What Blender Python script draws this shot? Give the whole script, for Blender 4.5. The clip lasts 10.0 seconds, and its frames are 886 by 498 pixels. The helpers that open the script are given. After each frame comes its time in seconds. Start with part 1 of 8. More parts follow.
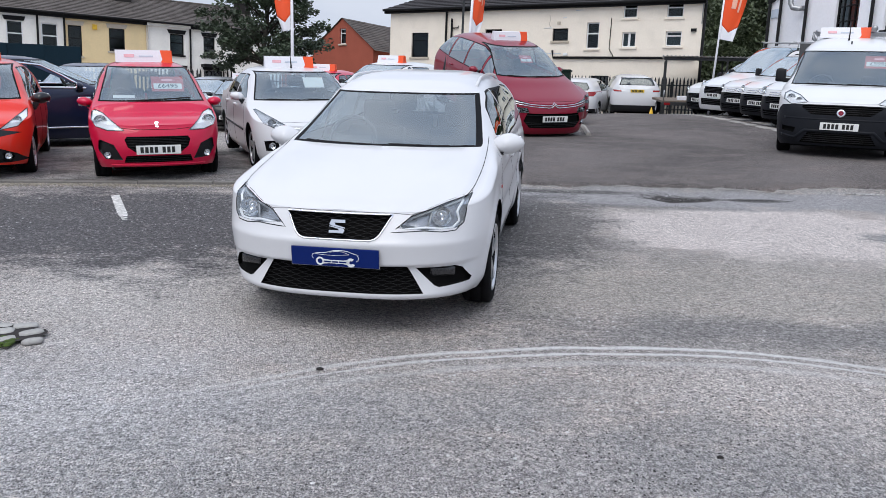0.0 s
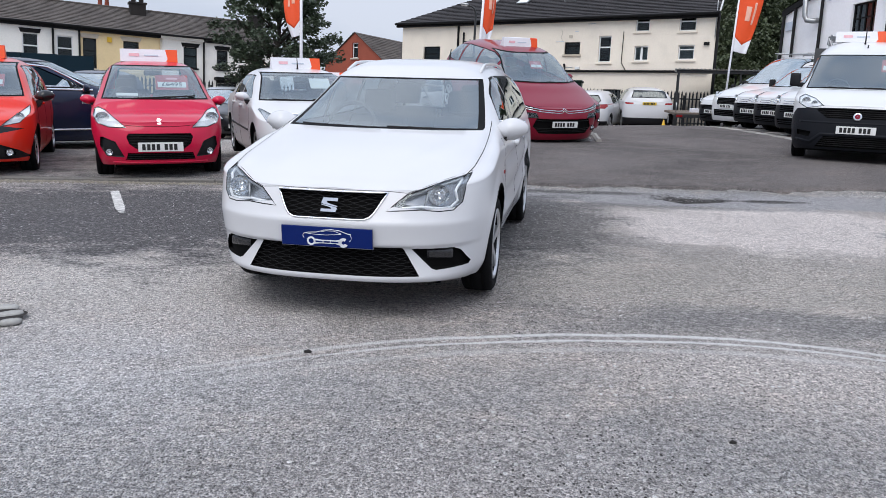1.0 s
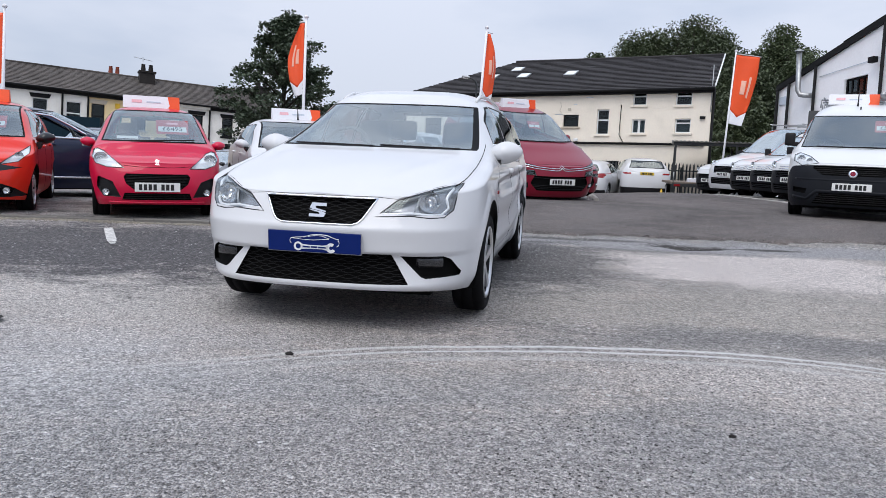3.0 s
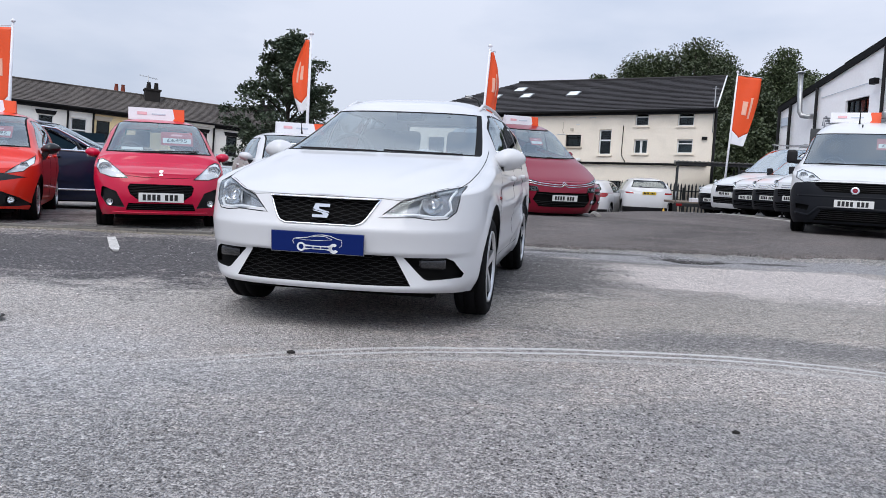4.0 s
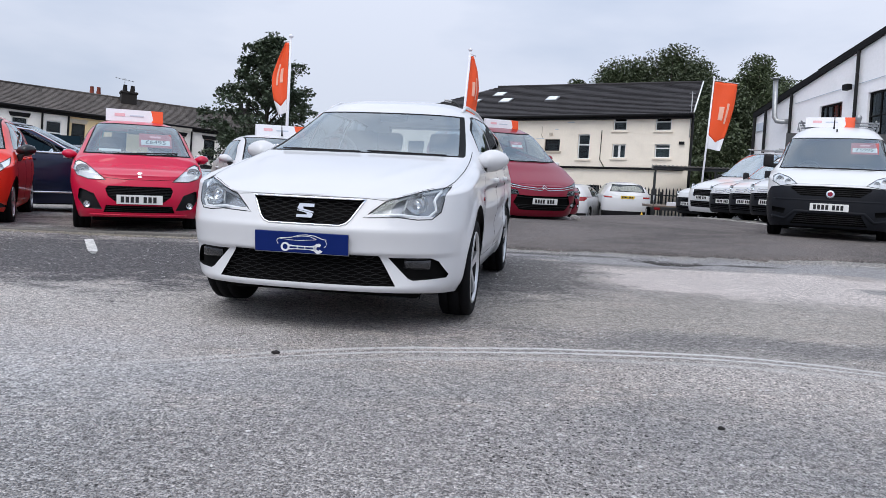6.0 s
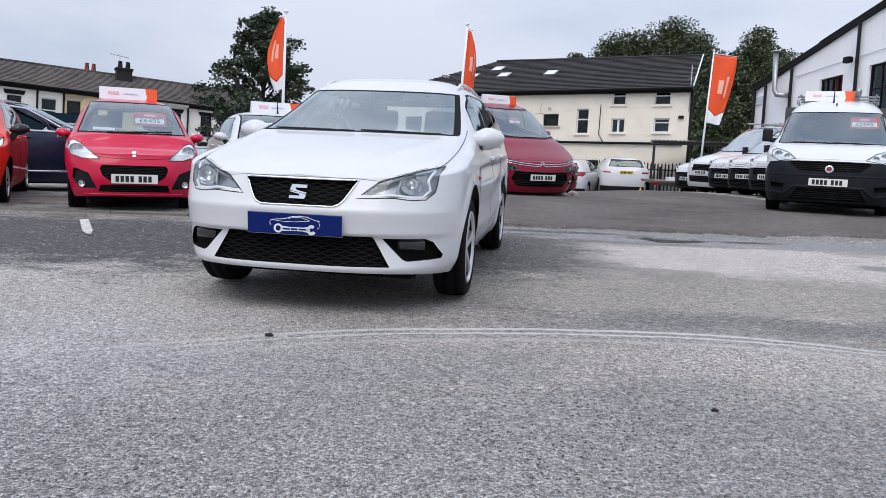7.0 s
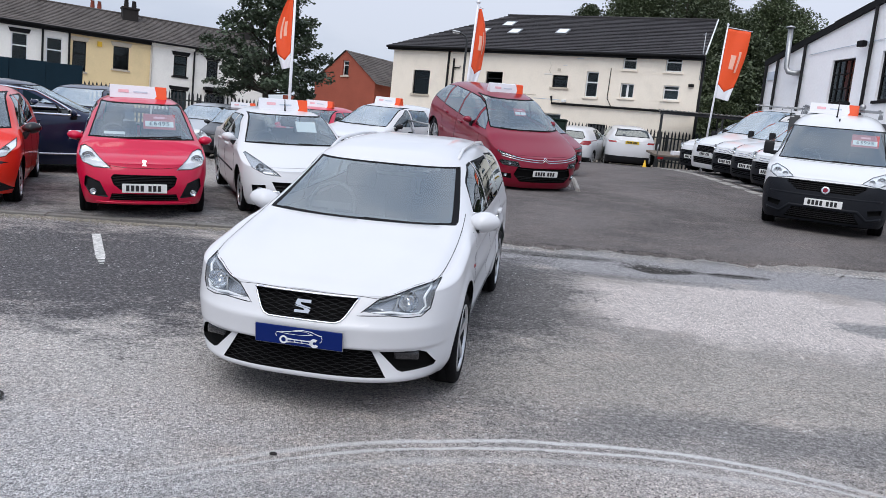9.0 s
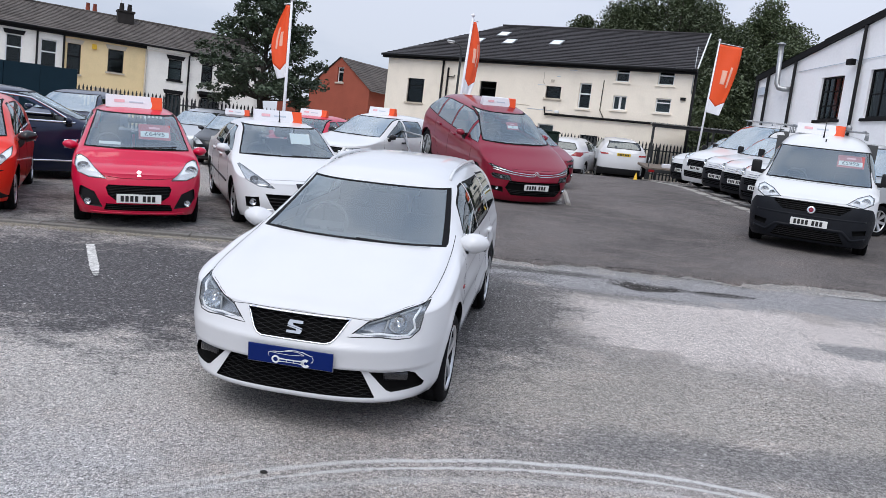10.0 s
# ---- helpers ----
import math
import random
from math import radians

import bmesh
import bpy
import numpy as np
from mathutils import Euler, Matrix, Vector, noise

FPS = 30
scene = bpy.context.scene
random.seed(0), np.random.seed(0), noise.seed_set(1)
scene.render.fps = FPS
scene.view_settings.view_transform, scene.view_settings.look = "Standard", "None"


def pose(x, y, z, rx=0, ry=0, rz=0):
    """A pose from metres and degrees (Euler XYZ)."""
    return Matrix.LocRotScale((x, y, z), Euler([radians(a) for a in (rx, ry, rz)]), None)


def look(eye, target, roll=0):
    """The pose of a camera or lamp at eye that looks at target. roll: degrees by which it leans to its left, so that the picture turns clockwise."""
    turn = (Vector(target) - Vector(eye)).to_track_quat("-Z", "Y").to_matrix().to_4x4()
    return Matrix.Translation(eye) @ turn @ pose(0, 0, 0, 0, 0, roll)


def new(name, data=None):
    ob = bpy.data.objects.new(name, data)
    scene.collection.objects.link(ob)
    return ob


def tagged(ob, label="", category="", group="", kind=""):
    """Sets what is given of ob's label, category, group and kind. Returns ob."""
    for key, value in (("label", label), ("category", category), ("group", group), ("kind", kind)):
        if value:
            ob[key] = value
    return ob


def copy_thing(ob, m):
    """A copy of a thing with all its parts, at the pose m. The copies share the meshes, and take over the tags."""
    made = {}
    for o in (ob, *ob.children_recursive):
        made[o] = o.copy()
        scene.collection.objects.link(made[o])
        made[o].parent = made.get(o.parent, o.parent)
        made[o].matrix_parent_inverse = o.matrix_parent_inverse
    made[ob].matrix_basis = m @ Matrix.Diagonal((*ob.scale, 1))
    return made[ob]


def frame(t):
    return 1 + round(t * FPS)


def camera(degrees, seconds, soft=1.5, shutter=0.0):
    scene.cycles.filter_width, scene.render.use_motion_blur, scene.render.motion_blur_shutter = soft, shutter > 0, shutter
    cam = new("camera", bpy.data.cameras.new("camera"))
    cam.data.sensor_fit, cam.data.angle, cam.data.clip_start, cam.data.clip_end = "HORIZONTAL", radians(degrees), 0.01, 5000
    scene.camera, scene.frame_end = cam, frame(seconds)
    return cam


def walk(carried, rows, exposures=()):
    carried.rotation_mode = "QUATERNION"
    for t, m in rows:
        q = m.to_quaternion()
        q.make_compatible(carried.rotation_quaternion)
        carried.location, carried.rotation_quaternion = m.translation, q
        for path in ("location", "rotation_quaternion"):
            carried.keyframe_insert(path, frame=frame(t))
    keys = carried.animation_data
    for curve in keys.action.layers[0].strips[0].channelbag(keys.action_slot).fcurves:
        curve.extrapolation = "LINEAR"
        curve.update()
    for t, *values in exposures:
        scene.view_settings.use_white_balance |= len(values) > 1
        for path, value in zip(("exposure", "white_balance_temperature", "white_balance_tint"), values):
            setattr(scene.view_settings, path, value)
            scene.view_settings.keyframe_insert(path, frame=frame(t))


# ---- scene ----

cam = camera(60.9, 10.0, 0.5)
# The yard climbs away from the first eye: all places in the yard are given on its plane, and tilted by this.
YARD = pose(0, 0, 0, 4.5, -1.0, 0)
PATH = [
    (0, (0.183, 0.077, 1.618), (0.095, 2.012, 1.119), 1.1),
    (0.5, (0.267, 0.115, 1.541), (0.142, 2.051, 1.054), 1.2),
    (1, (0.262, 0.236, 1.368), (0.141, 2.18, 0.914), 1.3),
    (1.5, (0.285, 0.251, 1.22), (0.175, 2.206, 0.815), 1.4),
    (2, (0.304, 0.263, 1.132), (0.195, 2.229, 0.785), 1.6),
    (2.5, (0.318, 0.274, 1.059), (0.2, 2.248, 0.76), 1.9),
    (4, (0.325, 0.252, 0.89), (0.189, 2.237, 0.686), 2.6),
    (4.5, (0.323, 0.256, 0.868), (0.196, 2.242, 0.675), 2.7),
    (5, (0.319, 0.247, 0.868), (0.209, 2.235, 0.683), 2.8),
    (6.5, (0.288, 0.254, 0.863), (0.214, 2.243, 0.661), 2.6),
    (7, (0.319, 0.279, 0.89), (0.243, 2.261, 0.636), 2.4),
    (7.5, (0.311, 0.272, 1.135), (0.228, 2.244, 0.814), 2.4),
    (8, (0.305, 0.236, 1.469), (0.22, 2.198, 1.089), 2.9),
    (8.5, (0.311, 0.211, 1.776), (0.23, 2.166, 1.363), 3.8),
    (9, (0.31, 0.154, 1.944), (0.237, 2.108, 1.524), 4.7),
    (9.5, (0.328, 0.107, 2.034), (0.264, 2.063, 1.62), 5.5),
    (10, (0.316, 0.06, 2.076), (0.263, 2.018, 1.673), 5.7),
]
walk(cam, [(t, YARD @ look(eye, target, roll)) for t, eye, target, roll in PATH])

# ---- world and light ----
scene.view_settings.exposure = 0.0
world = bpy.data.worlds.new("overcast_sky")
scene.world = world
world.use_nodes = True
wn, wl = world.node_tree.nodes, world.node_tree.links
wn.clear()
sky = wn.new("ShaderNodeTexSky")
sky.sky_type, sky.sun_disc = "NISHITA", False
sky.sun_elevation, sky.sun_rotation = radians(55), radians(200)
sky_level = wn.new("ShaderNodeVectorMath")
sky_level.operation = "SCALE"
sky_level.inputs["Scale"].default_value = 0.10
coord = wn.new("ShaderNodeTexCoord")
stretch = wn.new("ShaderNodeMapping")
stretch.inputs["Scale"].default_value = (1.0, 1.0, 3.2)
clouds = wn.new("ShaderNodeTexNoise")
clouds.inputs["Scale"].default_value, clouds.inputs["Detail"].default_value = 1.6, 6.0
clouds.inputs["Roughness"].default_value = 0.5
cloud_ramp = wn.new("ShaderNodeValToRGB")
cloud_ramp.color_ramp.elements[0].position, cloud_ramp.color_ramp.elements[0].color = 0.36, (0.435, 0.52, 0.685, 1)
cloud_ramp.color_ramp.elements[1].position, cloud_ramp.color_ramp.elements[1].color = 0.62, (0.725, 0.77, 0.895, 1)
cover = wn.new("ShaderNodeMix")
cover.data_type = "RGBA"
cover.inputs["Factor"].default_value = 0.86
back = wn.new("ShaderNodeBackground")
back.inputs["Strength"].default_value = 1.0
wout = wn.new("ShaderNodeOutputWorld")
wl.new(coord.outputs["Generated"], stretch.inputs["Vector"])
wl.new(stretch.outputs["Vector"], clouds.inputs["Vector"])
wl.new(clouds.outputs["Fac"], cloud_ramp.inputs["Fac"])
wl.new(sky.outputs["Color"], sky_level.inputs[0])
wl.new(sky_level.outputs["Vector"], cover.inputs["A"])
wl.new(cloud_ramp.outputs["Color"], cover.inputs["B"])
# an overcast sky is brighter overhead than at the horizon
height = wn.new("ShaderNodeSeparateXYZ")
overhead = wn.new("ShaderNodeMapRange")
overhead.inputs["From Min"].default_value, overhead.inputs["From Max"].default_value = 0.12, 0.9
overhead.inputs["To Min"].default_value, overhead.inputs["To Max"].default_value = 1.0, 1.72
lift = wn.new("ShaderNodeVectorMath")
lift.operation = "SCALE"
wl.new(coord.outputs["Generated"], height.inputs[0])
wl.new(height.outputs["Z"], overhead.inputs["Value"])
wl.new(cover.outputs["Result"], lift.inputs[0])
wl.new(overhead.outputs["Result"], lift.inputs["Scale"])
wl.new(lift.outputs["Vector"], back.inputs["Color"])
wl.new(back.outputs["Background"], wout.inputs["Surface"])
sun = new("sun", bpy.data.lights.new("sun", "SUN"))
sun.data.energy, sun.data.angle, sun.data.color = 1.8, radians(50), (1.0, 0.96, 0.9)
sun.matrix_world = look((0, 0, 0), (math.sin(radians(200)) * -0.6, math.cos(radians(200)) * -0.6, -0.85))

# ---- materials ----
def material(name, colour, rough=0.5, metal=0.0, vary=0.12, scale=6.0, fine=60.0, bump=0.0, bump_scale=40.0, coat=0.0, spec=0.5, dirt=0.0, island=0.0):
    """A procedural surface: two scales of colour change, uneven gloss and fine relief."""
    m = bpy.data.materials.new(name)
    m.use_nodes = True
    n, l = m.node_tree.nodes, m.node_tree.links
    b = n["Principled BSDF"]
    b.inputs["Roughness"].default_value, b.inputs["Metallic"].default_value = rough, metal
    b.inputs["Coat Weight"].default_value, b.inputs["Coat Roughness"].default_value = coat, 0.04
    b.inputs["Specular IOR Level"].default_value = spec
    tc = n.new("ShaderNodeTexCoord")
    a, c = n.new("ShaderNodeTexNoise"), n.new("ShaderNodeTexNoise")
    a.inputs["Scale"].default_value, a.inputs["Detail"].default_value = scale, 5
    c.inputs["Scale"].default_value, c.inputs["Detail"].default_value = fine, 3
    l.new(tc.outputs["Object"], a.inputs["Vector"])
    l.new(tc.outputs["Object"], c.inputs["Vector"])
    add = n.new("ShaderNodeMath")
    add.operation = "ADD"
    l.new(a.outputs["Fac"], add.inputs[0])
    l.new(c.outputs["Fac"], add.inputs[1])
    span = n.new("ShaderNodeMapRange")
    span.inputs["From Min"].default_value, span.inputs["From Max"].default_value = 0.6, 1.4
    span.inputs["To Min"].default_value, span.inputs["To Max"].default_value = 1 - vary, 1 + vary
    l.new(add.outputs[0], span.inputs["Value"])
    last = span.outputs["Result"]
    if island:
        ob = n.new("ShaderNodeObjectInfo")
        geo = n.new("ShaderNodeNewGeometry")
        both = n.new("ShaderNodeMath")
        both.operation = "ADD"
        l.new(ob.outputs["Random"], both.inputs[0])
        l.new(geo.outputs["Random Per Island"], both.inputs[1])
        r = n.new("ShaderNodeMapRange")
        r.inputs["From Max"].default_value = 2.0
        r.inputs["To Min"].default_value, r.inputs["To Max"].default_value = 1 - island, 1 + island
        l.new(both.outputs[0], r.inputs["Value"])
        mul = n.new("ShaderNodeMath")
        mul.operation = "MULTIPLY"
        l.new(last, mul.inputs[0])
        l.new(r.outputs["Result"], mul.inputs[1])
        last = mul.outputs[0]
    scaled = n.new("ShaderNodeVectorMath")
    scaled.operation = "SCALE"
    scaled.inputs[0].default_value = colour
    l.new(last, scaled.inputs["Scale"])
    out = scaled.outputs["Vector"]
    if dirt:
        d = n.new("ShaderNodeTexNoise")
        d.inputs["Scale"].default_value, d.inputs["Detail"].default_value = 1.3, 8
        dr = n.new("ShaderNodeMapRange")
        dr.inputs["From Min"].default_value, dr.inputs["From Max"].default_value = 0.5, 0.75
        dr.inputs["To Max"].default_value = dirt
        mx = n.new("ShaderNodeMix")
        mx.data_type = "RGBA"
        mx.inputs["B"].default_value = (0.10, 0.095, 0.085, 1)
        l.new(tc.outputs["Object"], d.inputs["Vector"])
        l.new(d.outputs["Fac"], dr.inputs["Value"])
        l.new(dr.outputs["Result"], mx.inputs["Factor"])
        l.new(out, mx.inputs["A"])
        out = mx.outputs["Result"]
    l.new(out, b.inputs["Base Color"])
    if bump:
        h = n.new("ShaderNodeTexNoise")
        h.inputs["Scale"].default_value, h.inputs["Detail"].default_value = bump_scale, 6
        bp = n.new("ShaderNodeBump")
        bp.inputs["Strength"].default_value, bp.inputs["Distance"].default_value = bump, 0.01
        l.new(tc.outputs["Object"], h.inputs["Vector"])
        l.new(h.outputs["Fac"], bp.inputs["Height"])
        l.new(bp.outputs["Normal"], b.inputs["Normal"])
    return m


def pane_material(name, tint, rough=0.02, ior=1.5):
    """A thin pane: see-through, tinted, with a mirror share that grows at grazing angles."""
    m = bpy.data.materials.new(name)
    m.use_nodes = True
    n, l = m.node_tree.nodes, m.node_tree.links
    n.clear()
    clear, gloss = n.new("ShaderNodeBsdfTransparent"), n.new("ShaderNodeBsdfGlossy")
    clear.inputs["Color"].default_value = (*tint, 1)
    gloss.inputs["Roughness"].default_value = rough
    gloss.inputs["Color"].default_value = (0.90, 0.98, 1.0, 1)
    facing, mix, out = n.new("ShaderNodeLayerWeight"), n.new("ShaderNodeMixShader"), n.new("ShaderNodeOutputMaterial")
    facing.inputs["Blend"].default_value = 0.5
    steep, share = n.new("ShaderNodeMath"), n.new("ShaderNodeMapRange")
    steep.operation = "POWER"
    steep.inputs[1].default_value = 4.0
    straight = 2 * ((ior - 1) / (ior + 1)) ** 2
    share.inputs["To Min"].default_value, share.inputs["To Max"].default_value = straight, 1.0
    l.new(facing.outputs["Facing"], steep.inputs[0])
    l.new(steep.outputs[0], share.inputs["Value"])
    l.new(share.outputs["Result"], mix.inputs["Fac"])
    l.new(clear.outputs[0], mix.inputs[1])
    l.new(gloss.outputs[0], mix.inputs[2])
    l.new(mix.outputs[0], out.inputs["Surface"])
    return m


def paint(name, colour, metal=0.0, rough=0.32):
    return material(name, colour, rough, metal, 0.03, 2.0, 300.0, coat=0.7, spec=0.15)


WHITE = paint("white_car_paint", (0.645, 0.65, 0.667))
VAN_WHITE = paint("van_white_paint", (0.68, 0.69, 0.70))
RED = paint("red_car_paint", (0.56, 0.006, 0.048))
ORANGE_RED = paint("orange_red_car_paint", (0.72, 0.030, 0.014))
DEEP_RED = paint("deep_red_metallic_paint", (0.22, 0.004, 0.022), 0.2)
NAVY = paint("navy_metallic_paint", (0.010, 0.016, 0.046), 0.2)
SILVER = paint("silver_metallic_paint", (0.48, 0.50, 0.52), 0.5)
BLACK = paint("black_car_paint", (0.012, 0.012, 0.014))
BLUE = paint("blue_car_paint", (0.06, 0.14, 0.34), 0.3)
GLASS = pane_material("car_glass", (0.80, 0.86, 0.87), 0.01, 2.05)
VAN_GLASS = pane_material("van_screen_glass", (0.70, 0.76, 0.78), 0.01, 3.0)
SKY_GLASS = pane_material("bright_side_glass", (0.30, 0.33, 0.34), 0.01, 2.3)
SIDE_GLASS = pane_material("side_glass", (0.22, 0.25, 0.26), 0.01, 1.75)
DARK_GLASS = pane_material("tinted_car_glass", (0.07, 0.075, 0.08), 0.01, 1.55)
LENS = pane_material("lamp_lens", (0.95, 0.96, 0.97), 0.03, 1.45)
PLASTIC = material("black_plastic", (0.013, 0.013, 0.015), 0.5, 0, 0.2, 8, 120, 0.15, 300, spec=0.25)
GREY_PLASTIC = material("grained_bumper_plastic", (0.010, 0.0115, 0.0155), 0.55, 0, 0.2, 6, 120, 0.2, 300, spec=0.18)
RUBBER = material("tyre_rubber", (0.007, 0.007, 0.008), 0.8, 0, 0.25, 10, 90, 0.2, 120, spec=0.12)
TRIM = material("window_rubber", (0.006, 0.006, 0.007), 0.6, 0, 0.1, spec=0.08)
GAP = material("panel_gap", (0.005, 0.005, 0.005), 0.9, spec=0.1)
SEAM = material("panel_seam", (0.16, 0.16, 0.165), 0.7, spec=0.1)
CABIN = material("cabin_trim", (0.055, 0.057, 0.060), 0.8, 0, 0.25, 8, 80, 0.2, 90)
CLOTH = material("seat_cloth", (0.022, 0.023, 0.026), 0.9, 0, 0.2, 14, 150, 0.3, 200)
ALLOY = material("alloy", (0.62, 0.63, 0.65), 0.30, 0.75, 0.06, 8, 120)
CHROME = material("chrome", (0.75, 0.76, 0.78), 0.08, 1.0, 0.03)
REFLECTOR = material("lamp_reflector", (0.78, 0.80, 0.82), 0.14, 0.95, 0.1, 30, 100)
LAMP_BODY = material("lamp_housing", (0.36, 0.37, 0.38), 0.3, 0.4, 0.15, 20, 90)
FOG_LENS = material("fog_lamp_lens", (0.045, 0.045, 0.048), 0.10, 0.6, 0.6, 45, 120, 0.5, 60, coat=0.5)
LAMP_DARK = material("dark_lamp_housing", (0.42, 0.43, 0.45), 0.22, 0.6, 0.3, 30, 90)
SLAT = material("grille_mesh", (0.007, 0.007, 0.008), 0.5, 0, 0.1, spec=0.2)
LAMP_PANEL = material("lamp_panel", (0.86, 0.87, 0.88), 0.3, 0.12, 0.12, 40, 90)
RED_LENS = material("red_lamp_lens", (0.28, 0.008, 0.010), 0.12, 0, 0.1, coat=0.6)
STEEL = material("galvanised_steel", (0.36, 0.37, 0.38), 0.42, 0.8, 0.2, 9, 70, 0.1, 60)
PLATE_WHITE = material("white_plate", (0.78, 0.78, 0.76), 0.35, 0, 0.04)
PLATE_YELLOW = material("yellow_plate", (0.72, 0.50, 0.03), 0.35, 0, 0.04)
INK = material("black_print", (0.012, 0.012, 0.012), 0.5)
PLATE_BLUE = material("blue_plate", (0.003, 0.016, 0.125), 0.45, 0, 0.06, spec=0.15)
PRINT_WHITE = material("white_print", (0.82, 0.84, 0.86), 0.4, 0, 0.03)
SIGN_WHITE = material("white_sign_board", (0.80, 0.80, 0.84), 0.45, 0, 0.05, 3, 40, dirt=0.06)
SIGN_ORANGE = material("orange_sign_board", (0.84, 0.085, 0.012), 0.45, 0, 0.05, 3, 40)
SIGN_PALE = material("pale_orange_print", (0.86, 0.46, 0.34), 0.5)
SIGN_PINK = material("faded_red_print", (0.82, 0.46, 0.50), 0.5)
SIGN_GREY = material("faded_grey_print", (0.52, 0.58, 0.66), 0.5)
CARD_RED = material("red_price_card", (0.44, 0.085, 0.085), 0.5, 0, 0.05)
CARD_WHITE = material("price_strip", (0.74, 0.78, 0.76), 0.5, 0, 0.05)
PAPER = material("paper", (0.72, 0.74, 0.72), 0.7, 0, 0.06)
CREAM = material("cream_render", (0.85, 0.775, 0.665), 0.9, 0, 0.05, 0.8, 14, 0.2, 30, dirt=0.10)
WHITE_WALL = material("white_painted_brick", (0.88, 0.88, 0.90), 0.85, 0, 0.05, 0.9, 12, 0.25, 25, dirt=0.05)
HOUSE_WHITE = material("white_render", (0.86, 0.84, 0.79), 0.9, 0, 0.06, 0.9, 12, 0.2, 25, dirt=0.12)
HOUSE_YELLOW = material("yellow_render", (0.80, 0.63, 0.36), 0.9, 0, 0.06, 0.9, 12, 0.2, 25, dirt=0.12)
STONE = material("painted_stone", (0.50, 0.44, 0.36), 0.9, 0, 0.1, 3, 30, 0.2, 30)
BRICK = material("red_brick", (0.30, 0.075, 0.045), 0.9, 0, 0.22, 1.2, 22, 0.4, 30)
TILE = material("dark_roof_tile", (0.036, 0.034, 0.036), 0.8, 0, 0.25, 1.5, 20, 0.3, 25, island=0.3, spec=0.25)
SLATE = material("old_slate", (0.088, 0.077, 0.071), 0.85, 0, 0.5, 1.6, 16, 0.4, 20, dirt=0.35, island=0.4, spec=0.2)
BLACK_PAINT = material("black_gloss_paint", (0.009, 0.009, 0.010), 0.65, 0, 0.2, 5, 50, spec=0.15)
FENCE_PAINT = material("dark_fence_paint", (0.018, 0.020, 0.022), 0.55, 0, 0.25, 5, 50)
HOARDING = material("dark_green_boarding", (0.006, 0.019, 0.030), 0.7, 0, 0.2, 2, 20, spec=0.1)
UPVC = material("white_window_frame", (0.76, 0.77, 0.77), 0.4, 0, 0.04)
# near-black colour that stands in for the shade of unlit rooms
ROOM_SHADE = material("room_shade", (0.016, 0.017, 0.019), 0.9, spec=0.1)
BLIND = material("window_blind", (0.74, 0.80, 0.80), 0.8, 0, 0.1, 4, 30)
PANE = pane_material("window_pane", (0.42, 0.46, 0.48), 0.08, 1.28)
BARK = material("bark", (0.045, 0.038, 0.030), 0.95, 0, 0.3, 6, 40, 0.6, 30)
LEAF = material("green_leaf", (0.042, 0.062, 0.034), 0.6, 0, 0.35, 0.5, 6, island=0.45)
LEAF_FAR = material("wood_leaf", (0.062, 0.083, 0.038), 0.65, 0, 0.40, 0.25, 3, island=0.35)
SOOT = material("sooty_brick", (0.022, 0.019, 0.018), 0.95, 0, 0.3, 4, 30, 0.4, 30)
CONCRETE = material("kerb_concrete", (0.17, 0.160, 0.148), 0.9, 0, 0.25, 3, 40, 0.4, 40, dirt=0.45, island=0.1)
SETT = material("stone_sett", (0.34, 0.335, 0.32), 0.85, 0, 0.2, 6, 60, 0.4, 50, island=0.2)
MOSS = material("moss", (0.05, 0.085, 0.012), 0.95, 0, 0.4, 20, 90, 0.6, 80)
LINE_PAINT = material("worn_line_paint", (0.52, 0.51, 0.49), 0.8, 0, 0.75, 14, 60, 0.3, 60)
PALE_CONCRETE = material("pale_worn_concrete", (0.34, 0.325, 0.30), 0.9, 0, 0.35, 2.2, 40, 0.4, 40, dirt=0.6)
GREEN_PAINT = material("dark_green_paint", (0.008, 0.022, 0.016), 0.6, 0, 0.2, 4, 40, spec=0.2)
CANOPY = material("corrugated_sheet", (0.40, 0.41, 0.41), 0.6, 0.1, 0.15, 1.5, 20)
CONE_YELLOW = material("yellow_plastic", (0.70, 0.42, 0.02), 0.5)
WOOD = material("weathered_timber", (0.14, 0.11, 0.085), 0.85, 0, 0.25, 4, 40, 0.3, 30)


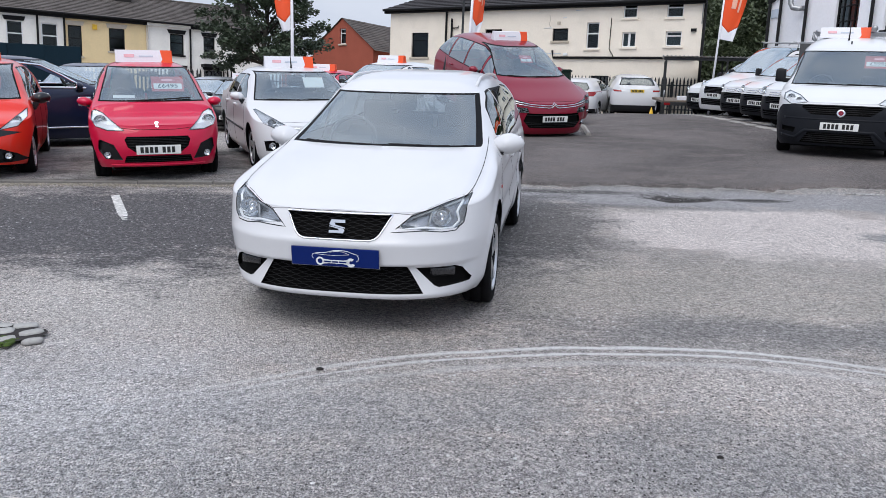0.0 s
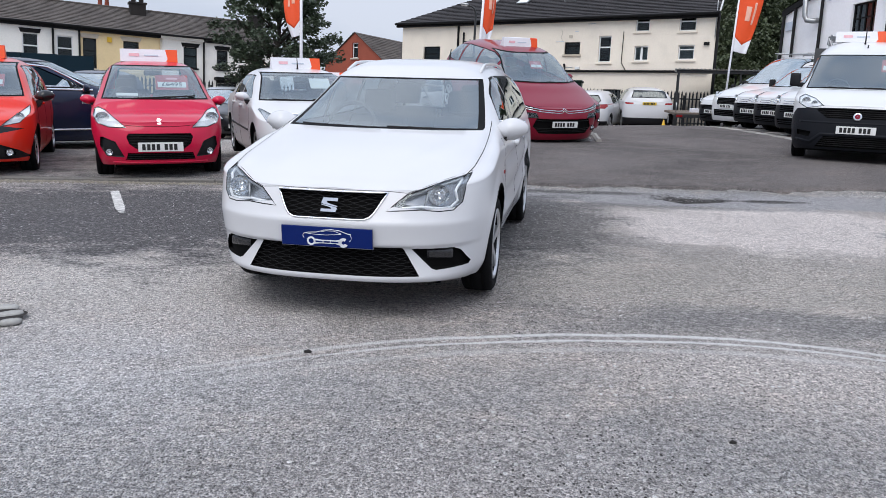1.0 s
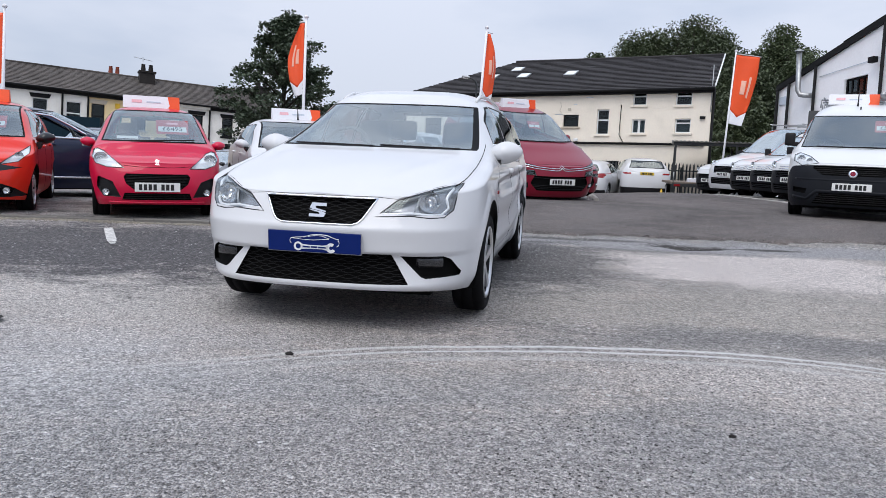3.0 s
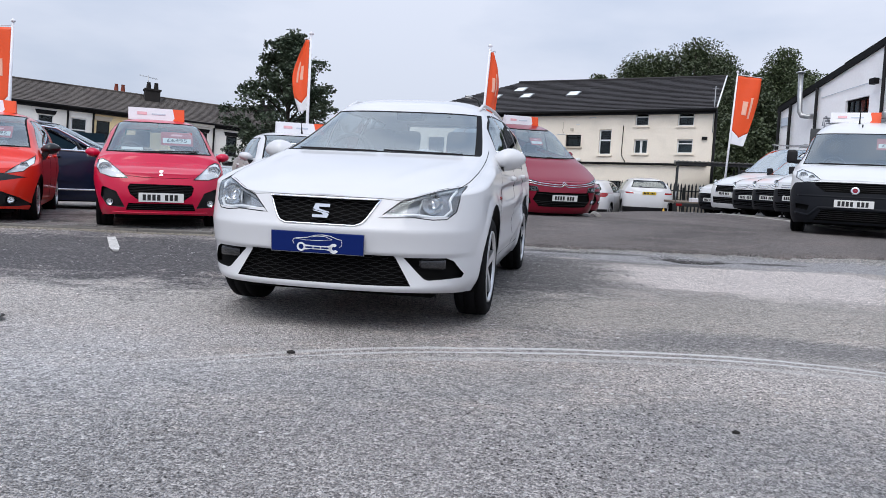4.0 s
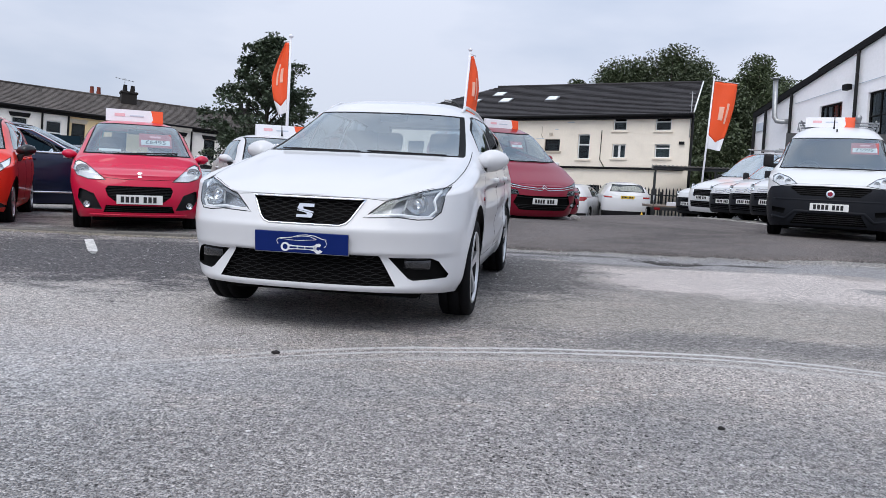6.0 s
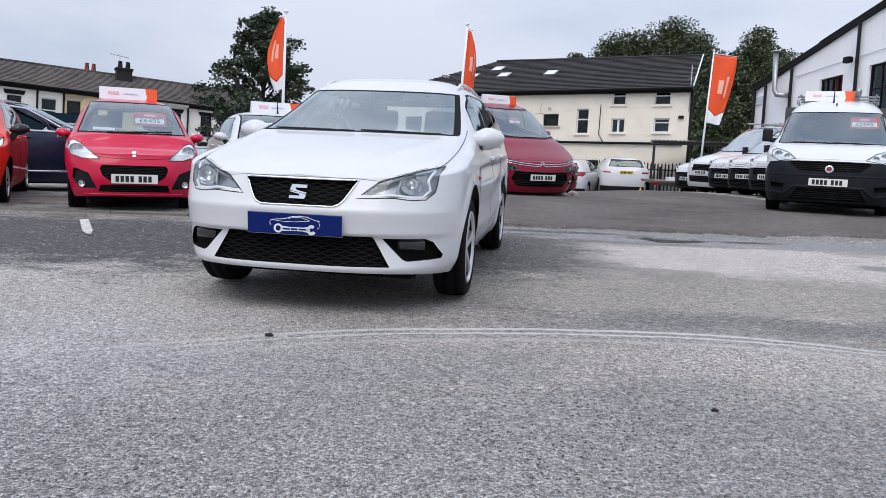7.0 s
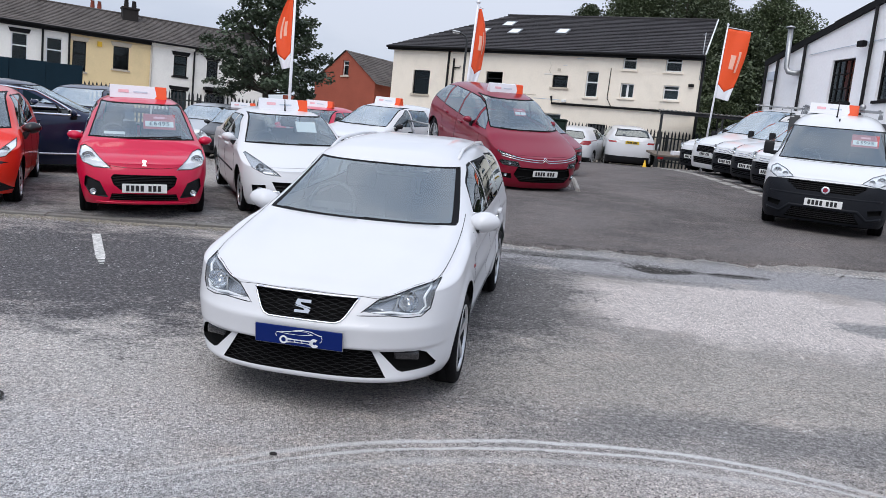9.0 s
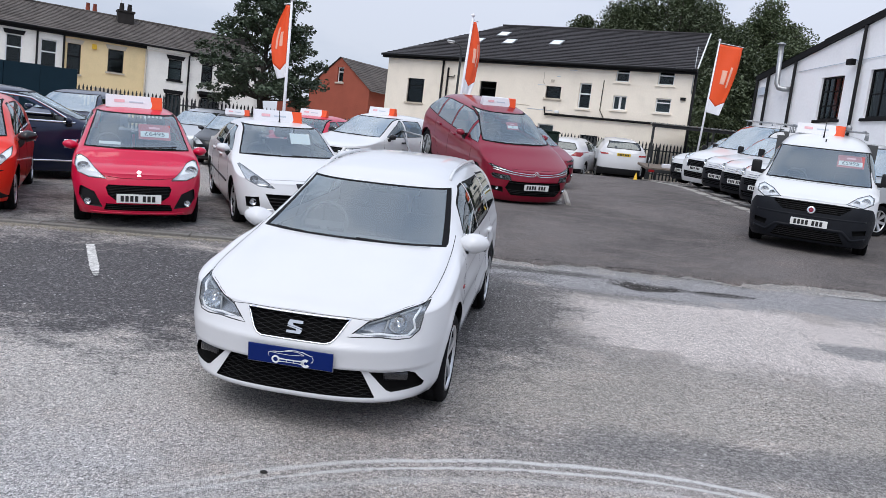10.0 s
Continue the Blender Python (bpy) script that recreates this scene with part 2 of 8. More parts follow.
def ground_material(name, low, high, dark, chip_amount, patches=False, bump=1.0, clump=26, tone_scale=0.45):
    """Worn asphalt: chippings, scoured areas, dark patches; the yard also has its scraped ring."""
    m = bpy.data.materials.new(name)
    m.use_nodes = True
    n, l = m.node_tree.nodes, m.node_tree.links
    b = n["Principled BSDF"]
    tc = n.new("ShaderNodeTexCoord")

    def tex(kind, scale, detail=4, rough=0.55, move=(0, 0, 0), stretch=(1, 1, 1)):
        mp = n.new("ShaderNodeMapping")
        mp.inputs["Location"].default_value, mp.inputs["Scale"].default_value = move, stretch
        l.new(tc.outputs["Object"], mp.inputs["Vector"])
        t = n.new(kind)
        t.inputs["Scale"].default_value = scale
        if kind == "ShaderNodeTexNoise":
            t.inputs["Detail"].default_value, t.inputs["Roughness"].default_value = detail, rough
        else:
            t.voronoi_dimensions = "2D"
        l.new(mp.outputs["Vector"], t.inputs["Vector"])
        return t

    def rng(sock, a, c, lo, hi):
        r = n.new("ShaderNodeMapRange")
        for key, v in (("From Min", a), ("From Max", c), ("To Min", lo), ("To Max", hi)):
            r.inputs[key].default_value = v
        l.new(sock, r.inputs["Value"])
        return r.outputs["Result"]

    def maths(op, p, q):
        t = n.new("ShaderNodeMath")
        t.operation = op
        for i, v in enumerate((p, q)):
            if isinstance(v, (int, float)):
                t.inputs[i].default_value = v
            else:
                l.new(v, t.inputs[i])
        return t.outputs[0]

    def blend(fac, p, q):
        t = n.new("ShaderNodeMix")
        t.data_type = "RGBA"
        for key, v in (("Factor", fac), ("A", p), ("B", q)):
            if isinstance(v, tuple):
                t.inputs[key].default_value = (*v, 1)
            elif isinstance(v, (int, float)):
                t.inputs[key].default_value = v
            else:
                l.new(v, t.inputs[key])
        return t.outputs["Result"]

    big = tex("ShaderNodeTexNoise", tone_scale, 6, 0.6)
    mid = tex("ShaderNodeTexNoise", 1.7, 6, 0.65, (3, 1, 0), (1, 1.8, 1))
    coarse = tex("ShaderNodeTexNoise", clump, 6, 0.75, (5, 2, 0), (1, 1.5, 1))
    stones = tex("ShaderNodeTexVoronoi", 96, move=(1, 9, 0), stretch=(1, 0.85, 1))
    chips = tex("ShaderNodeTexVoronoi", 165, stretch=(1, 0.85, 1))
    pores = tex("ShaderNodeTexNoise", 135, 3, 0.6, (4, 4, 0))
    flecks = tex("ShaderNodeTexVoronoi", 34, move=(2, 5, 0), stretch=(1, 0.7, 1))
    sparks = tex("ShaderNodeTexVoronoi", 15, move=(6, 3, 0), stretch=(1, 0.8, 1))
    pits = tex("ShaderNodeTexVoronoi", 31, move=(7, 1, 0), stretch=(1, 0.75, 1))
    pitted = tex("ShaderNodeTexNoise", 1.1, 4, 0.6, (8, 2, 0))
    colour = blend(rng(big.outputs["Fac"], 0.36, 0.64, 0, 1), low, high)
    warm = tuple(v * f for v, f in zip(high, (1.24, 1.17, 1.12)))
    colour = blend(rng(mid.outputs["Fac"], 0.48, 0.70, 0, 0.7), colour, warm)
    if patches:
        sep = n.new("ShaderNodeSeparateXYZ")
        l.new(tc.outputs["Object"], sep.inputs[0])
        wob = rng(mid.outputs["Fac"], 0.2, 0.8, -0.55, 0.55)
        wob2 = rng(coarse.outputs["Fac"], 0.2, 0.8, -0.4, 0.4)

        def area(cx, cy, rx, ry, soft):
            u = maths("DIVIDE", maths("SUBTRACT", sep.outputs["X"], cx), rx)
            v = maths("DIVIDE", maths("SUBTRACT", sep.outputs["Y"], cy), ry)
            d = maths("SQRT", maths("ADD", maths("MULTIPLY", u, u), maths("MULTIPLY", v, v)), 0)
            return rng(maths("ADD", maths("ADD", d, wob), wob2), 1 - soft, 1 + soft, 1, 0)

        for cx, cy, rx, ry, soft, force, tone in PALE_AREAS + DARK_AREAS:
            colour = blend(maths("MULTIPLY", area(cx, cy, rx, ry, soft), force), colour, tone)
    # grain: stones of uneven tone, dark pores and light chippings
    def mosaic(sock, lo, hi):
        one = n.new("ShaderNodeVectorMath")
        one.operation = "SCALE"
        l.new(colour, one.inputs[0])
        l.new(rng(sock, 0.1, 0.9, lo, hi), one.inputs["Scale"])
        return one.outputs["Vector"]

    colour = mosaic(chips.outputs["Color"], 0.52, 1.58)
    colour = mosaic(stones.outputs["Color"], 0.74, 1.32)
    colour = blend(rng(coarse.outputs["Fac"], 0.34, 0.50, 0.50, 0), colour, dark)
    colour = blend(rng(coarse.outputs["Fac"], 0.53, 0.66, 0, 0.50), colour, tuple(min(0.75, v * 1.5) for v in high))
    colour = blend(rng(pores.outputs["Fac"], 0.36, 0.44, 0.65, 0), colour, dark)
    pit = maths("MULTIPLY", rng(maths("ADD", pits.outputs["Distance"], rng(pores.outputs["Fac"], 0.3, 0.7, -0.08, 0.08)), 0.11, 0.17, 0.95, 0), rng(pits.outputs["Color"], 0.50, 0.54, 0, 1))
    pit = maths("MULTIPLY", pit, rng(pitted.outputs["Fac"], 0.40, 0.58, 0.15, 1))
    colour = blend(pit, colour, tuple(v * 0.6 for v in dark))
    fl = maths("MULTIPLY", rng(flecks.outputs["Distance"], 0.12, 0.20, 0.75, 0), rng(flecks.outputs["Color"], 0.76, 0.80, 0, chip_amount))
    colour = blend(maths("MULTIPLY", fl, 0.55), colour, (0.70, 0.69, 0.68))
    spark = maths("MULTIPLY", rng(sparks.outputs["Distance"], 0.10, 0.15, 1, 0), rng(sparks.outputs["Color"], 0.70, 0.74, 0, chip_amount))
    colour = blend(maths("MULTIPLY", spark, rng(mid.outputs["Fac"], 0.42, 0.60, 0.1, 0.9)), colour, (0.82, 0.81, 0.80))
    if patches:
        dx, dy = maths("SUBTRACT", sep.outputs["X"], 1.2), maths("SUBTRACT", sep.outputs["Y"], 0.2)
        dist = maths("ADD", maths("SQRT", maths("ADD", maths("MULTIPLY", dx, dx), maths("MULTIPLY", dy, dy)), 0), rng(mid.outputs["Fac"], 0.2, 0.8, -0.03, 0.03))
        ring = None
        for radius, width, force in ((4.02, 0.019, 1.0), (3.93, 0.014, 0.95), (3.80, 0.03, 0.35)):
            one = rng(maths("ABSOLUTE", maths("SUBTRACT", dist, radius), 0), width * 0.5, width * 1.6, force, 0)
            ring = one if ring is None else maths("MAXIMUM", ring, one)
        ring = maths("MULTIPLY", ring, rng(coarse.outputs["Fac"], 0.34, 0.5, 0.45, 1))
        ring = maths("MULTIPLY", ring, rng(sep.outputs["X"], -1.6, 0.1, 0.0, 1.0))
        ring = maths("MULTIPLY", ring, rng(sep.outputs["Y"], 3.0, 3.4, 0.0, 1.0))
        ring = maths("MULTIPLY", ring, rng(sep.outputs["X"], 1.8, 3.2, 1.0, 0.4))
        colour = blend(ring, colour, (0.82, 0.81, 0.80))
    l.new(colour, b.inputs["Base Color"])
    b.inputs["Roughness"].default_value = 0.85
    b.inputs["Specular IOR Level"].default_value = 0.3
    bp = n.new("ShaderNodeBump")
    bp.inputs["Strength"].default_value, bp.inputs["Distance"].default_value = bump, 0.015
    relief = maths("ADD", rng(stones.outputs["Distance"], 0.1, 0.6, 0.7, 0), maths("MULTIPLY", pores.outputs["Fac"], 0.6))
    l.new(maths("SUBTRACT", relief, pit), bp.inputs["Height"])
    l.new(bp.outputs["Normal"], b.inputs["Normal"])
    return m


# areas of the yard that were resurfaced, scoured or stained, and the pothole: place, half-sizes, softness, strength,
# tone
PALE_AREAS = [
    (3.5, 7.5, 2.7, 1.05, 0.12, 1.0, (0.75, 0.685, 0.65)),
    (3.2, 9.2, 4.5, 0.6, 0.15, 0.85, (0.40, 0.395, 0.41)),
    (1.75, 3.72, 0.85, 0.32, 0.4, 0.85, (0.60, 0.55, 0.52)),
    (2.4, 3.25, 0.9, 0.35, 0.4, 0.7, (0.59, 0.545, 0.52)),
    (-1.5, 4.1, 0.75, 0.40, 0.4, 0.75, (0.61, 0.56, 0.535)),
    (-2.2, 4.9, 1.3, 0.9, 0.5, 0.7, (0.66, 0.62, 0.59)),
    (-1.8, 3.1, 1.1, 0.75, 0.7, 0.8, (0.66, 0.645, 0.65)),
    (2.1, 5.4, 2.4, 0.8, 0.5, 0.5, (0.48, 0.44, 0.385)),
    (0.6, 2.3, 2.6, 0.9, 0.5, 0.8, (0.33, 0.325, 0.33)),
    (0.2, 2.4, 0.8, 0.5, 0.5, 0.5, (0.46, 0.42, 0.405)),
    (5.4, 9.75, 0.9, 0.05, 0.5, 0.8, (0.66, 0.65, 0.64)),
]
DARK_AREAS = [
    (-3.2, 7.1, 3.1, 1.7, 0.25, 1.0, (0.118, 0.114, 0.120)),
    (-6.5, 7.4, 2.4, 0.6, 0.3, 0.8, (0.14, 0.135, 0.135)),
    (0.65, 7.5, 0.85, 1.6, 0.3, 0.9, (0.14, 0.135, 0.135)),
    (2.5, 4.55, 2.2, 0.24, 0.5, 0.65, (0.21, 0.207, 0.212)),
    (4.35, 7.25, 0.42, 0.26, 0.2, 0.75, (0.25, 0.25, 0.26)),
    # near-black tone over the pothole, on top of its modelled hollow
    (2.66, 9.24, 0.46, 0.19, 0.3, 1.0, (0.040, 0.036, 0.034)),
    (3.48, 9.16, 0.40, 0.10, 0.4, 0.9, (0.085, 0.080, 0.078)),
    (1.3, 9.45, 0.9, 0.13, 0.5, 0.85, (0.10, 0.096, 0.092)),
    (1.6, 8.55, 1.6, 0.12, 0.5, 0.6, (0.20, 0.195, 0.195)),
]
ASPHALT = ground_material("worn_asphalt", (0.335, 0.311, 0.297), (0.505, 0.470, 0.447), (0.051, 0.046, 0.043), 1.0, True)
TARMAC = ground_material("dark_tarmac", (0.100, 0.089, 0.086), (0.186, 0.167, 0.161), (0.045, 0.040, 0.038), 0.3, False, 0.8)
GRAVEL = ground_material("gritty_paving", (0.17, 0.163, 0.160), (0.43, 0.41, 0.40), (0.020, 0.024, 0.023), 1.0, False, 1.2, 9, 1.7)
GRIT = material("loose_grit", (0.32, 0.29, 0.24), 0.95, 0, 0.3, 8, 60, island=0.5)


# ---- tools ----
def part(name, bm, mat, parent, label="", smooth=True, at=None):
    """Links a bmesh as one mesh object under a thing or a part."""
    me = bpy.data.meshes.new(name)
    bmesh.ops.recalc_face_normals(bm, faces=bm.faces)
    for f in bm.faces:
        f.smooth = smooth
    bm.to_mesh(me)
    bm.free()
    me.materials.append(mat)
    ob = new(name, me)
    ob.parent = parent
    if at is not None:
        ob.matrix_local = at
    if label:
        ob["label"] = label
    return ob


def twin(ob, m):
    """A further part on the same mesh (with its sub-parts), under the same parent."""
    o = copy_thing(ob, m)
    o.parent = ob.parent
    return o


def thing(name, m, label, category, group="", kind=""):
    ob = new(name)
    ob.empty_display_size = 0.2
    ob.matrix_world = m
    return tagged(ob, label, category, group, kind)


def whole(name, bm, mat, m, label, category, group="", kind="", smooth=False):
    ob = part(name, bm, mat, None, "", smooth)
    ob.matrix_world = m
    return tagged(ob, label, category, group, kind)


def box(bm, lo, hi, m=None, bevel=0.0):
    c = [(a + b) / 2 for a, b in zip(lo, hi)]
    d = [abs(b - a) for a, b in zip(lo, hi)]
    made = bmesh.ops.create_cube(bm, size=1.0, matrix=Matrix.Translation(c) @ Matrix.Diagonal((*d, 1)))["verts"]
    if bevel:
        edges = list({e for v in made for e in v.link_edges})
        res = bmesh.ops.bevel(bm, geom=edges, offset=bevel, segments=2, affect="EDGES", profile=0.6)
        made = list({v for f in res["faces"] for v in f.verts} | {v for v in made if v.is_valid})
    if m is not None:
        bmesh.ops.transform(bm, matrix=m, verts=made)
    return bm


def boxed(lo, hi, m=None, bevel=0.0):
    return box(bmesh.new(), lo, hi, m, bevel)


def tube(bm, points, radius, sides=8, closed=False):
    """A round bar along points; radius may be a list."""
    pts = [Vector(p) for p in points]
    rings = []
    up = Vector((0.13, 0.21, 0.97)).normalized()
    for i, p in enumerate(pts):
        a, b = pts[i - 1 if (i or closed) else 0], pts[(i + 1) % len(pts) if (i < len(pts) - 1 or closed) else i]
        d = (b - a).normalized()
        u = d.cross(up)
        if u.length < 0.1:
            u = d.cross(Vector((1, 0, 0)))
        u.normalize()
        w = d.cross(u)
        r = radius[i] if isinstance(radius, (list, tuple)) else radius
        rings.append([bm.verts.new(p + (u * math.cos(t) + w * math.sin(t)) * r) for t in (2 * math.pi * k / sides for k in range(sides))])
    for i in range(len(rings) if closed else len(rings) - 1):
        a, b = rings[i], rings[(i + 1) % len(rings)]
        for k in range(sides):
            bm.faces.new((a[k], a[(k + 1) % sides], b[(k + 1) % sides], b[k]))
    if not closed:
        bm.faces.new(rings[0][::-1])
        bm.faces.new(rings[-1])
    return bm


def lathe(bm, profile, axis="x", steps=32, m=None):
    """Turns (along, radius) points round the x axis."""
    rings, made = [], []
    for k in range(steps):
        t = 2 * math.pi * k / steps
        ring = [bm.verts.new((a, r * math.cos(t), r * math.sin(t))) for a, r in profile]
        rings.append(ring)
        made += ring
    for k in range(steps):
        a, b = rings[k], rings[(k + 1) % steps]
        for i in range(len(profile) - 1):
            bm.faces.new((a[i], a[i + 1], b[i + 1], b[i]))
    if m is not None:
        bmesh.ops.transform(bm, matrix=m, verts=made)
    return bm


def prism(bm, poly, depth, m=None):
    """A flat polygon (x, z) given thickness along y from 0 to depth."""
    a = [bm.verts.new((x, 0, z)) for x, z in poly]
    b = [bm.verts.new((x, depth, z)) for x, z in poly]
    bm.faces.new(a)
    bm.faces.new(b[::-1])
    for i in range(len(poly)):
        j = (i + 1) % len(poly)
        bm.faces.new((a[i], b[i], b[j], a[j]))
    if m is not None:
        bmesh.ops.transform(bm, matrix=m, verts=a + b)
    return bm


def curve(points):
    """A smooth line through (x, y) points that never overshoots."""
    xs, ys = [p[0] for p in points], [p[1] for p in points]
    k = len(xs)
    h = [xs[i + 1] - xs[i] for i in range(k - 1)]
    d = [(ys[i + 1] - ys[i]) / h[i] for i in range(k - 1)]
    m = [d[0]] + [0.0 if d[i - 1] * d[i] <= 0 else 2 / (1 / d[i - 1] + 1 / d[i]) for i in range(1, k - 1)] + [d[-1]]

    def f(x):
        if x <= xs[0]:
            return ys[0]
        if x >= xs[-1]:
            return ys[-1]
        i = max(j for j in range(k - 1) if xs[j] <= x)
        t = (x - xs[i]) / h[i]
        return ((1 + 2 * t) * (1 - t) ** 2 * ys[i] + t * (1 - t) ** 2 * h[i] * m[i] + t * t * (3 - 2 * t) * ys[i + 1] + t * t * (t - 1) * h[i] * m[i + 1])

    return f


def smooth_step(a, b, x):
    t = min(1.0, max(0.0, (x - a) / (b - a)))
    return t * t * (3 - 2 * t)


UP = YARD.to_3x3() @ Vector((0, 0, 1))


FALL = curve([(11.0, 0.0), (14.0, -0.05), (17.0, -0.10), (22.0, -0.20), (26.0, -0.30), (29.0, -0.45), (32.0, -0.62)])


def yard_height(x, y):
    """Unevenness of the yard against its plane: a swell by the vans, a fall behind the crest."""
    rise = 0.20 * smooth_step(2.0, 5.5, x) * smooth_step(9.2, 12.0, y) * (1 + 0.25 * smooth_step(14, 17, y) - 1.25 * smooth_step(21.0, 30.0, y))
    rise -= 0.48 * smooth_step(-3.4, -5.2, x) * smooth_step(15.5, 20.5, y) * (1 - smooth_step(25.5, 28.0, y))
    rise += 0.20 * (1 - smooth_step(2.0, 5.5, x)) * smooth_step(-0.6, 0.9, x) * smooth_step(10.0, 13.2, y) * (1 - smooth_step(16.6, 20.5, y))
    return rise + FALL(y)


def clamp_soft(v, a, b):
    return min(b, max(a, v))


def ground_z(x, y):
    """Height of the ground in the world."""
    cx, cy = clamp_soft(x, -16, 16), clamp_soft(y, -7, 32)
    return -(UP.x * cx + UP.y * cy) / UP.z + yard_height(x, y)


def spot(x, y, rz=0.0, dz=0.0, pitch=0.0):
    """A pose on the yard, given on its plane."""
    return YARD @ pose(x, y, yard_height(x, y) + dz, 0, 0, rz) @ pose(0, 0, 0, pitch, 0, 0)


def upright(x, y, rz=0.0, dz=0.0):
    """A pose that stands upright in the world."""
    return pose(x, y, ground_z(x, y) + dz, 0, 0, rz)


# ---- ground ----
def spread(lo, hi, fine_lo, fine_hi, step):
    out, v = [], fine_lo
    while v <= fine_hi + 1e-6:
        out.append(v)
        v += step
    d, v = step, fine_hi
    while v < hi:
        d *= 1.5
        v = min(hi, v + d)
        out.append(v)
    d, v = step, fine_lo
    while v > lo:
        d *= 1.5
        v = max(lo, v - d)
        out.insert(0, v)
    return out


def sheet(xs, ys, height, keep=None):
    bm = bmesh.new()
    grid = [[bm.verts.new((x, y, height(x, y))) for x in xs] for y in ys]
    for j in range(len(ys) - 1):
        for i in range(len(xs) - 1):
            if keep is None or keep((xs[i] + xs[i + 1]) / 2, (ys[j] + ys[j + 1]) / 2):
                bm.faces.new((grid[j][i], grid[j][i + 1], grid[j + 1][i + 1], grid[j + 1][i]))
    bmesh.ops.delete(bm, geom=[v for v in bm.verts if not v.link_faces], context="VERTS")
    return bm


def pothole(x, y):
    d = math.hypot((x - 2.62) / 0.55, (y - 9.2) / 0.28)
    return -0.085 * (1 - smooth_step(0.40, 1.0, d)) * (0.8 + 0.4 * noise.noise((x * 5, y * 5, 0)))


def asphalt_height(x, y):
    near = 1 - smooth_step(9, 14, abs(x) + max(0, y - 6) * 0.4)
    return ground_z(x, y) + near * (0.012 * noise.noise((x * 0.9, y * 0.9, 1.0)) + 0.004 * noise.noise((x * 4, y * 4, 2.0))) + pothole(x, y) - 0.012 * near


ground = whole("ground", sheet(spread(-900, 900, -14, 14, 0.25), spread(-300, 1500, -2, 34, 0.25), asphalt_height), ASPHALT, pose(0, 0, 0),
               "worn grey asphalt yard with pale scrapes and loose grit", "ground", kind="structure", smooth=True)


def tarmac_edge(x):
    """Near edge of the newer dark tarmac of the drive."""
    return 9.92 + 0.24 * noise.noise((x * 1.1, 0.3, 0)) + 0.13 * noise.noise((x * 4, 7, 0)) + 0.05 * noise.noise((x * 13, 2, 0)) - 0.05 * smooth_step(3, 6, x)


def tarmac_sheet():
    """The dark tarmac: a layer with a ragged, broken near edge."""
    bm = bmesh.new()
    rows = []
    for i in range(150):
        x = 0.55 + i * 0.085
        y0 = tarmac_edge(x)
        far = 30.0
        col = []
        for k in range(41):
            f = k / 40
            y = y0 + (far - y0) * f ** 1.5
            lift = 0.022 if k else -0.02
            if k == 1:
                y = y0 + 0.03
            col.append(bm.verts.new((x, y, ground_z(x, y) + lift + 0.004 * noise.noise((x * 2, y * 2, 4)))))
        rows.append(col)
    for a, b in zip(rows, rows[1:]):
        for k in range(40):
            bm.faces.new((a[k], b[k], b[k + 1], a[k + 1]))
    return bm


whole("road", tarmac_sheet(), TARMAC, pose(0, 0, 0), "smooth dark tarmac drive with a cracked edge", "road", kind="structure", smooth=True)

# the gritty parking strip behind the kerb, on the yard's plane
KERB_A, KERB_B = Vector((-9.5, 8.62)), Vector((-2.62, 9.36))


def paving():
    bm = bmesh.new()
    d = (KERB_B - KERB_A).normalized()
    n = Vector((-d.y, d.x))
    rows = []
    for i in range(61):
        p = KERB_A - d * 6 + d * (13 * i / 60)
        col = []
        for k in range(13):
            q = p + n * (0.055 + 3.5 * (k / 12))
            if i == 60:
                q = q + d * 0.05 * noise.noise((k, 2, 0))
            col.append(bm.verts.new((q.x, q.y, yard_height(q.x, q.y) + 0.022 + 0.008 * noise.noise((q.x * 2, q.y * 2, 6)) - (0.045 if k == 12 or i == 60 else 0))))
        rows.append(col)
    for a, b in zip(rows, rows[1:]):
        for k in range(12):
            bm.faces.new((a[k], b[k], b[k + 1], a[k + 1]))
    return bm


whole("pavement", paving(), GRAVEL, YARD, "gritty worn paving of the parking strip", "pavement", kind="structure", smooth=True)


def kerb():
    base = tagged(new("kerb"), "low worn concrete kerb along the parking strip", "kerb", kind="structure")
    base.matrix_world = YARD
    d = (KERB_B - KERB_A).normalized()
    turn = math.degrees(math.atan2(d.y, d.x))
    first = None
    for i in range(8):
        p = KERB_A + d * (0.45 + 0.915 * i)
        if p.x > -2.6:
            break
        m = pose(p.x, p.y, yard_height(p.x, p.y) + 0.012 + random.uniform(-0.006, 0.006), random.uniform(-1, 1), 0, turn + random.uniform(-0.5, 0.5))
        if first is None:
            first = part("kerb_stone", boxed((-0.452, -0.06, -0.1), (0.452, 0.06, 0.012), None, 0.010), CONCRETE, base, "", False, m)
        else:
            twin(first, m)


kerb()


def line_mark():
    bm = bmesh.new()
    a, b = Vector((-3.93, 8.32)), Vector((-3.20, 7.02))
    d = (b - a).normalized()
    n = Vector((-d.y, d.x))
    prev = None
    for i in range(41):
        p = a + (b - a) * i / 40
        w = 0.046 + 0.014 * noise.noise((i * 0.8, 0, 0))
        if i > 30:
            w *= 1 - (i - 30) / 14 + 0.3 * noise.noise((i, 3, 0))
        pair = []
        for s in (-1, 1):
            q = p + n * w * s
            pair.append(bm.verts.new((q.x, q.y, yard_height(q.x, q.y) + 0.004)))
        if prev and (i < 20 or noise.noise((i * 0.9, 5, 0)) > -0.28 + (i - 20) * 0.018):
            bm.faces.new((prev[0], prev[1], pair[1], pair[0]))
        prev = pair
    bmesh.ops.delete(bm, geom=[v for v in bm.verts if not v.link_faces], context="VERTS")
    return bm


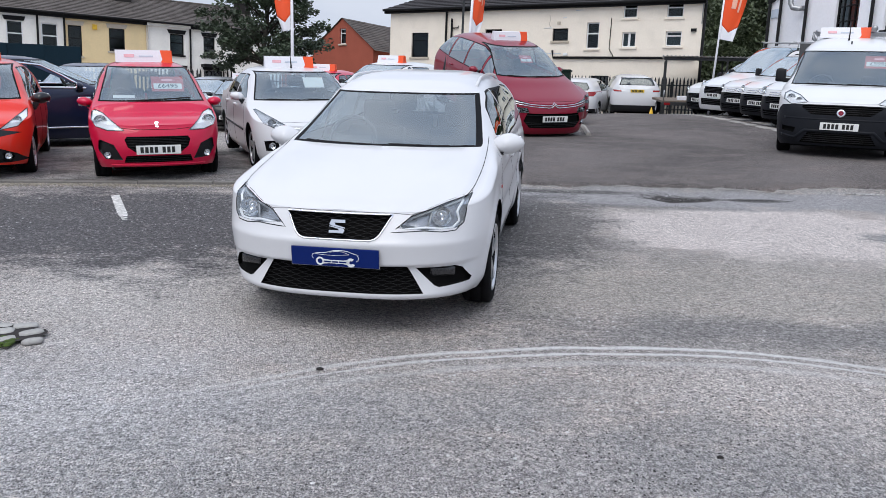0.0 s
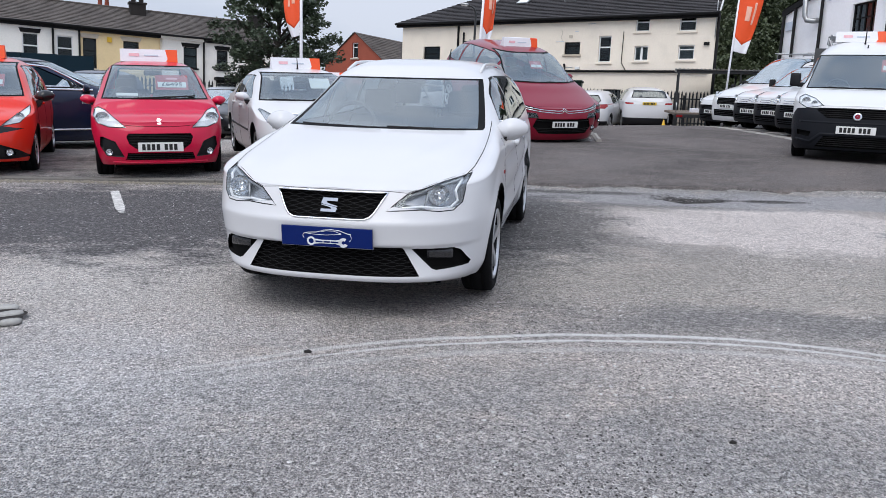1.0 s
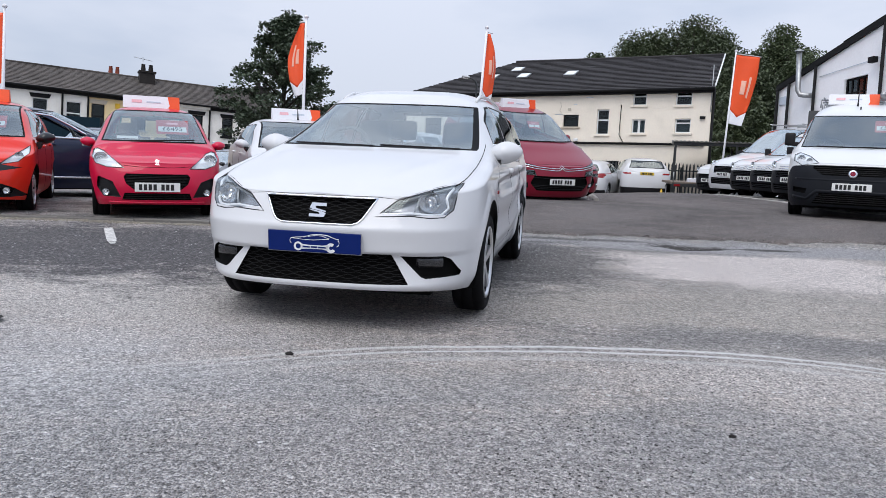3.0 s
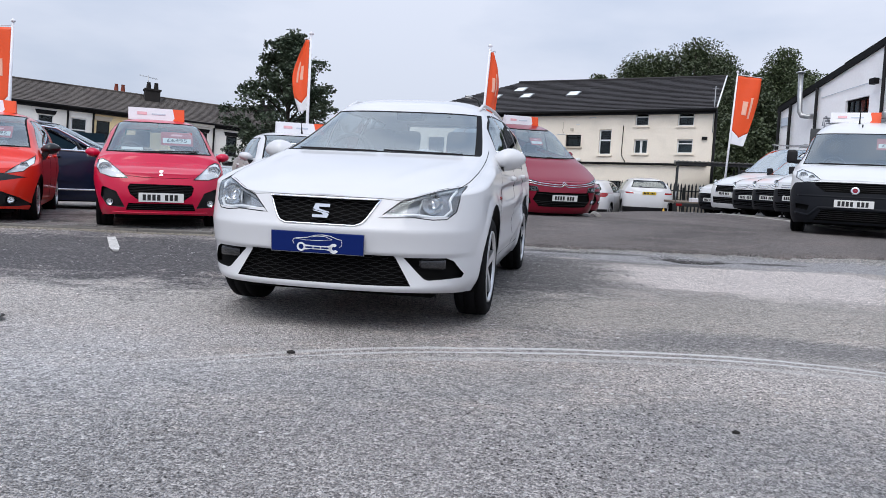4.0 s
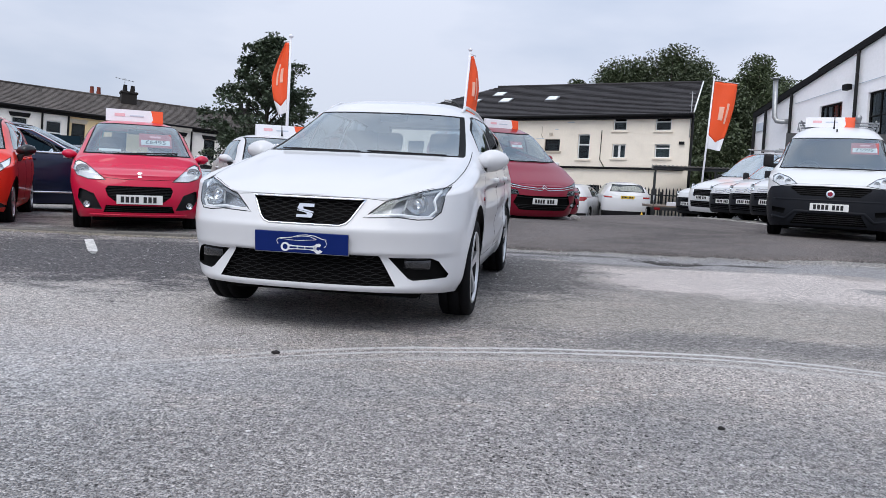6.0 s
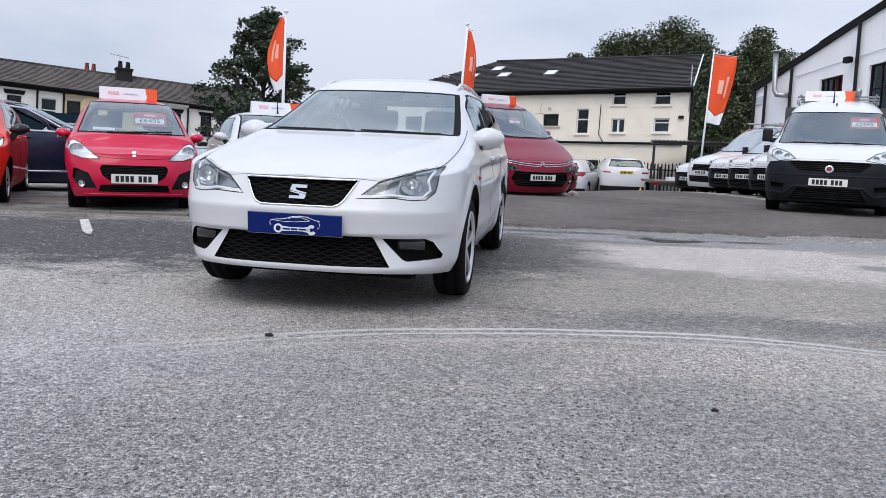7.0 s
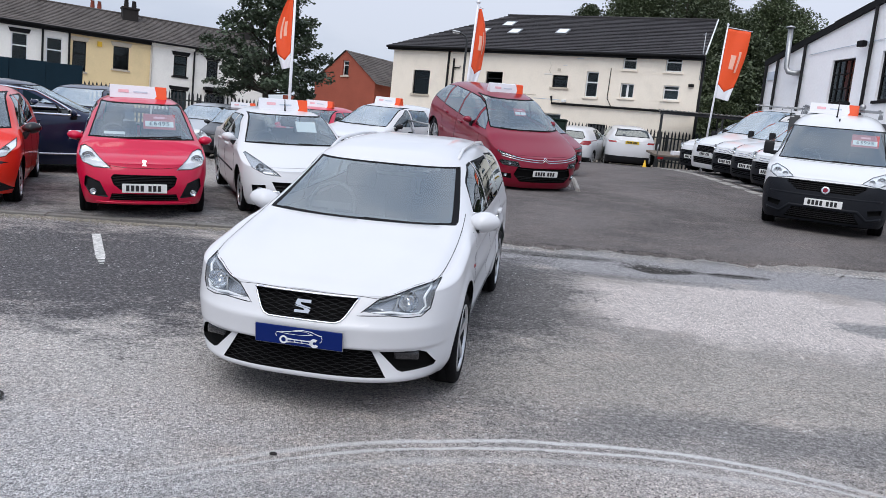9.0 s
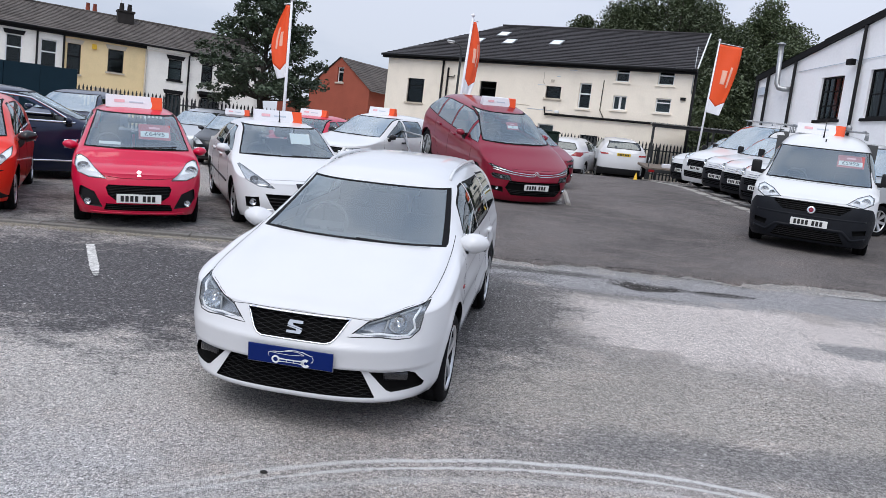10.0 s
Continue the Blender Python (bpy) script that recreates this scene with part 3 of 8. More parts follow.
whole("line_marking", line_mark(), LINE_PAINT, YARD, "short worn white painted bay line", "road marking", kind="structure")


# ---- vehicles ----
# A car's own frame: x to the side, y from the nose (0) to the tail, z up from the ground.
def fan(n, count):
    """Points of a quarter superellipse, evenly by angle: from (0, 1) round to (1, 0)."""
    out = []
    for k in range(count + 1):
        t = math.pi / 2 * k / count
        c, s = math.cos(t), math.sin(t)
        r = (abs(c) ** n + abs(s) ** n) ** (-1 / n)
        out.append((r * s, r * c))
    return out


def skin(S):
    """The closed outer skin: rings round the plan, sections over the bonnet and cabin."""
    L, W2 = S["L"], S["W"] / 2
    nose, tail, side = curve(S["nose"]), curve(S["tail"]), curve(S["side"])
    shoulder, top, power, lean, sill = curve(S["shoulder"]), curve(S["top"]), curve(S["power"]), curve(S["lean"]), curve(S["sill"])
    af, nf, ar, nr = S["af"], S["nf"], S["ar"], S["nr"]
    cols = []
    for y, c in fan(nf, S.get("front_cols", 26)):
        cols.append((af * (1 - c), W2 * y))
    k = int((L - af - ar) / S.get("col_step", 0.06))
    for i in range(1, k):
        cols.append((af + (L - af - ar) * i / k, W2))
    for y, c in fan(nr, 18)[::-1]:
        cols.append((L - ar * (1 - c), W2 * y))
    bm = bmesh.new()
    columns = []
    for i, (s, y) in enumerate(cols):
        a, b = cols[max(0, i - 1)], cols[min(len(cols) - 1, i + 1)]
        tx, ty = b[0] - a[0], b[1] - a[1]
        size = math.hypot(tx, ty) or 1
        nx, ny = -ty / size, tx / size
        if i == 0:
            nx, ny = -1, 0
        if i == len(cols) - 1:
            nx, ny = 1, 0
        zs = shoulder(s)
        zb = sill(s)
        points = []
        rows = S.get("rows", 14)
        for r in range(rows + 1):
            z = zb + (zs - zb) * r / rows
            d = (nose(z) if nx < 0 else tail(z)) * nx * nx + side(z) * ny * ny
            points.append((max(0.0, y - d * ny), s - d * nx, z))
        yb, sb, _ = points[-1]
        n, tum = power(sb), lean(sb)
        arc = fan(n, S.get("arc", 18))[::-1]
        for c, q in arc[1:]:
            u = c * (1 - tum * q)
            y2 = yb * u
            zt = top(max(0.0, sb - S["bow"] * min(1.0, sb) * (y2 / W2) ** 2))
            zt = max(zt, zs)
            points.append((y2, sb, zs + (zt - zs) * q))
        if "sculpt" in S:
            points = [S["sculpt"](*p) for p in points]
        columns.append(points)
    grid = {}
    for sign in (1, -1):
        for i, pts in enumerate(columns):
            for j, (x, s, z) in enumerate(pts):
                if x < 1e-5 and sign < 0 and (1, i, j) in grid:
                    grid[(sign, i, j)] = grid[(1, i, j)]
                else:
                    grid[(sign, i, j)] = bm.verts.new((sign * x, s, z))
        for i in range(len(columns) - 1):
            for j in range(len(columns[0]) - 1):
                q = [grid[(sign, i, j)], grid[(sign, i + 1, j)], grid[(sign, i + 1, j + 1)], grid[(sign, i, j + 1)]]
                q = list(dict.fromkeys(q))
                if len(q) > 2:
                    try:
                        bm.faces.new(q if sign > 0 else q[::-1])
                    except ValueError:
                        pass
    bmesh.ops.remove_doubles(bm, verts=bm.verts, dist=0.0004)
    return bm


def mirrored(poly):
    return [(-a, b) for a, b in poly][::-1]


def grown(poly, d):
    """The polygon with its edges moved out by d."""
    out = []
    k = len(poly)
    area = sum(poly[i][0] * poly[(i + 1) % k][1] - poly[(i + 1) % k][0] * poly[i][1] for i in range(k))
    g = 1 if area > 0 else -1
    for i in range(k):
        p, q, r = Vector(poly[i - 1]), Vector(poly[i]), Vector(poly[(i + 1) % k])
        e, f = (q - p).normalized(), (r - q).normalized()
        n1, n2 = Vector((e.y, -e.x)) * g, Vector((f.y, -f.x)) * g
        b = n1 + n2
        b = b / max(0.5, 1 + n1.dot(n2))
        out.append((q.x + b.x * d, q.y + b.y * d))
    return out


AXES = {"front": (0, 2, 1), "side": (1, 2, 0), "top": (0, 1, 2)}


def cut(bm, poly, view, where=None):
    """Cuts a convex polygon, seen along a direction, out of a skin, and returns it as a bmesh of its own."""
    u, v, w = AXES[view]
    k = len(poly)
    area = sum(poly[i][0] * poly[(i + 1) % k][1] - poly[(i + 1) % k][0] * poly[i][1] for i in range(k))
    if area < 0:
        poly = poly[::-1]
    lo = [min(p[i] for p in poly) for i in (0, 1)]
    hi = [max(p[i] for p in poly) for i in (0, 1)]
    faces = []
    for f in bm.faces:
        a = [x.co[u] for x in f.verts]
        b = [x.co[v] for x in f.verts]
        if max(a) >= lo[0] and min(a) <= hi[0] and max(b) >= lo[1] and min(b) <= hi[1] and (where is None or where(f.calc_center_median())):
            faces.append(f)
    for i in range(k):
        p, q = poly[i], poly[(i + 1) % k]
        no = Vector((0, 0, 0))
        no[u], no[v] = q[1] - p[1], -(q[0] - p[0])
        co = Vector((0, 0, 0))
        co[u], co[v] = p
        geom = list({e for f in faces for e in f.edges}) + list({x for f in faces for x in f.verts}) + faces
        res = bmesh.ops.bisect_plane(bm, geom=geom, plane_co=co, plane_no=no, dist=1e-5)
        no.normalize()
        faces = [f for f in res["geom"] if isinstance(f, bmesh.types.BMFace) and (f.calc_center_median() - co).dot(no) < 1e-6]
    out = bmesh.new()
    seen = {}
    for f in faces:
        vs = []
        for x in f.verts:
            if x not in seen:
                seen[x] = out.verts.new(x.co)
            vs.append(seen[x])
        try:
            out.faces.new(vs)
        except ValueError:
            pass
    bmesh.ops.delete(bm, geom=faces, context="FACES")
    return out


def sink(bm, v):
    bmesh.ops.translate(bm, vec=v, verts=bm.verts)
    return bm


def rim_of(bm, v):
    """Only the rim and the back of a piece that goes in by v (its face left open)."""
    front = list(bm.faces)
    if not front:
        return bm
    res = bmesh.ops.extrude_face_region(bm, geom=front, use_keep_orig=True)
    bmesh.ops.translate(bm, vec=v, verts=[g for g in res["geom"] if isinstance(g, bmesh.types.BMVert)])
    bmesh.ops.delete(bm, geom=[f for f in front if f.is_valid], context="FACES_ONLY")
    return bm


from mathutils.bvhtree import BVHTree


class Surface:
    """Finds places on a skin."""

    def __init__(self, bm):
        self.tree = BVHTree.FromBMesh(bm)

    def front(self, x, z, out=0.0):
        p, n, _, _ = self.tree.ray_cast(Vector((x, -1, z)), Vector((0, 1, 0)))
        return (p + n.normalized() * out * (1 if n.y < 0 else -1)) if p else None

    def side(self, s, z, sign, out=0.0):
        p, n, _, _ = self.tree.ray_cast(Vector((sign * 3, s, z)), Vector((-sign, 0, 0)))
        return (p + n.normalized() * out * (1 if n.x * sign > 0 else -1)) if p else None

    def above(self, x, s, out=0.0):
        p, n, _, _ = self.tree.ray_cast(Vector((x, s, 4)), Vector((0, 0, -1)))
        return (p + n.normalized() * out * (1 if n.z > 0 else -1)) if p else None

    def back(self, x, z, L, out=0.0):
        p, n, _, _ = self.tree.ray_cast(Vector((x, L + 1, z)), Vector((0, -1, 0)))
        return (p + n.normalized() * out * (1 if n.y > 0 else -1)) if p else None


def along(points, step=0.04):
    out = []
    for a, b in zip(points, points[1:]):
        k = max(1, int(math.dist(a, b) / step))
        out += [tuple(a[c] + (b[c] - a[c]) * i / k for c in range(len(a))) for i in range(k)]
    return out + [points[-1]]


def seam(surface, view, line, radius=0.0035, sign=1):
    """A thin dark bar that lies in the skin: a panel gap."""
    pts = []
    for a, b in along(line):
        p = {"front": lambda: surface.front(a, b, -0.001), "side": lambda: surface.side(a, b, sign, -0.001), "top": lambda: surface.above(a, b, -0.001)}[view]()
        if p is not None and (not pts or (p - pts[-1]).length > 0.004):
            pts.append(p)
    bm = bmesh.new()
    if len(pts) > 1:
        tube(bm, pts, radius, 5)
    return bm




def wheel(parent, R, width, kind, m):
    """tyre, rim with spokes; the outer face looks along +x."""
    r = R * (0.71 if kind == "five" else 0.66)
    hub = bmesh.new()
    lathe(hub, [(-width * 0.12, 0.001), (-width * 0.12, r * 0.93), (width * 0.42, r * 0.965)], steps=28)
    w = part("wheel", hub, PLASTIC, parent, "", True, m)
    tyre = bmesh.new()
    h = width / 2
    lathe(tyre, [(-h * 0.8, r), (-h, r + (R - r) * 0.4), (-h * 0.98, R - 0.025), (-h * 0.82, R - 0.004), (-h * 0.4, R), (-h * 0.38, R - 0.008), (-h * 0.34, R - 0.008), (-h * 0.32, R), (h * 0.32, R), (h * 0.34, R - 0.008), (h * 0.38, R - 0.008), (h * 0.4, R), (h * 0.82, R - 0.004), (h * 0.98, R - 0.025), (h, r + (R - r) * 0.4), (h * 0.8, r)], steps=36)
    part("tyre", tyre, RUBBER, w)
    rim = bmesh.new()
    lathe(rim, [(h * 0.80, r * 0.945), (h * 0.94, r * 0.965), (h * 0.99, r * 1.0), (h * 0.95, r * 1.035), (h * 0.80, r * 1.02), (h * 0.80, r * 0.945)], steps=36)
    lathe(rim, [(h * 0.76, 0.001), (h * 0.76, r * 0.14), (h * 0.66, r * 0.22), (h * 0.2, r * 0.24)], steps=20)
    part("rim", rim, ALLOY, w)
    count = {"five": 5, "multi": 7, "steel": 9}[kind]
    spoke = bmesh.new()
    a, b = (0.24, 0.25) if kind == "five" else (0.22, 0.30)
    prof = [(r * 0.12, -r * a * 0.42), (r * 0.9, -r * b * 0.5), (r * 0.9, r * b * 0.5), (r * 0.12, r * a * 0.42)]
    vs = [[spoke.verts.new((h * d, y, x)) for x, y in prof] for d in (0.74, 0.46)]
    for v in vs[0][1:3]:
        v.co.x = h * 0.90
    vs[1][1].co.x = vs[1][2].co.x = h * 0.62
    spoke.faces.new(vs[0])
    spoke.faces.new(vs[1][::-1])
    for i in range(4):
        spoke.faces.new((vs[0][i], vs[1][i], vs[1][(i + 1) % 4], vs[0][(i + 1) % 4]))
    if kind == "five":
        bmesh.ops.inset_region(spoke, faces=[f for f in spoke.faces if all(abs(v.co.x - h * 0.80) < h * 0.2 for v in f.verts) and f.calc_area() > r * r * 0.15][:1], thickness=r * 0.045, depth=-h * 0.06)
    first = part("spoke", spoke, ALLOY if kind != "steel" else STEEL, w, "", False)
    for i in range(1, count):
        o = first.copy()
        scene.collection.objects.link(o)
        o.matrix_local = pose(0, 0, 0, 360 / count * i, 0, 0)
    return w


def seat(parent, x, s, z, width=0.5):
    """A car seat with cushion, back and headrest."""
    cush = part("seat", boxed((-width / 2, -0.25, 0), (width / 2, 0.27, 0.16), None, 0.05), CLOTH, parent, "", True, pose(x, s, z))
    part("backrest", boxed((-width / 2, -0.06, 0), (width / 2, 0.07, 0.60), None, 0.05), CLOTH, cush, "", True, pose(0, 0.27, 0.10, -16, 0, 0))
    part("headrest", boxed((-0.135, -0.05, 0), (0.135, 0.05, 0.19), None, 0.045), CLOTH, cush, "", True, pose(0, 0.45, 0.70, -10, 0, 0))
    return cush


def cabin(car, S):
    """Dashboard, steering wheel, seats and floor behind the glass."""
    w = S["W"] / 2 - 0.12
    sc, zc = S["cowl"]
    part("cabin_floor", boxed((-w, sc - 0.05, S["clear"] + 0.05), (w, S["L"] - 0.35, S["clear"] + 0.12)), CABIN, car)
    dash = boxed((-w, sc + 0.12, 0.5), (w, sc + 0.55, zc - 0.045), None, 0.05)
    part("dashboard", dash, CABIN, car)
    box_in = bmesh.new()
    for sign in (1, -1):
        box(box_in, (sign * (w - 0.02), sc + 0.3, S["clear"]), (sign * (w + 0.02), S["L"] - 0.3, S["belt"] - 0.03))
    part("door_lining", box_in, CABIN, car)
    zs = S["clear"] + 0.14
    s1 = sc + 0.98
    seat(car, 0.36, s1, zs)
    seat(car, -0.36, s1, zs)
    if S.get("bench", True):
        seat(car, 0.33, s1 + 0.86, zs + 0.04, 0.62)
        seat(car, -0.33, s1 + 0.86, zs + 0.04, 0.62)
    else:
        part("bulkhead", boxed((-w, s1 + 0.45, zs), (w, s1 + 0.48, S["H"] - 0.12)), CABIN, car)
    ring = bmesh.new()
    pts = [(math.cos(t) * 0.18, 0, math.sin(t) * 0.18) for t in (2 * math.pi * k / 24 for k in range(24))]
    tube(ring, pts, 0.016, 8, True)
    box(ring, (-0.16, -0.012, -0.03), (0.16, 0.02, 0.03), None, 0.01)
    box(ring, (-0.03, -0.012, -0.15), (0.03, 0.02, 0.0), None, 0.01)
    part("steering_wheel", ring, CABIN, car, "", True, pose(-0.36, sc + 0.62, zc - 0.02, -24, 0, 0))
    mirror_z = S["H"] - 0.17
    m = boxed((-0.115, -0.02, -0.035), (0.115, 0.02, 0.035), None, 0.02)
    tube(m, [(0, -0.02, 0.02), (0, -0.06, 0.075)], 0.012)
    part("rear_view_mirror", m, CABIN, car, "", True, pose(0.0, S["header"] + 0.06, mirror_z))


def door_mirror(car, mat, x, s, z, sign, size=1.0):
    """A shell with a flat glass side, a fuller inner end and a black wedge foot."""
    bm = bmesh.new()
    bmesh.ops.create_uvsphere(bm, u_segments=24, v_segments=14, radius=1.0, matrix=pose(0, 0, 0, 90, 0, 0))
    for v in bm.verts:
        p = v.co
        square = 0.86 + 0.14 * (abs(p.x) ** 4 + abs(p.z) ** 4)
        out = p.x * sign
        p.x = p.x * 0.128 * size * square
        p.z = p.z * (0.082 + 0.006 * out) * size * square * (1.0 if p.z > 0 else 0.92) + 0.010 * out
        p.y = p.y * size * (0.030 if p.y > 0 else 0.100) + 0.022 * abs(out) * size
    shell = part("door_mirror", bm, mat, car, "", True, pose(sign * (x + 0.145 * size), s, z, 0, 0, -8 * sign))
    part("mirror_glass", boxed((-0.098 * size, 0.040, -0.056), (0.098 * size, 0.047, 0.060), None, 0.003), CHROME, shell)
    foot = bmesh.new()
    prism(foot, [(sign * -0.005, -0.050 * size), (sign * -0.080, -0.050 * size), (sign * -0.130, -0.155 * size), (sign * -0.062, -0.150 * size)], 0.080, pose(0, -0.078, 0))
    part("mirror_foot", foot, PLASTIC, shell, "black wedge foot", False)


def plate(parent, mat, m, width=0.52, height=0.111, bars=True):
    """A number plate with plain bars for its characters."""
    p = part("number_plate", boxed((-width / 2, -0.006, -height / 2), (width / 2, 0.006, height / 2), None, 0.004), mat, parent, "", False, m)
    if bars:
        first = None
        for x in (-0.195, -0.14, -0.085, -0.03, 0.06, 0.115, 0.17):
            k = width / 0.52
            if first is None:
                first = part("plate_bar", boxed((-0.019 * k, -0.0095, -0.036), (0.019 * k, -0.005, 0.036)), INK, p, "", False, pose(x * k, 0, 0))
            else:
                twin(first, pose(x * k, 0, 0))
    return p


def outline_tube(surface, poly, view, radius, out=0.002):
    pts = []
    for a, b in along(list(poly) + [poly[0]], 0.03)[:-1]:
        p = surface.front(a, b, out) if view == "front" else None
        if p is not None:
            pts.append(p)
    bm = bmesh.new()
    if len(pts) > 3:
        tube(bm, pts, radius, 6, True)
    return bm


def lamp(car, body, surface, poly, view="front", where=None, bowls=(), lens=None, depth=0.07, name="headlight", lens_body=None):
    """A lamp cut into the skin: lens, housing, bowls."""
    u = Vector((0, depth, 0)) if view == "front" else Vector((0, -depth, 0))
    piece = cut(body, poly, "front", where)
    if not piece.faces:
        piece.free()
        return None
    back = rim_of(piece.copy(), u)
    panel = piece.copy()
    mid = sum((v.co for v in panel.verts), Vector()) / len(panel.verts)
    for v in panel.verts:
        v.co = mid + (v.co - mid) * 0.90 + u * 0.30 + Vector((0, 0, -0.002))
    clear = part(name, piece, lens or LENS, car)
    part("housing", back, lens_body or LAMP_BODY, clear)
    if lens_body is None:
        part("reflector_panel", panel, LAMP_PANEL, clear)
    else:
        panel.free()
    part("lamp_rim", outline_tube(surface, poly, "front", 0.004, -0.002), PLASTIC, clear)
    for x, z, r in bowls:
        p = surface.front(x, z) if view == "front" else None
        if p is not None:
            b = bmesh.new()
            lathe(b, [(0.03, r), (0.0, r * 0.92), (-0.02, r * 0.6), (-0.03, r * 0.28), (-0.005, r * 0.26), (0.0, 0.001)], steps=20, m=pose(p.x, p.y + depth * 0.42, p.z, 0, 0, -90))
            part("reflector", b, REFLECTOR, clear)
    return clear


def bars_in(surface, poly, z_list, radius, mat, parent, name="slat", inset=0.012, wave=0.0):
    """Thin bars across a polygon of the front, straight or in waves that meet their neighbours."""
    k = len(poly)
    for row, z in enumerate(z_list):
        xs = []
        for i in range(k):
            (x0, z0), (x1, z1) = poly[i], poly[(i + 1) % k]
            if (z0 - z) * (z1 - z) < 0:
                xs.append(x0 + (x1 - x0) * (z - z0) / (z1 - z0))
        if len(xs) < 2:
            continue
        a, b = min(xs), max(xs)
        steps = 96 if wave else 24
        pts = [surface.front(a + (b - a) * i / steps, z + (wave * math.cos((a + (b - a) * i / steps) * 2 * math.pi / 0.088 + row * math.pi) if wave else 0.0), -inset) for i in range(steps + 1)]
        pts = [p for p in pts if p is not None]
        bm = bmesh.new()
        tube(bm, pts, radius, 6)
        part(name, bm, mat, parent)


def build_car(name, S, m, label, category="car", group=""):
    """A whole vehicle from its numbers."""
    car = thing(name, m, label, category, group)
    L, H, W = S["L"], S["H"], S["W"]
    body = skin(S)
    surface = Surface(body)
    mat = S["paint"]
    fa, wb, R, tw = S["axle"], S["wheelbase"], S["R"], S.get("tyre", 0.195)
    track = W / 2 - S.get("wheel_in", 0.035) - tw / 2
    # wheel arches
    for s in (fa, fa + wb):
        ra = R + S.get("arch", 0.045)
        circle = [(s + ra * math.cos(t), R + 0.01 + ra * math.sin(t)) for t in (2 * math.pi * k / 28 for k in range(28))]
        circle = [(a, b) for a, b in circle if b > -0.1]
        for sign in (1, -1):
            cut(body, circle, "side", lambda c, g=sign: c.x * g > 0.2).free()
            liner = lathe(bmesh.new(), [(sign * (W / 2 - 0.055), ra + 0.012), (sign * (W / 2 - 0.30), ra + 0.02), (sign * (W / 2 - 0.30), 0.02)], steps=28, m=pose(0, s, R + 0.01))
            bmesh.ops.delete(liner, geom=[f for f in liner.faces if f.calc_center_median().z < S["clear"] + 0.02], context="FACES")
            part("arch_liner", liner, GAP, car)
    # glazing
    def glaze(poly, view, where, margin, glass=None, trim=TRIM, name="window", outer=None):
        ring = cut(body, outer or grown(poly, margin), view, where)
        pane = cut(ring, poly, view, where)
        if not pane.faces:
            return None
        pane_ob = part(name, pane, glass or GLASS, car)
        part("window_seal", ring, trim, pane_ob)
        return pane_ob
    glaze(S["screen"], "front", lambda c: c.y < S["header"] + 0.5 and c.z > S["cowl"][1] - 0.08, S.get("screen_margin", 0.017), S.get("screen_glass"), TRIM, "windscreen", S.get("screen_outer"))
    for poly in S.get("side_windows", ()):
        for sign in (1, -1):
            glaze(poly, "side", lambda c, g=sign: c.x * g > 0.25, 0.015, S.get("side_glass", SIDE_GLASS), TRIM, "side_window")
    if S.get("rear_window"):
        glaze(S["rear_window"], "front", lambda c: c.y > L * 0.6, 0.025, S.get("rear_glass", GLASS), TRIM, "rear_window")
    # grilles
    for poly, slats, radius, frame_r, slat_mat in S.get("grilles", ()):
        piece = cut(body, poly, "front", lambda c: c.y < 0.9)
        if not piece.faces:
            continue
        g = part("grille", rim_of(piece, Vector((0, 0.045, 0))), GAP, car)
        bars_in(surface, poly, slats, radius, slat_mat, g, wave=S.get("mesh_wave", 0.0))
        if frame_r:
            part("grille_frame", outline_tube(surface, poly, "front", frame_r), CHROME, g, "chrome surround")
    for poly, bowls in S.get("lamps", ()):
        lamp(car, body, surface, poly, "front", lambda c: c.y < 1.3 and c.x > 0, bowls, lens_body=S.get("lamp_body"))
        lamp(car, body, surface, mirrored(poly), "front", lambda c: c.y < 1.3 and c.x < 0, [(-x, z, r) for x, z, r in bowls], lens_body=S.get("lamp_body"))
    for poly, bowls in S.get("fogs", ()):
        for g, pl in ((1, poly), (-1, mirrored(poly))):
            piece = cut(body, pl, "front", lambda c, g=g: c.y < 1.0 and c.x * g > 0)
            if piece.faces:
                f = part("fog_light_recess", rim_of(piece, Vector((0, 0.05, 0))), S.get("fog_recess", GAP), car)
                for x, z, r in bowls:
                    p = surface.front(x * g, z)
                    if p is not None and r < 0:
                        part("fog_light", boxed((-0.075, 0.0, -0.027), (0.075, 0.02, 0.027), None, 0.012), FOG_LENS, f, "", True, pose(p.x, p.y + 0.022, p.z, 0, 0, 22 * g))
                    elif p is not None:
                        b = bmesh.new()
                        lathe(b, [(0.03, r * 1.05), (0.02, r), (-0.0, r * 0.6), (0.012, 0.001)], steps=18, m=pose(p.x, p.y + 0.035, p.z, 0, 0, -90))
                        part("fog_light", b, REFLECTOR, f)
    for poly in S.get("tail_lamps", ()):
        for g, pl in ((1, poly), (-1, mirrored(poly))):
            piece = cut(body, pl, "front", lambda c, g=g: c.y > L * 0.7 and c.x * g > 0)
            if piece.faces:
                part("tail_lamp", piece, RED_LENS, car)
    # coloured or dark pieces of the skin, such as bumpers
    for nm, poly, view, where, pm, depth in S.get("pieces", ()):
        piece = cut(body, poly, view, where)
        if piece.faces:
            part(nm, rim_of(piece, Vector((0, depth, 0))) if depth else piece, pm, car)
        else:
            piece.free()
    # panel gaps
    for view, line in S.get("seams", ()):
        for sign in ((1, -1) if view == "side" else (1,)):
            b = seam(surface, view, line, 0.0016 if view == "top" else S.get("seam_r", 0.0035), sign)
            if b.faces:
                part("panel_gap", b, SEAM if view == "top" else GAP, car)
            else:
                b.free()
    bmesh.ops.dissolve_degenerate(body, dist=1e-5, edges=body.edges)
    part("body", body, mat, car)
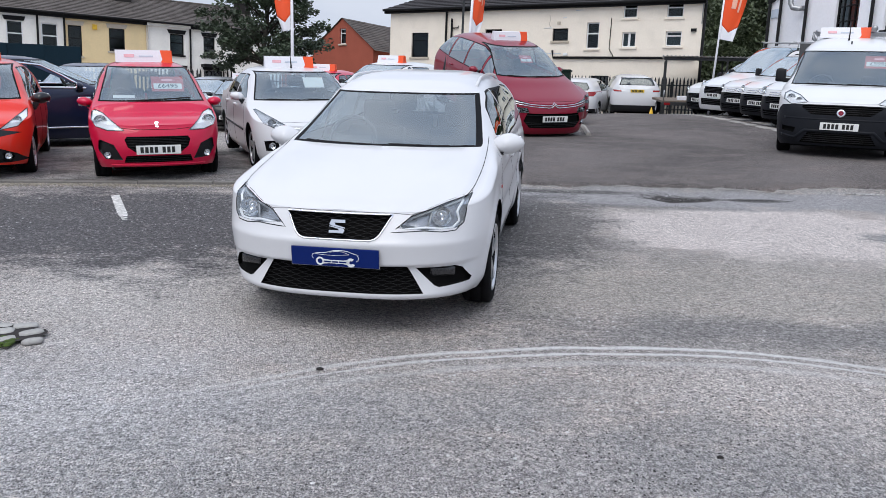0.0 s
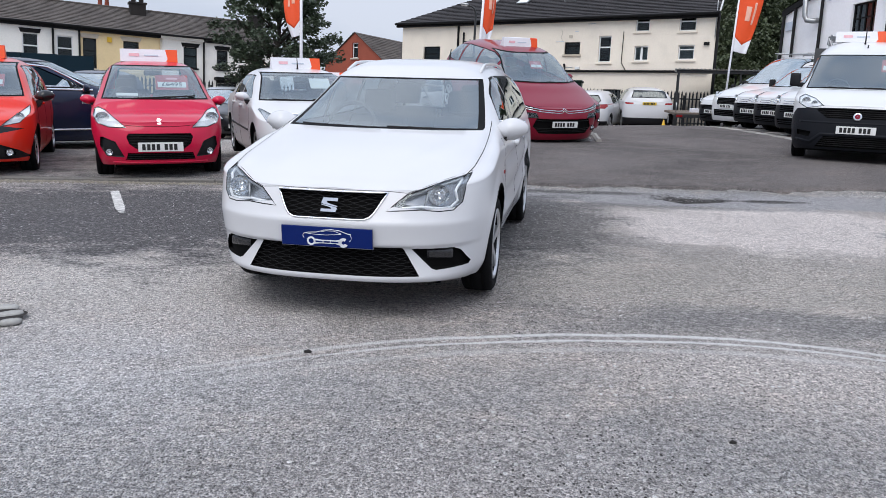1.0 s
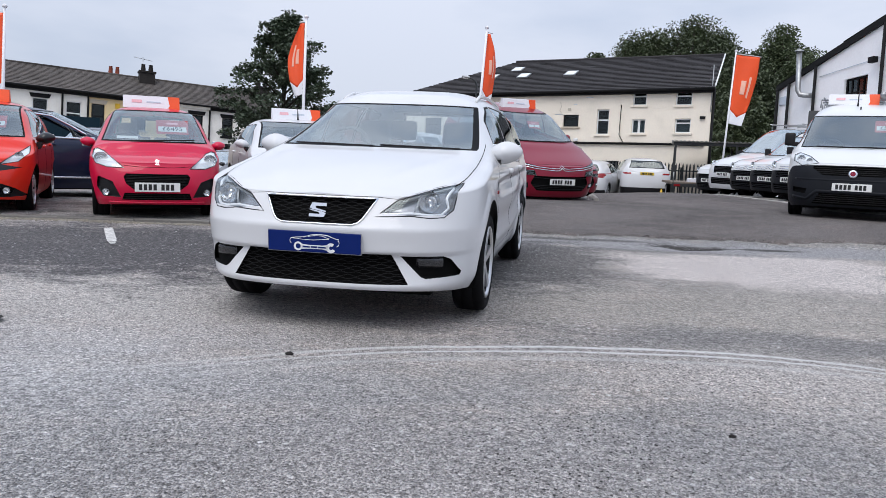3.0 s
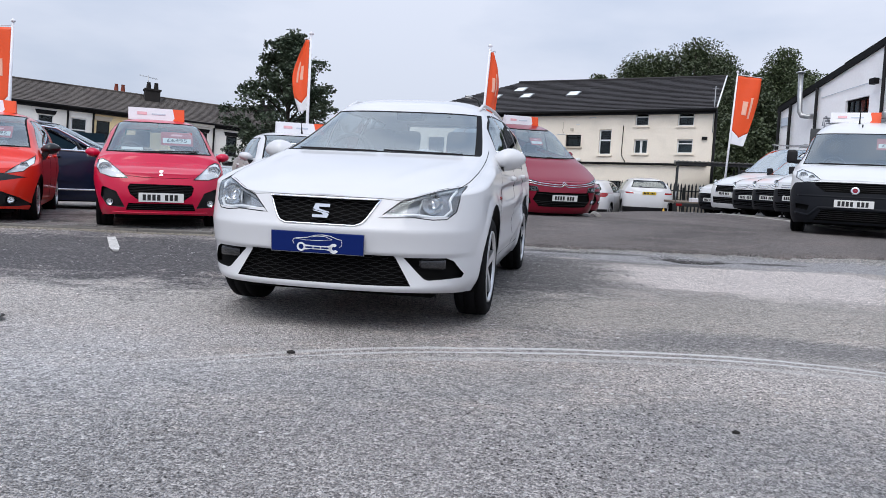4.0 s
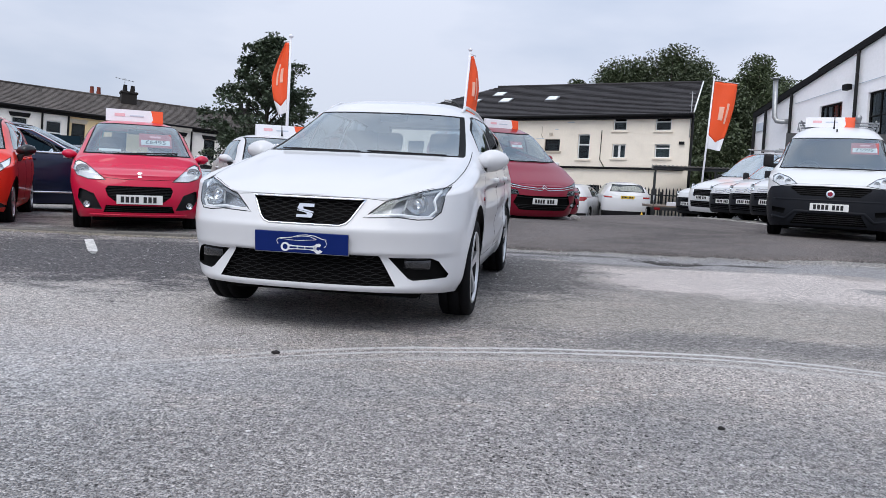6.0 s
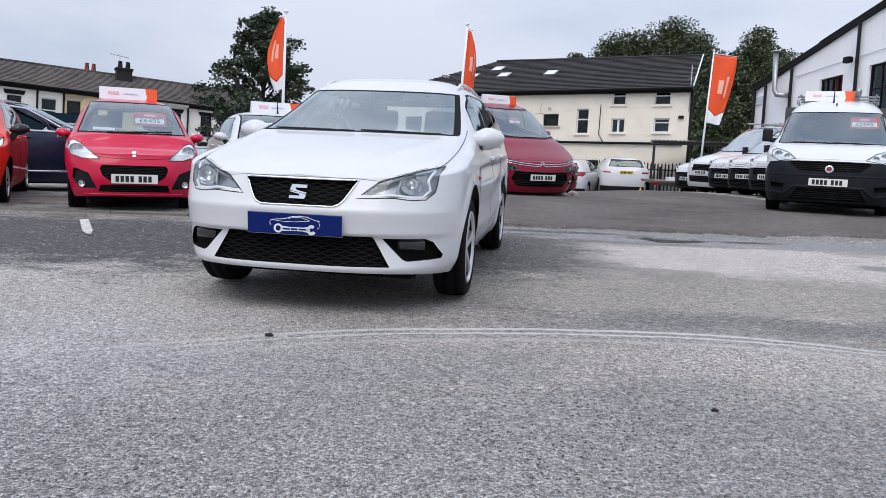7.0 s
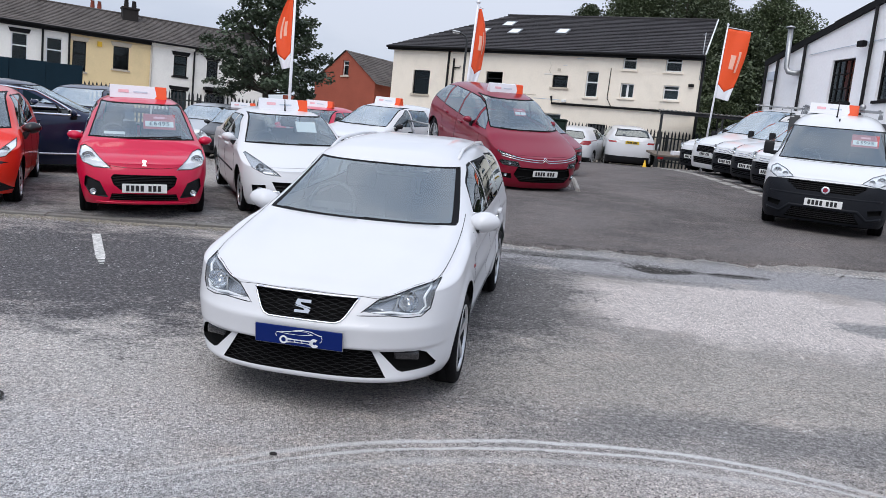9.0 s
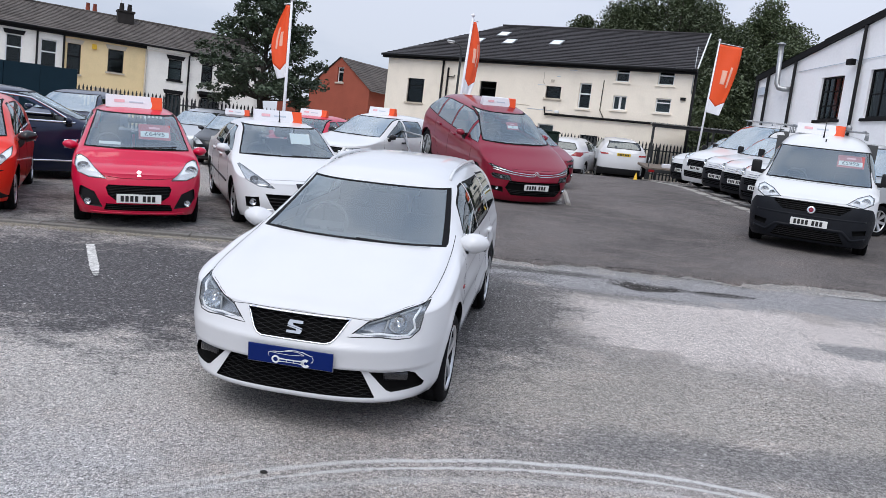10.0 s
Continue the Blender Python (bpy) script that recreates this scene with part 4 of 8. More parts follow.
    # underside
    part("underside", boxed((-W / 2 + 0.26, 0.30, S["clear"] - 0.03), (W / 2 - 0.26, L - 0.3, S["clear"] + 0.08), None, 0.02), GAP, car)
    lip = boxed((-W / 2 + 0.25, 0.26, S["clear"] + 0.03), (W / 2 - 0.25, 0.5, S["clear"] + 0.3))
    part("undertray", lip, GAP, car)
    # wheels
    wheel_kind = S.get("wheels", "multi")
    for s in (fa, fa + wb):
        drop = S.get("wheel_drop", 0.0)
        wheel(car, R, tw, wheel_kind, pose(track, s, R - drop))
        wheel(car, R, tw, wheel_kind, pose(-track, s, R - drop, 0, 0, 180))
    cabin(car, S)
    # mirrors
    mx, ms, mz = S["mirror"]
    for sign in (1, -1):
        if S.get("tall_mirror"):
            shell = part("door_mirror", boxed((-0.078, -0.06, -0.10), (0.078, 0.05, 0.11), None, 0.035), S.get("mirror_mat", PLASTIC), car, "", True, pose(sign * (mx + 0.14), ms, mz + 0.06))
            part("mirror_glass", boxed((-0.060, 0.048, -0.08), (0.060, 0.054, 0.09), None, 0.004), CHROME, shell)
            part("mirror_foot", boxed((-0.06, -0.03, -0.04), (0.06, 0.03, 0.03), None, 0.012), PLASTIC, shell, "", True, pose(-sign * 0.10, 0.0, -0.07))
        else:
            door_mirror(car, S.get("mirror_mat", mat), mx, ms, mz, sign, S.get("mirror_size", 0.82))
    # handles
    for s, z in S.get("handles", ()):
        for sign in (1, -1):
            p = surface.side(s, z, sign)
            if p is not None:
                part("door_handle", boxed((-0.022, -0.09, -0.018), (0.022, 0.09, 0.018), None, 0.014), S.get("handle_mat", mat), car, "", True, pose(p.x + sign * 0.012, s, z))
    # wipers
    sc, zc = S["cowl"]
    for x0, x1 in S.get("wipers", ((0.05, -0.55), (0.55, 0.02))):
        pts = []
        for i in range(13):
            x = x0 + (x1 - x0) * i / 12
            z = zc + S.get("wiper_up", 0.006) + S.get("wiper_rise", 0.012) * i / 12
            p = surface.front(x, z, 0.014)
            if p is not None and p.y > 0.4:
                pts.append(p)
        if len(pts) > 2:
            b = bmesh.new()
            tube(b, pts, S.get("wiper_r", 0.007), 6)
            part("wiper", b, PLASTIC, car)
    # plates
    if S.get("plate_z"):
        p = surface.front(0, S["plate_z"], 0.012)
        q = surface.front(0, S["plate_z"] + 0.04, 0.012)
        tip = math.degrees(math.atan2(q.y - p.y, 0.04)) if q is not None else 0
        plate(car, S.get("plate_mat", PLATE_WHITE), pose(0, p.y - 0.006, p.z, -tip * 0.6), bars=S.get("plate_bars", True))
    if S.get("rear_plate_z"):
        p = surface.back(0, S["rear_plate_z"], L, 0.012)
        plate(car, PLATE_YELLOW, pose(0, p.y + 0.006, p.z, 0, 0, 180))
    return car, surface


def shape(L, W, H, **kw):
    """Numbers of an everyday hatchback, from its size; kw overrides."""
    sc = kw.pop("sc", 0.95)
    zc = kw.pop("zc", 0.66 * H + 0.02)
    sh = kw.pop("sh", sc + 0.85)
    zn = kw.pop("zn", 0.5 * H)
    zt = kw.pop("zt", 0.64 * H)
    belt = kw.pop("belt", 0.645 * H)
    roof_end = kw.pop("roof_end", L - 0.45)
    rear_rake = kw.pop("rear_rake", 0.35)
    W2 = W / 2
    S = dict(L=L, W=W, H=H, clear=0.17, cowl=(sc, zc), header=sh, belt=belt, bow=0.16, af=0.72, nf=2.7, ar=0.5, nr=3.0,
             nose=[(0.15, 0.10), (0.25, 0.03), (0.42, 0.0), (zn - 0.16, 0.02), (zn, 0.09), (zn + 0.1, 0.16)],
             tail=[(0.2, 0.10), (0.35, 0.02), (0.6, 0.0), (zt - 0.05, 0.06), (zt, 0.09)],
             side=[(0.16, 0.085), (0.26, 0.035), (0.42, 0.012), (0.58, 0.0), (belt - 0.1, 0.012), (belt, 0.04), (belt + 0.1, 0.05)],
             shoulder=[(0.0, zn), (0.35, zn + 0.035), (0.75, belt - 0.13), (sc + 0.25, belt - 0.05), (sc + 0.9, belt - 0.015), (L * 0.7, belt + 0.015), (L - 0.25, zt + 0.01), (L, zt)],
             top=[(0.0, zn), (0.10, zn + 0.012), (0.25, zn + 0.075), (0.55, zn + 0.6 * (zc - zn)), (sc - 0.03, zc - 0.012), (sc + 0.02, zc), (sh - 0.16, H - 0.135), (sh, H - 0.065), (sh + 0.4, H - 0.012), (sh + 0.9, H), (roof_end - 0.3, H - 0.03), (roof_end, H - 0.085), (roof_end + rear_rake, zt + 0.02), (L, zt)],
             power=[(0.0, 2.2), (sc - 0.2, 2.6), (sc + 0.25, 4.2), (sh + 0.3, 4.6), (L - 0.3, 4.2), (L, 3.0)],
             lean=[(0.0, 0.0), (sc - 0.1, 0.0), (sc + 0.25, 0.10), (sh, 0.215), (L - 0.5, 0.21), (L, 0.1)],
             sill=[(0.0, 0.20), (0.5, 0.17), (1.2, 0.17), (L - 0.8, 0.18), (L, 0.26)],
             screen=[(-W2 * 0.80, zc + 0.025), (W2 * 0.80, zc + 0.025), (W2 * 0.635, H - 0.085), (-W2 * 0.635, H - 0.085)],
             side_windows=[[(sc + 0.42, belt + 0.035), (sc + 1.18, belt + 0.045), (sc + 1.18, H - 0.125), (sh + 0.26, H - 0.135)],
                           [(sc + 1.27, belt + 0.045), (sc + 2.0, belt + 0.06), (sc + 1.92, H - 0.14), (sc + 1.27, H - 0.125)]],
             rear_window=[(-W2 * 0.62, zt + 0.06), (W2 * 0.62, zt + 0.06), (W2 * 0.55, H - 0.14), (-W2 * 0.55, H - 0.14)],
             axle=0.80, wheelbase=L * 0.6, R=0.295, paint=WHITE, mirror=(W2 - 0.085, sc + 0.48, belt + 0.05),
             handles=[(sc + 1.05, belt - 0.09), (sc + 1.9, belt - 0.075)],
             seams=[("side", [(sc + 0.28, belt - 0.02), (sc + 0.22, 0.55), (sc + 0.32, 0.24)]), ("side", [(sc + 1.23, belt), (sc + 1.2, 0.26)]),
                    ("side", [(sc + 2.05, belt), (sc + 2.0, 0.6), (sc + 1.75, 0.36)])],
             plate_z=0.42, rear_plate_z=0.0)
    S.update(kw)
    return S


def roof_sign(m, width=0.75, group="roof signs"):
    """A white advertising box with an orange arrow end, on a car's roof."""
    base = thing("roof_sign", m, "white plastic roof sign with an orange end on a car", "sign", group)
    prof = [(-0.085, 0.0), (0.085, 0.0), (0.072, 0.045), (0.034, 0.172), (-0.034, 0.172), (-0.072, 0.045)]
    a, b = -width / 2, width / 2
    k = b - 0.21 * width
    def slab(x0, x1, notch0, notch1):
        bm = bmesh.new()
        ends = []
        for x, nt in ((x0, notch0), (x1, notch1)):
            ends.append([bm.verts.new((x + nt * (1 - abs(z - 0.086) / 0.086), y, z)) for y, z in prof])
        bm.faces.new(ends[0][::-1])
        bm.faces.new(ends[1])
        for i in range(6):
            j = (i + 1) % 6
            bm.faces.new((ends[0][i], ends[0][j], ends[1][j], ends[1][i]))
        bmesh.ops.recalc_face_normals(bm, faces=bm.faces)
        return bm
    part("board", slab(a, k - 0.002, 0, 0.05), SIGN_WHITE, base, "", False)
    part("end_block", slab(k + 0.002, b, 0.05, 0), SIGN_ORANGE, base, "orange end block", False)
    part("print_bar", boxed((a + 0.15 * width, -0.004, -0.020), (a + 0.33 * width, 0.0, 0.022)), SIGN_PINK, base, "faded red print bar", False, pose(0, -0.060, 0.092, -16.5, 0, 0))
    part("print_bar", boxed((a + 0.41 * width, -0.004, -0.016), (a + 0.66 * width, 0.0, 0.004)), SIGN_GREY, base, "", False, pose(0, -0.060, 0.092, -16.5, 0, 0))
    part("foot", boxed((a + 0.1, -0.06, -0.03), (a + 0.16, 0.06, 0.002)), PLASTIC, base, "", False)
    part("foot", boxed((b - 0.16, -0.06, -0.03), (b - 0.1, 0.06, 0.002)), PLASTIC, base, "", False)
    return base


def text_mesh(words, size):
    """Built-in letters as a thin mesh, centred, reading along x in the x-z plane."""
    cu = bpy.data.curves.new("letters", "FONT")
    cu.body, cu.size, cu.extrude, cu.align_x, cu.align_y = words, size, 0.001, "CENTER", "CENTER"
    tmp = bpy.data.objects.new("letters", cu)
    scene.collection.objects.link(tmp)
    me = bpy.data.meshes.new_from_object(tmp.evaluated_get(bpy.context.evaluated_depsgraph_get()))
    bm = bmesh.new()
    bm.from_mesh(me)
    bmesh.ops.transform(bm, matrix=pose(0, 0, 0, 90, 0, 0), verts=bm.verts)
    bpy.data.objects.remove(tmp)
    bpy.data.curves.remove(cu)
    bpy.data.meshes.remove(me)
    return bm


def on_front(surface, x, z, out):
    """Place and backward tilt of the front at (x, z)."""
    p, q = surface.front(x, z, out), surface.front(x, z + 0.05, out)
    tip = -math.degrees(math.atan2(q.y - p.y, 0.05)) if q is not None else 0
    return p, tip


def price_card(m, surface, x, z, words, size=1.0):
    """A red card with a white price strip, standing behind the windscreen."""
    p, tip = on_front(surface, x, z, 0.0)
    c = thing("price_card", m @ pose(p.x, p.y + 0.07, p.z, max(-50, tip)), "red price card with white figures behind a windscreen", "price card", "price cards")
    part("card", boxed((-0.17 * size, 0, -0.11 * size), (0.17 * size, 0.004, 0.13 * size)), CARD_RED, c, "", False)
    strip = part("price_strip", boxed((-0.15 * size, -0.006, -0.075 * size), (0.15 * size, -0.002, 0.012 * size)), CARD_WHITE, c, "", False)
    part("figures", text_mesh(words, 0.088 * size), INK, strip, "", False, pose(0, -0.009, -0.031 * size))
    part("print_bar", boxed((-0.06 * size, -0.004, 0.055 * size), (0.06 * size, -0.001, 0.085 * size)), SIGN_PINK, c, "", False)


def paper(m, surface, x, z, w=0.21, h=0.26):
    p, tip = on_front(surface, x, z, 0.0)
    whole("paper_sheet", boxed((-w / 2, 0, -h / 2), (w / 2, 0.002, h / 2)), PAPER, m @ pose(p.x, p.y + 0.05, p.z, max(-50, tip)), "white paper sheet propped behind a windscreen", "paper")


def front_line(surface, line, radius, out=0.004):
    pts = []
    for a, b in along(line, 0.03):
        p = surface.front(a, b, out)
        if p is not None and (not pts or (p - pts[-1]).length > 0.005):
            pts.append(p)
    return tube(bmesh.new(), pts, radius, 6)


def side_line(surface, line, radius, sign, out=0.003):
    pts = []
    for a, b in along(line, 0.05):
        p = surface.side(a, b, sign, out)
        if p is not None and (not pts or (p - pts[-1]).length > 0.005):
            pts.append(p)
    return tube(bmesh.new(), pts, radius, 6)


def badge(car, surface, x, z, r, mat=None):
    p, tip = on_front(surface, x, z, 0.004)
    b = bmesh.new()
    lathe(b, [(0.0, r), (0.012, r * 0.92), (0.014, r * 0.7), (0.010, 0.001)], steps=20, m=pose(0, 0, 0, 0, 0, -90))
    part("badge", b, mat or CHROME, car, "", True, pose(p.x, p.y, p.z, tip * 0.6))


def aerial(car, surface, x, s, length=0.22, back=35):
    p = surface.above(x, s)
    a = tube(bmesh.new(), [(0, 0, -0.01), (0, 0, 0.03), (0, math.sin(radians(back)) * length, math.cos(radians(back)) * length)], [0.02, 0.012, 0.004], 8)
    part("aerial", a, PLASTIC, car, "", True, pose(p.x, p.y, p.z))


def rack(car, surface, H, s0, s1, n, half):
    """A roof rack of round bars."""
    bars = bmesh.new()
    for k in range(n):
        s = s0 + (s1 - s0) * k / (n - 1)
        tube(bars, [(-half, s, H - 0.06), (-half, s, H + 0.07), (half, s, H + 0.07), (half, s, H - 0.06)], 0.016, 6)
    for x in (-half * 0.92, half * 0.92):
        tube(bars, [(x, s0 - 0.15, H + 0.09), (x, s1 + 0.1, H + 0.09)], 0.016, 6)
    part("roof_rack", bars, STEEL, car)


# ---- the white estate in the middle ----
BONNET_EDGE = curve([(0.20, 0.600), (0.36, 0.690), (0.60, 0.728), (0.90, 0.735), (1.20, 0.728), (1.60, 0.700)])


def estate_sculpt(x, y, z):
    """Bonnet shoulder, bumper folds and door creases pressed into the smooth skin."""
    if z > 0.70 and y < 1.35:
        fade = smooth_step(0.28, 0.42, y) * (1 - smooth_step(1.10, 1.32, y))
        d = x - BONNET_EDGE(y)
        z += fade * (0.010 * math.exp(-((d + 0.045) / 0.05) ** 2) - 0.013 * math.exp(-((d - 0.022) / 0.022) ** 2))
        # shallow hollow between two ribs that run to the grille's corners
        rib = 0.34 + 0.22 * smooth_step(0.2, 1.0, y)
        z += smooth_step(0.15, 0.4, y) * (1 - smooth_step(0.85, 1.02, y)) * 0.007 * math.exp(-((x - rib) / 0.06) ** 2)
    if x > 0.70 and 1.15 < y < 4.0 and z < 0.95:
        fade = smooth_step(1.15, 1.5, y) * (1 - smooth_step(3.5, 3.9, y))
        crease = 0.775 + 0.022 * (y - 1.3)
        low = 0.40 + 0.10 * smooth_step(2.2, 3.2, y)
        x -= fade * (0.016 * smooth_step(0.0, 0.012, crease - z) * (1 - smooth_step(0.02, 0.16, crease - z)))
        x -= fade * 0.020 * math.exp(-((z - low - 0.10) / 0.07) ** 2)
        x += fade * 0.010 * math.exp(-((z - low + 0.03) / 0.03) ** 2)
    for axle in (0.86, 3.329):
        r = math.hypot(y - axle, z - 0.318)
        if x > 0.66 and r < 0.50:
            x += 0.012 * (1 - smooth_step(0.375, 0.44, r))
    return x, y, z


def estate():
    zc, H, L, W = 0.965, 1.455, 4.236, 1.693
    light = [(0.318, 0.598), (0.50, 0.606), (0.595, 0.596), (0.665, 0.600), (0.708, 0.640), (0.728, 0.782), (0.60, 0.750), (0.42, 0.686)]
    fog = [(0.452, 0.388), (0.668, 0.386), (0.705, 0.368), (0.752, 0.292), (0.742, 0.272), (0.585, 0.264), (0.560, 0.275)]
    grille = [(-0.196, 0.549), (0.196, 0.549), (0.228, 0.560), (0.250, 0.582), (0.315, 0.690), (-0.315, 0.690), (-0.250, 0.582), (-0.228, 0.560)]
    low = [(-0.50, 0.234), (0.50, 0.234), (0.405, 0.396), (-0.405, 0.396)]
    S = shape(L, W, H, sc=1.02, zc=zc, sh=2.0, zn=0.70, zt=0.93, belt=0.93, roof_end=3.95, rear_rake=0.22,
              front_cols=44, col_step=0.035, rows=44, arc=30, sculpt=estate_sculpt, mesh_wave=0.0040,
              nose=[(0.15, 0.16), (0.178, 0.085), (0.190, 0.045), (0.205, 0.018), (0.225, 0.010), (0.240, 0.016), (0.30, 0.032), (0.383, 0.044), (0.391, 0.040), (0.402, 0.016), (0.412, 0.011), (0.44, 0.009), (0.515, 0.001), (0.526, 0.0), (0.538, 0.004), (0.556, 0.016), (0.62, 0.050), (0.70, 0.094), (0.80, 0.160)],
              paint=WHITE, axle=0.86, wheelbase=2.469, R=0.308, tyre=0.195, wheels="five", wheel_in=0.002, plate_z=0.452, plate_bars=False, plate_mat=PLATE_BLUE,
              lamps=[(light, [(0.585, 0.682, 0.060)])], lamp_body=LAMP_DARK,
              fogs=[(fog, [(0.600, 0.350, -1)])], seam_r=0.0022, wheel_drop=0.032, screen=[(-0.648, 0.980), (0.648, 0.980), (0.545, 1.290), (-0.545, 1.290)], screen_outer=[(-0.686, 0.970), (0.686, 0.970), (0.690, 0.985), (0.572, 1.302), (-0.572, 1.302), (-0.690, 0.985)], side_glass=SIDE_GLASS, mirror=(0.70, 1.50, 0.962), wiper_r=0.006, wiper_up=0.0, wiper_rise=0.008,
              grilles=[(grille, [0.562 + 0.0135 * i for i in range(10)], 0.0023, 0.0062, SLAT), (low, [0.247 + 0.0150 * i for i in range(10)], 0.0025, 0.0, SLAT)],
              side_windows=[[(1.58, 0.965), (2.25, 0.975), (2.25, 1.31), (2.12, 1.295), (1.88, 1.185)], [(2.31, 0.975), (3.10, 0.99), (3.05, 1.31), (2.31, 1.312)], [(3.17, 0.995), (3.75, 1.03), (3.62, 1.295), (3.13, 1.322)]],
              seams=[("side", [(1.33, 0.92), (1.27, 0.60), (1.36, 0.25)]), ("side", [(2.28, 0.93), (2.25, 0.27)]), ("side", [(3.15, 0.93), (3.05, 0.66), (2.86, 0.42)]), ("side", [(1.4, 0.30), (2.8, 0.30)]),
                     ("front", [(-0.315, 0.700), (0.315, 0.700)]), ("front", [(0.315, 0.700), (0.42, 0.692), (0.60, 0.757), (0.728, 0.790)]), ("front", [(-0.315, 0.700), (-0.42, 0.692), (-0.60, 0.757), (-0.728, 0.790)]),
                     ],
              handles=[(2.07, 0.83), (2.93, 0.845)], wipers=((0.02, -0.56), (0.58, 0.06)), mirror_size=1.0)
    m = spot(-0.625, 4.235, -6.5, 0.03)
    car, surface = build_car("estate_car", S, m, "white compact estate car with a blue dealer plate, parked on asphalt", "car")
    # the bonnet's shut lines, from the lamps to the screen pillars
    for g in (1, -1):
        line = [(g * (BONNET_EDGE(0.36 + 0.05 * i) + 0.004), 0.36 + 0.05 * i) for i in range(23)]
        part("panel_gap", seam(surface, "top", line, 0.0028), GAP, car)
    # lamp inserts: a bright blade along the foot and outer side, a divider between the bowls
    for lens in [o for o in car.children if o.name.startswith("headlight")]:
        g = 1 if sum(v.co.x for v in lens.data.vertices) > 0 else -1
        def inside(points, radius, depth, mat, name):
            pts = [surface.front(g * a, b, -0.004) for a, b in along(points, 0.02)]
            pts = [p + Vector((0, depth, 0)) for p in pts if p is not None]
            part(name, tube(bmesh.new(), pts, radius, 8), mat, lens)
        inside([(0.375, 0.612), (0.50, 0.621), (0.595, 0.611), (0.650, 0.614), (0.682, 0.648), (0.668, 0.700), (0.690, 0.756)], 0.0075, 0.014, LAMP_PANEL, "light_blade")
        inside([(0.515, 0.626), (0.530, 0.700)], 0.006, 0.018, LAMP_BODY, "bowl_divider")
        inside([(0.415, 0.672), (0.60, 0.735), (0.690, 0.762)], 0.006, 0.014, LAMP_BODY, "upper_bezel")
        inside([(0.575, 0.700), (0.598, 0.665)], 0.013, 0.020, CHROME, "bulb_cap")
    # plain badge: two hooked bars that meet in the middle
    p, tip = on_front(surface, 0, 0.618, 0.006)
    b = bmesh.new()
    prism(b, [(-0.047, 0.012), (-0.036, 0.040), (0.047, 0.040), (0.047, 0.022), (-0.016, 0.022), (-0.010, 0.010), (0.047, -0.004), (0.047, -0.010), (-0.034, 0.004)], 0.012)
    prism(b, [(0.047, -0.018), (0.038, -0.038), (-0.047, -0.038), (-0.047, -0.022), (0.012, -0.022), (0.008, -0.013), (-0.047, 0.000), (-0.047, 0.004), (0.034, -0.010)], 0.012, pose(0, -0.001, 0))
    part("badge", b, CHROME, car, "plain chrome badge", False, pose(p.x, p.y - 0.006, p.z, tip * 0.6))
    # print on the blue plate: a car's outline over a spanner, and a bar for the words
    plate_ob = next(o for o in car.children if o.name.startswith("number_plate"))
    outline = tube(bmesh.new(), [(-0.128, 0, -0.012), (-0.136, 0, 0.004), (-0.130, 0, 0.016), (-0.105, 0, 0.022), (-0.055, 0, 0.026), (-0.010, 0, 0.040), (0.030, 0, 0.044), (0.075, 0, 0.040), (0.120, 0, 0.024), (0.140, 0, 0.022), (0.136, 0, 0.014), (0.142, 0, 0.004), (0.138, 0, -0.012), (0.128, 0, -0.018)], 0.0018, 5)
    tube(outline, [(-0.115, 0, 0.017), (-0.06, 0, 0.012), (0.0, 0, 0.012), (0.05, 0, 0.017), (0.085, 0, 0.020)], 0.0012, 5)
    tube(outline, [(-0.030, 0, 0.029), (0.0, 0, 0.036), (0.045, 0, 0.036), (0.085, 0, 0.022)], 0.0014, 5)
    part("print_outline", outline, PRINT_WHITE, plate_ob, "pale car outline print", False, pose(0, -0.0062, 0.0))
    wrench = bmesh.new()
    prism(wrench, [(-0.070, -0.012), (-0.030, -0.016), (0.050, -0.016), (0.082, -0.010), (0.082, -0.044), (0.050, -0.036), (-0.030, -0.036), (-0.070, -0.040)], 0.003, pose(0, -0.002, 0))
    lathe(wrench, [(0, 0.0145), (0.003, 0.0145), (0.003, 0.0245), (0, 0.0245), (0, 0.0145)], steps=24, m=pose(-0.088, 0.001, -0.025, 0, 0, -90))
    jaw = [(0.096 + r * math.cos(radians(a)), -0.027 + r * math.sin(radians(a))) for r, a in [(0.027, q) for q in range(50, 331, 20)] + [(0.011, q) for q in (330, 270, 210, 150, 90, 50)]]
    prism(wrench, jaw, 0.003, pose(0, -0.002, 0))
    part("print_spanner", wrench, PRINT_WHITE, plate_ob, "white spanner print", False, pose(0, -0.0066, 0.0))
    for a, c in ((-0.062, -0.022), (-0.016, 0.020), (0.026, 0.068)):
        part("print_bar", boxed((a, -0.0015, -0.0305), (c, 0.0, -0.0215)), PLATE_BLUE, plate_ob, "", False, pose(0, -0.0094, 0.0))
    part("plate_edge", boxed((-0.263, 0.0, -0.059), (0.263, 0.005, 0.059), None, 0.002), LAMP_BODY, plate_ob, "", False)
    # roof rails
    for sign in (1, -1):
        pts = []
        for i in range(17):
            s = 2.12 + 1.68 * i / 16
            q = surface.above(sign * 0.535, s)
            up = 0.030 * min(1, i / 2, (16 - i) / 2)
            pts.append((q.x, q.y, q.z + up - 0.004))
        part("roof_rail", tube(bmesh.new(), pts, 0.014, 8), WHITE, car)
        q = surface.side(1.22, 0.70, sign, 0.002)
        part("side_repeater", boxed((-0.006, -0.03, -0.012), (0.006, 0.03, 0.012), None, 0.004), RED_LENS, car, "", True, pose(q.x, q.y, q.z))
    aerial(car, surface, 0.0, 3.75, 0.2)
    return car, surface, S


estate()


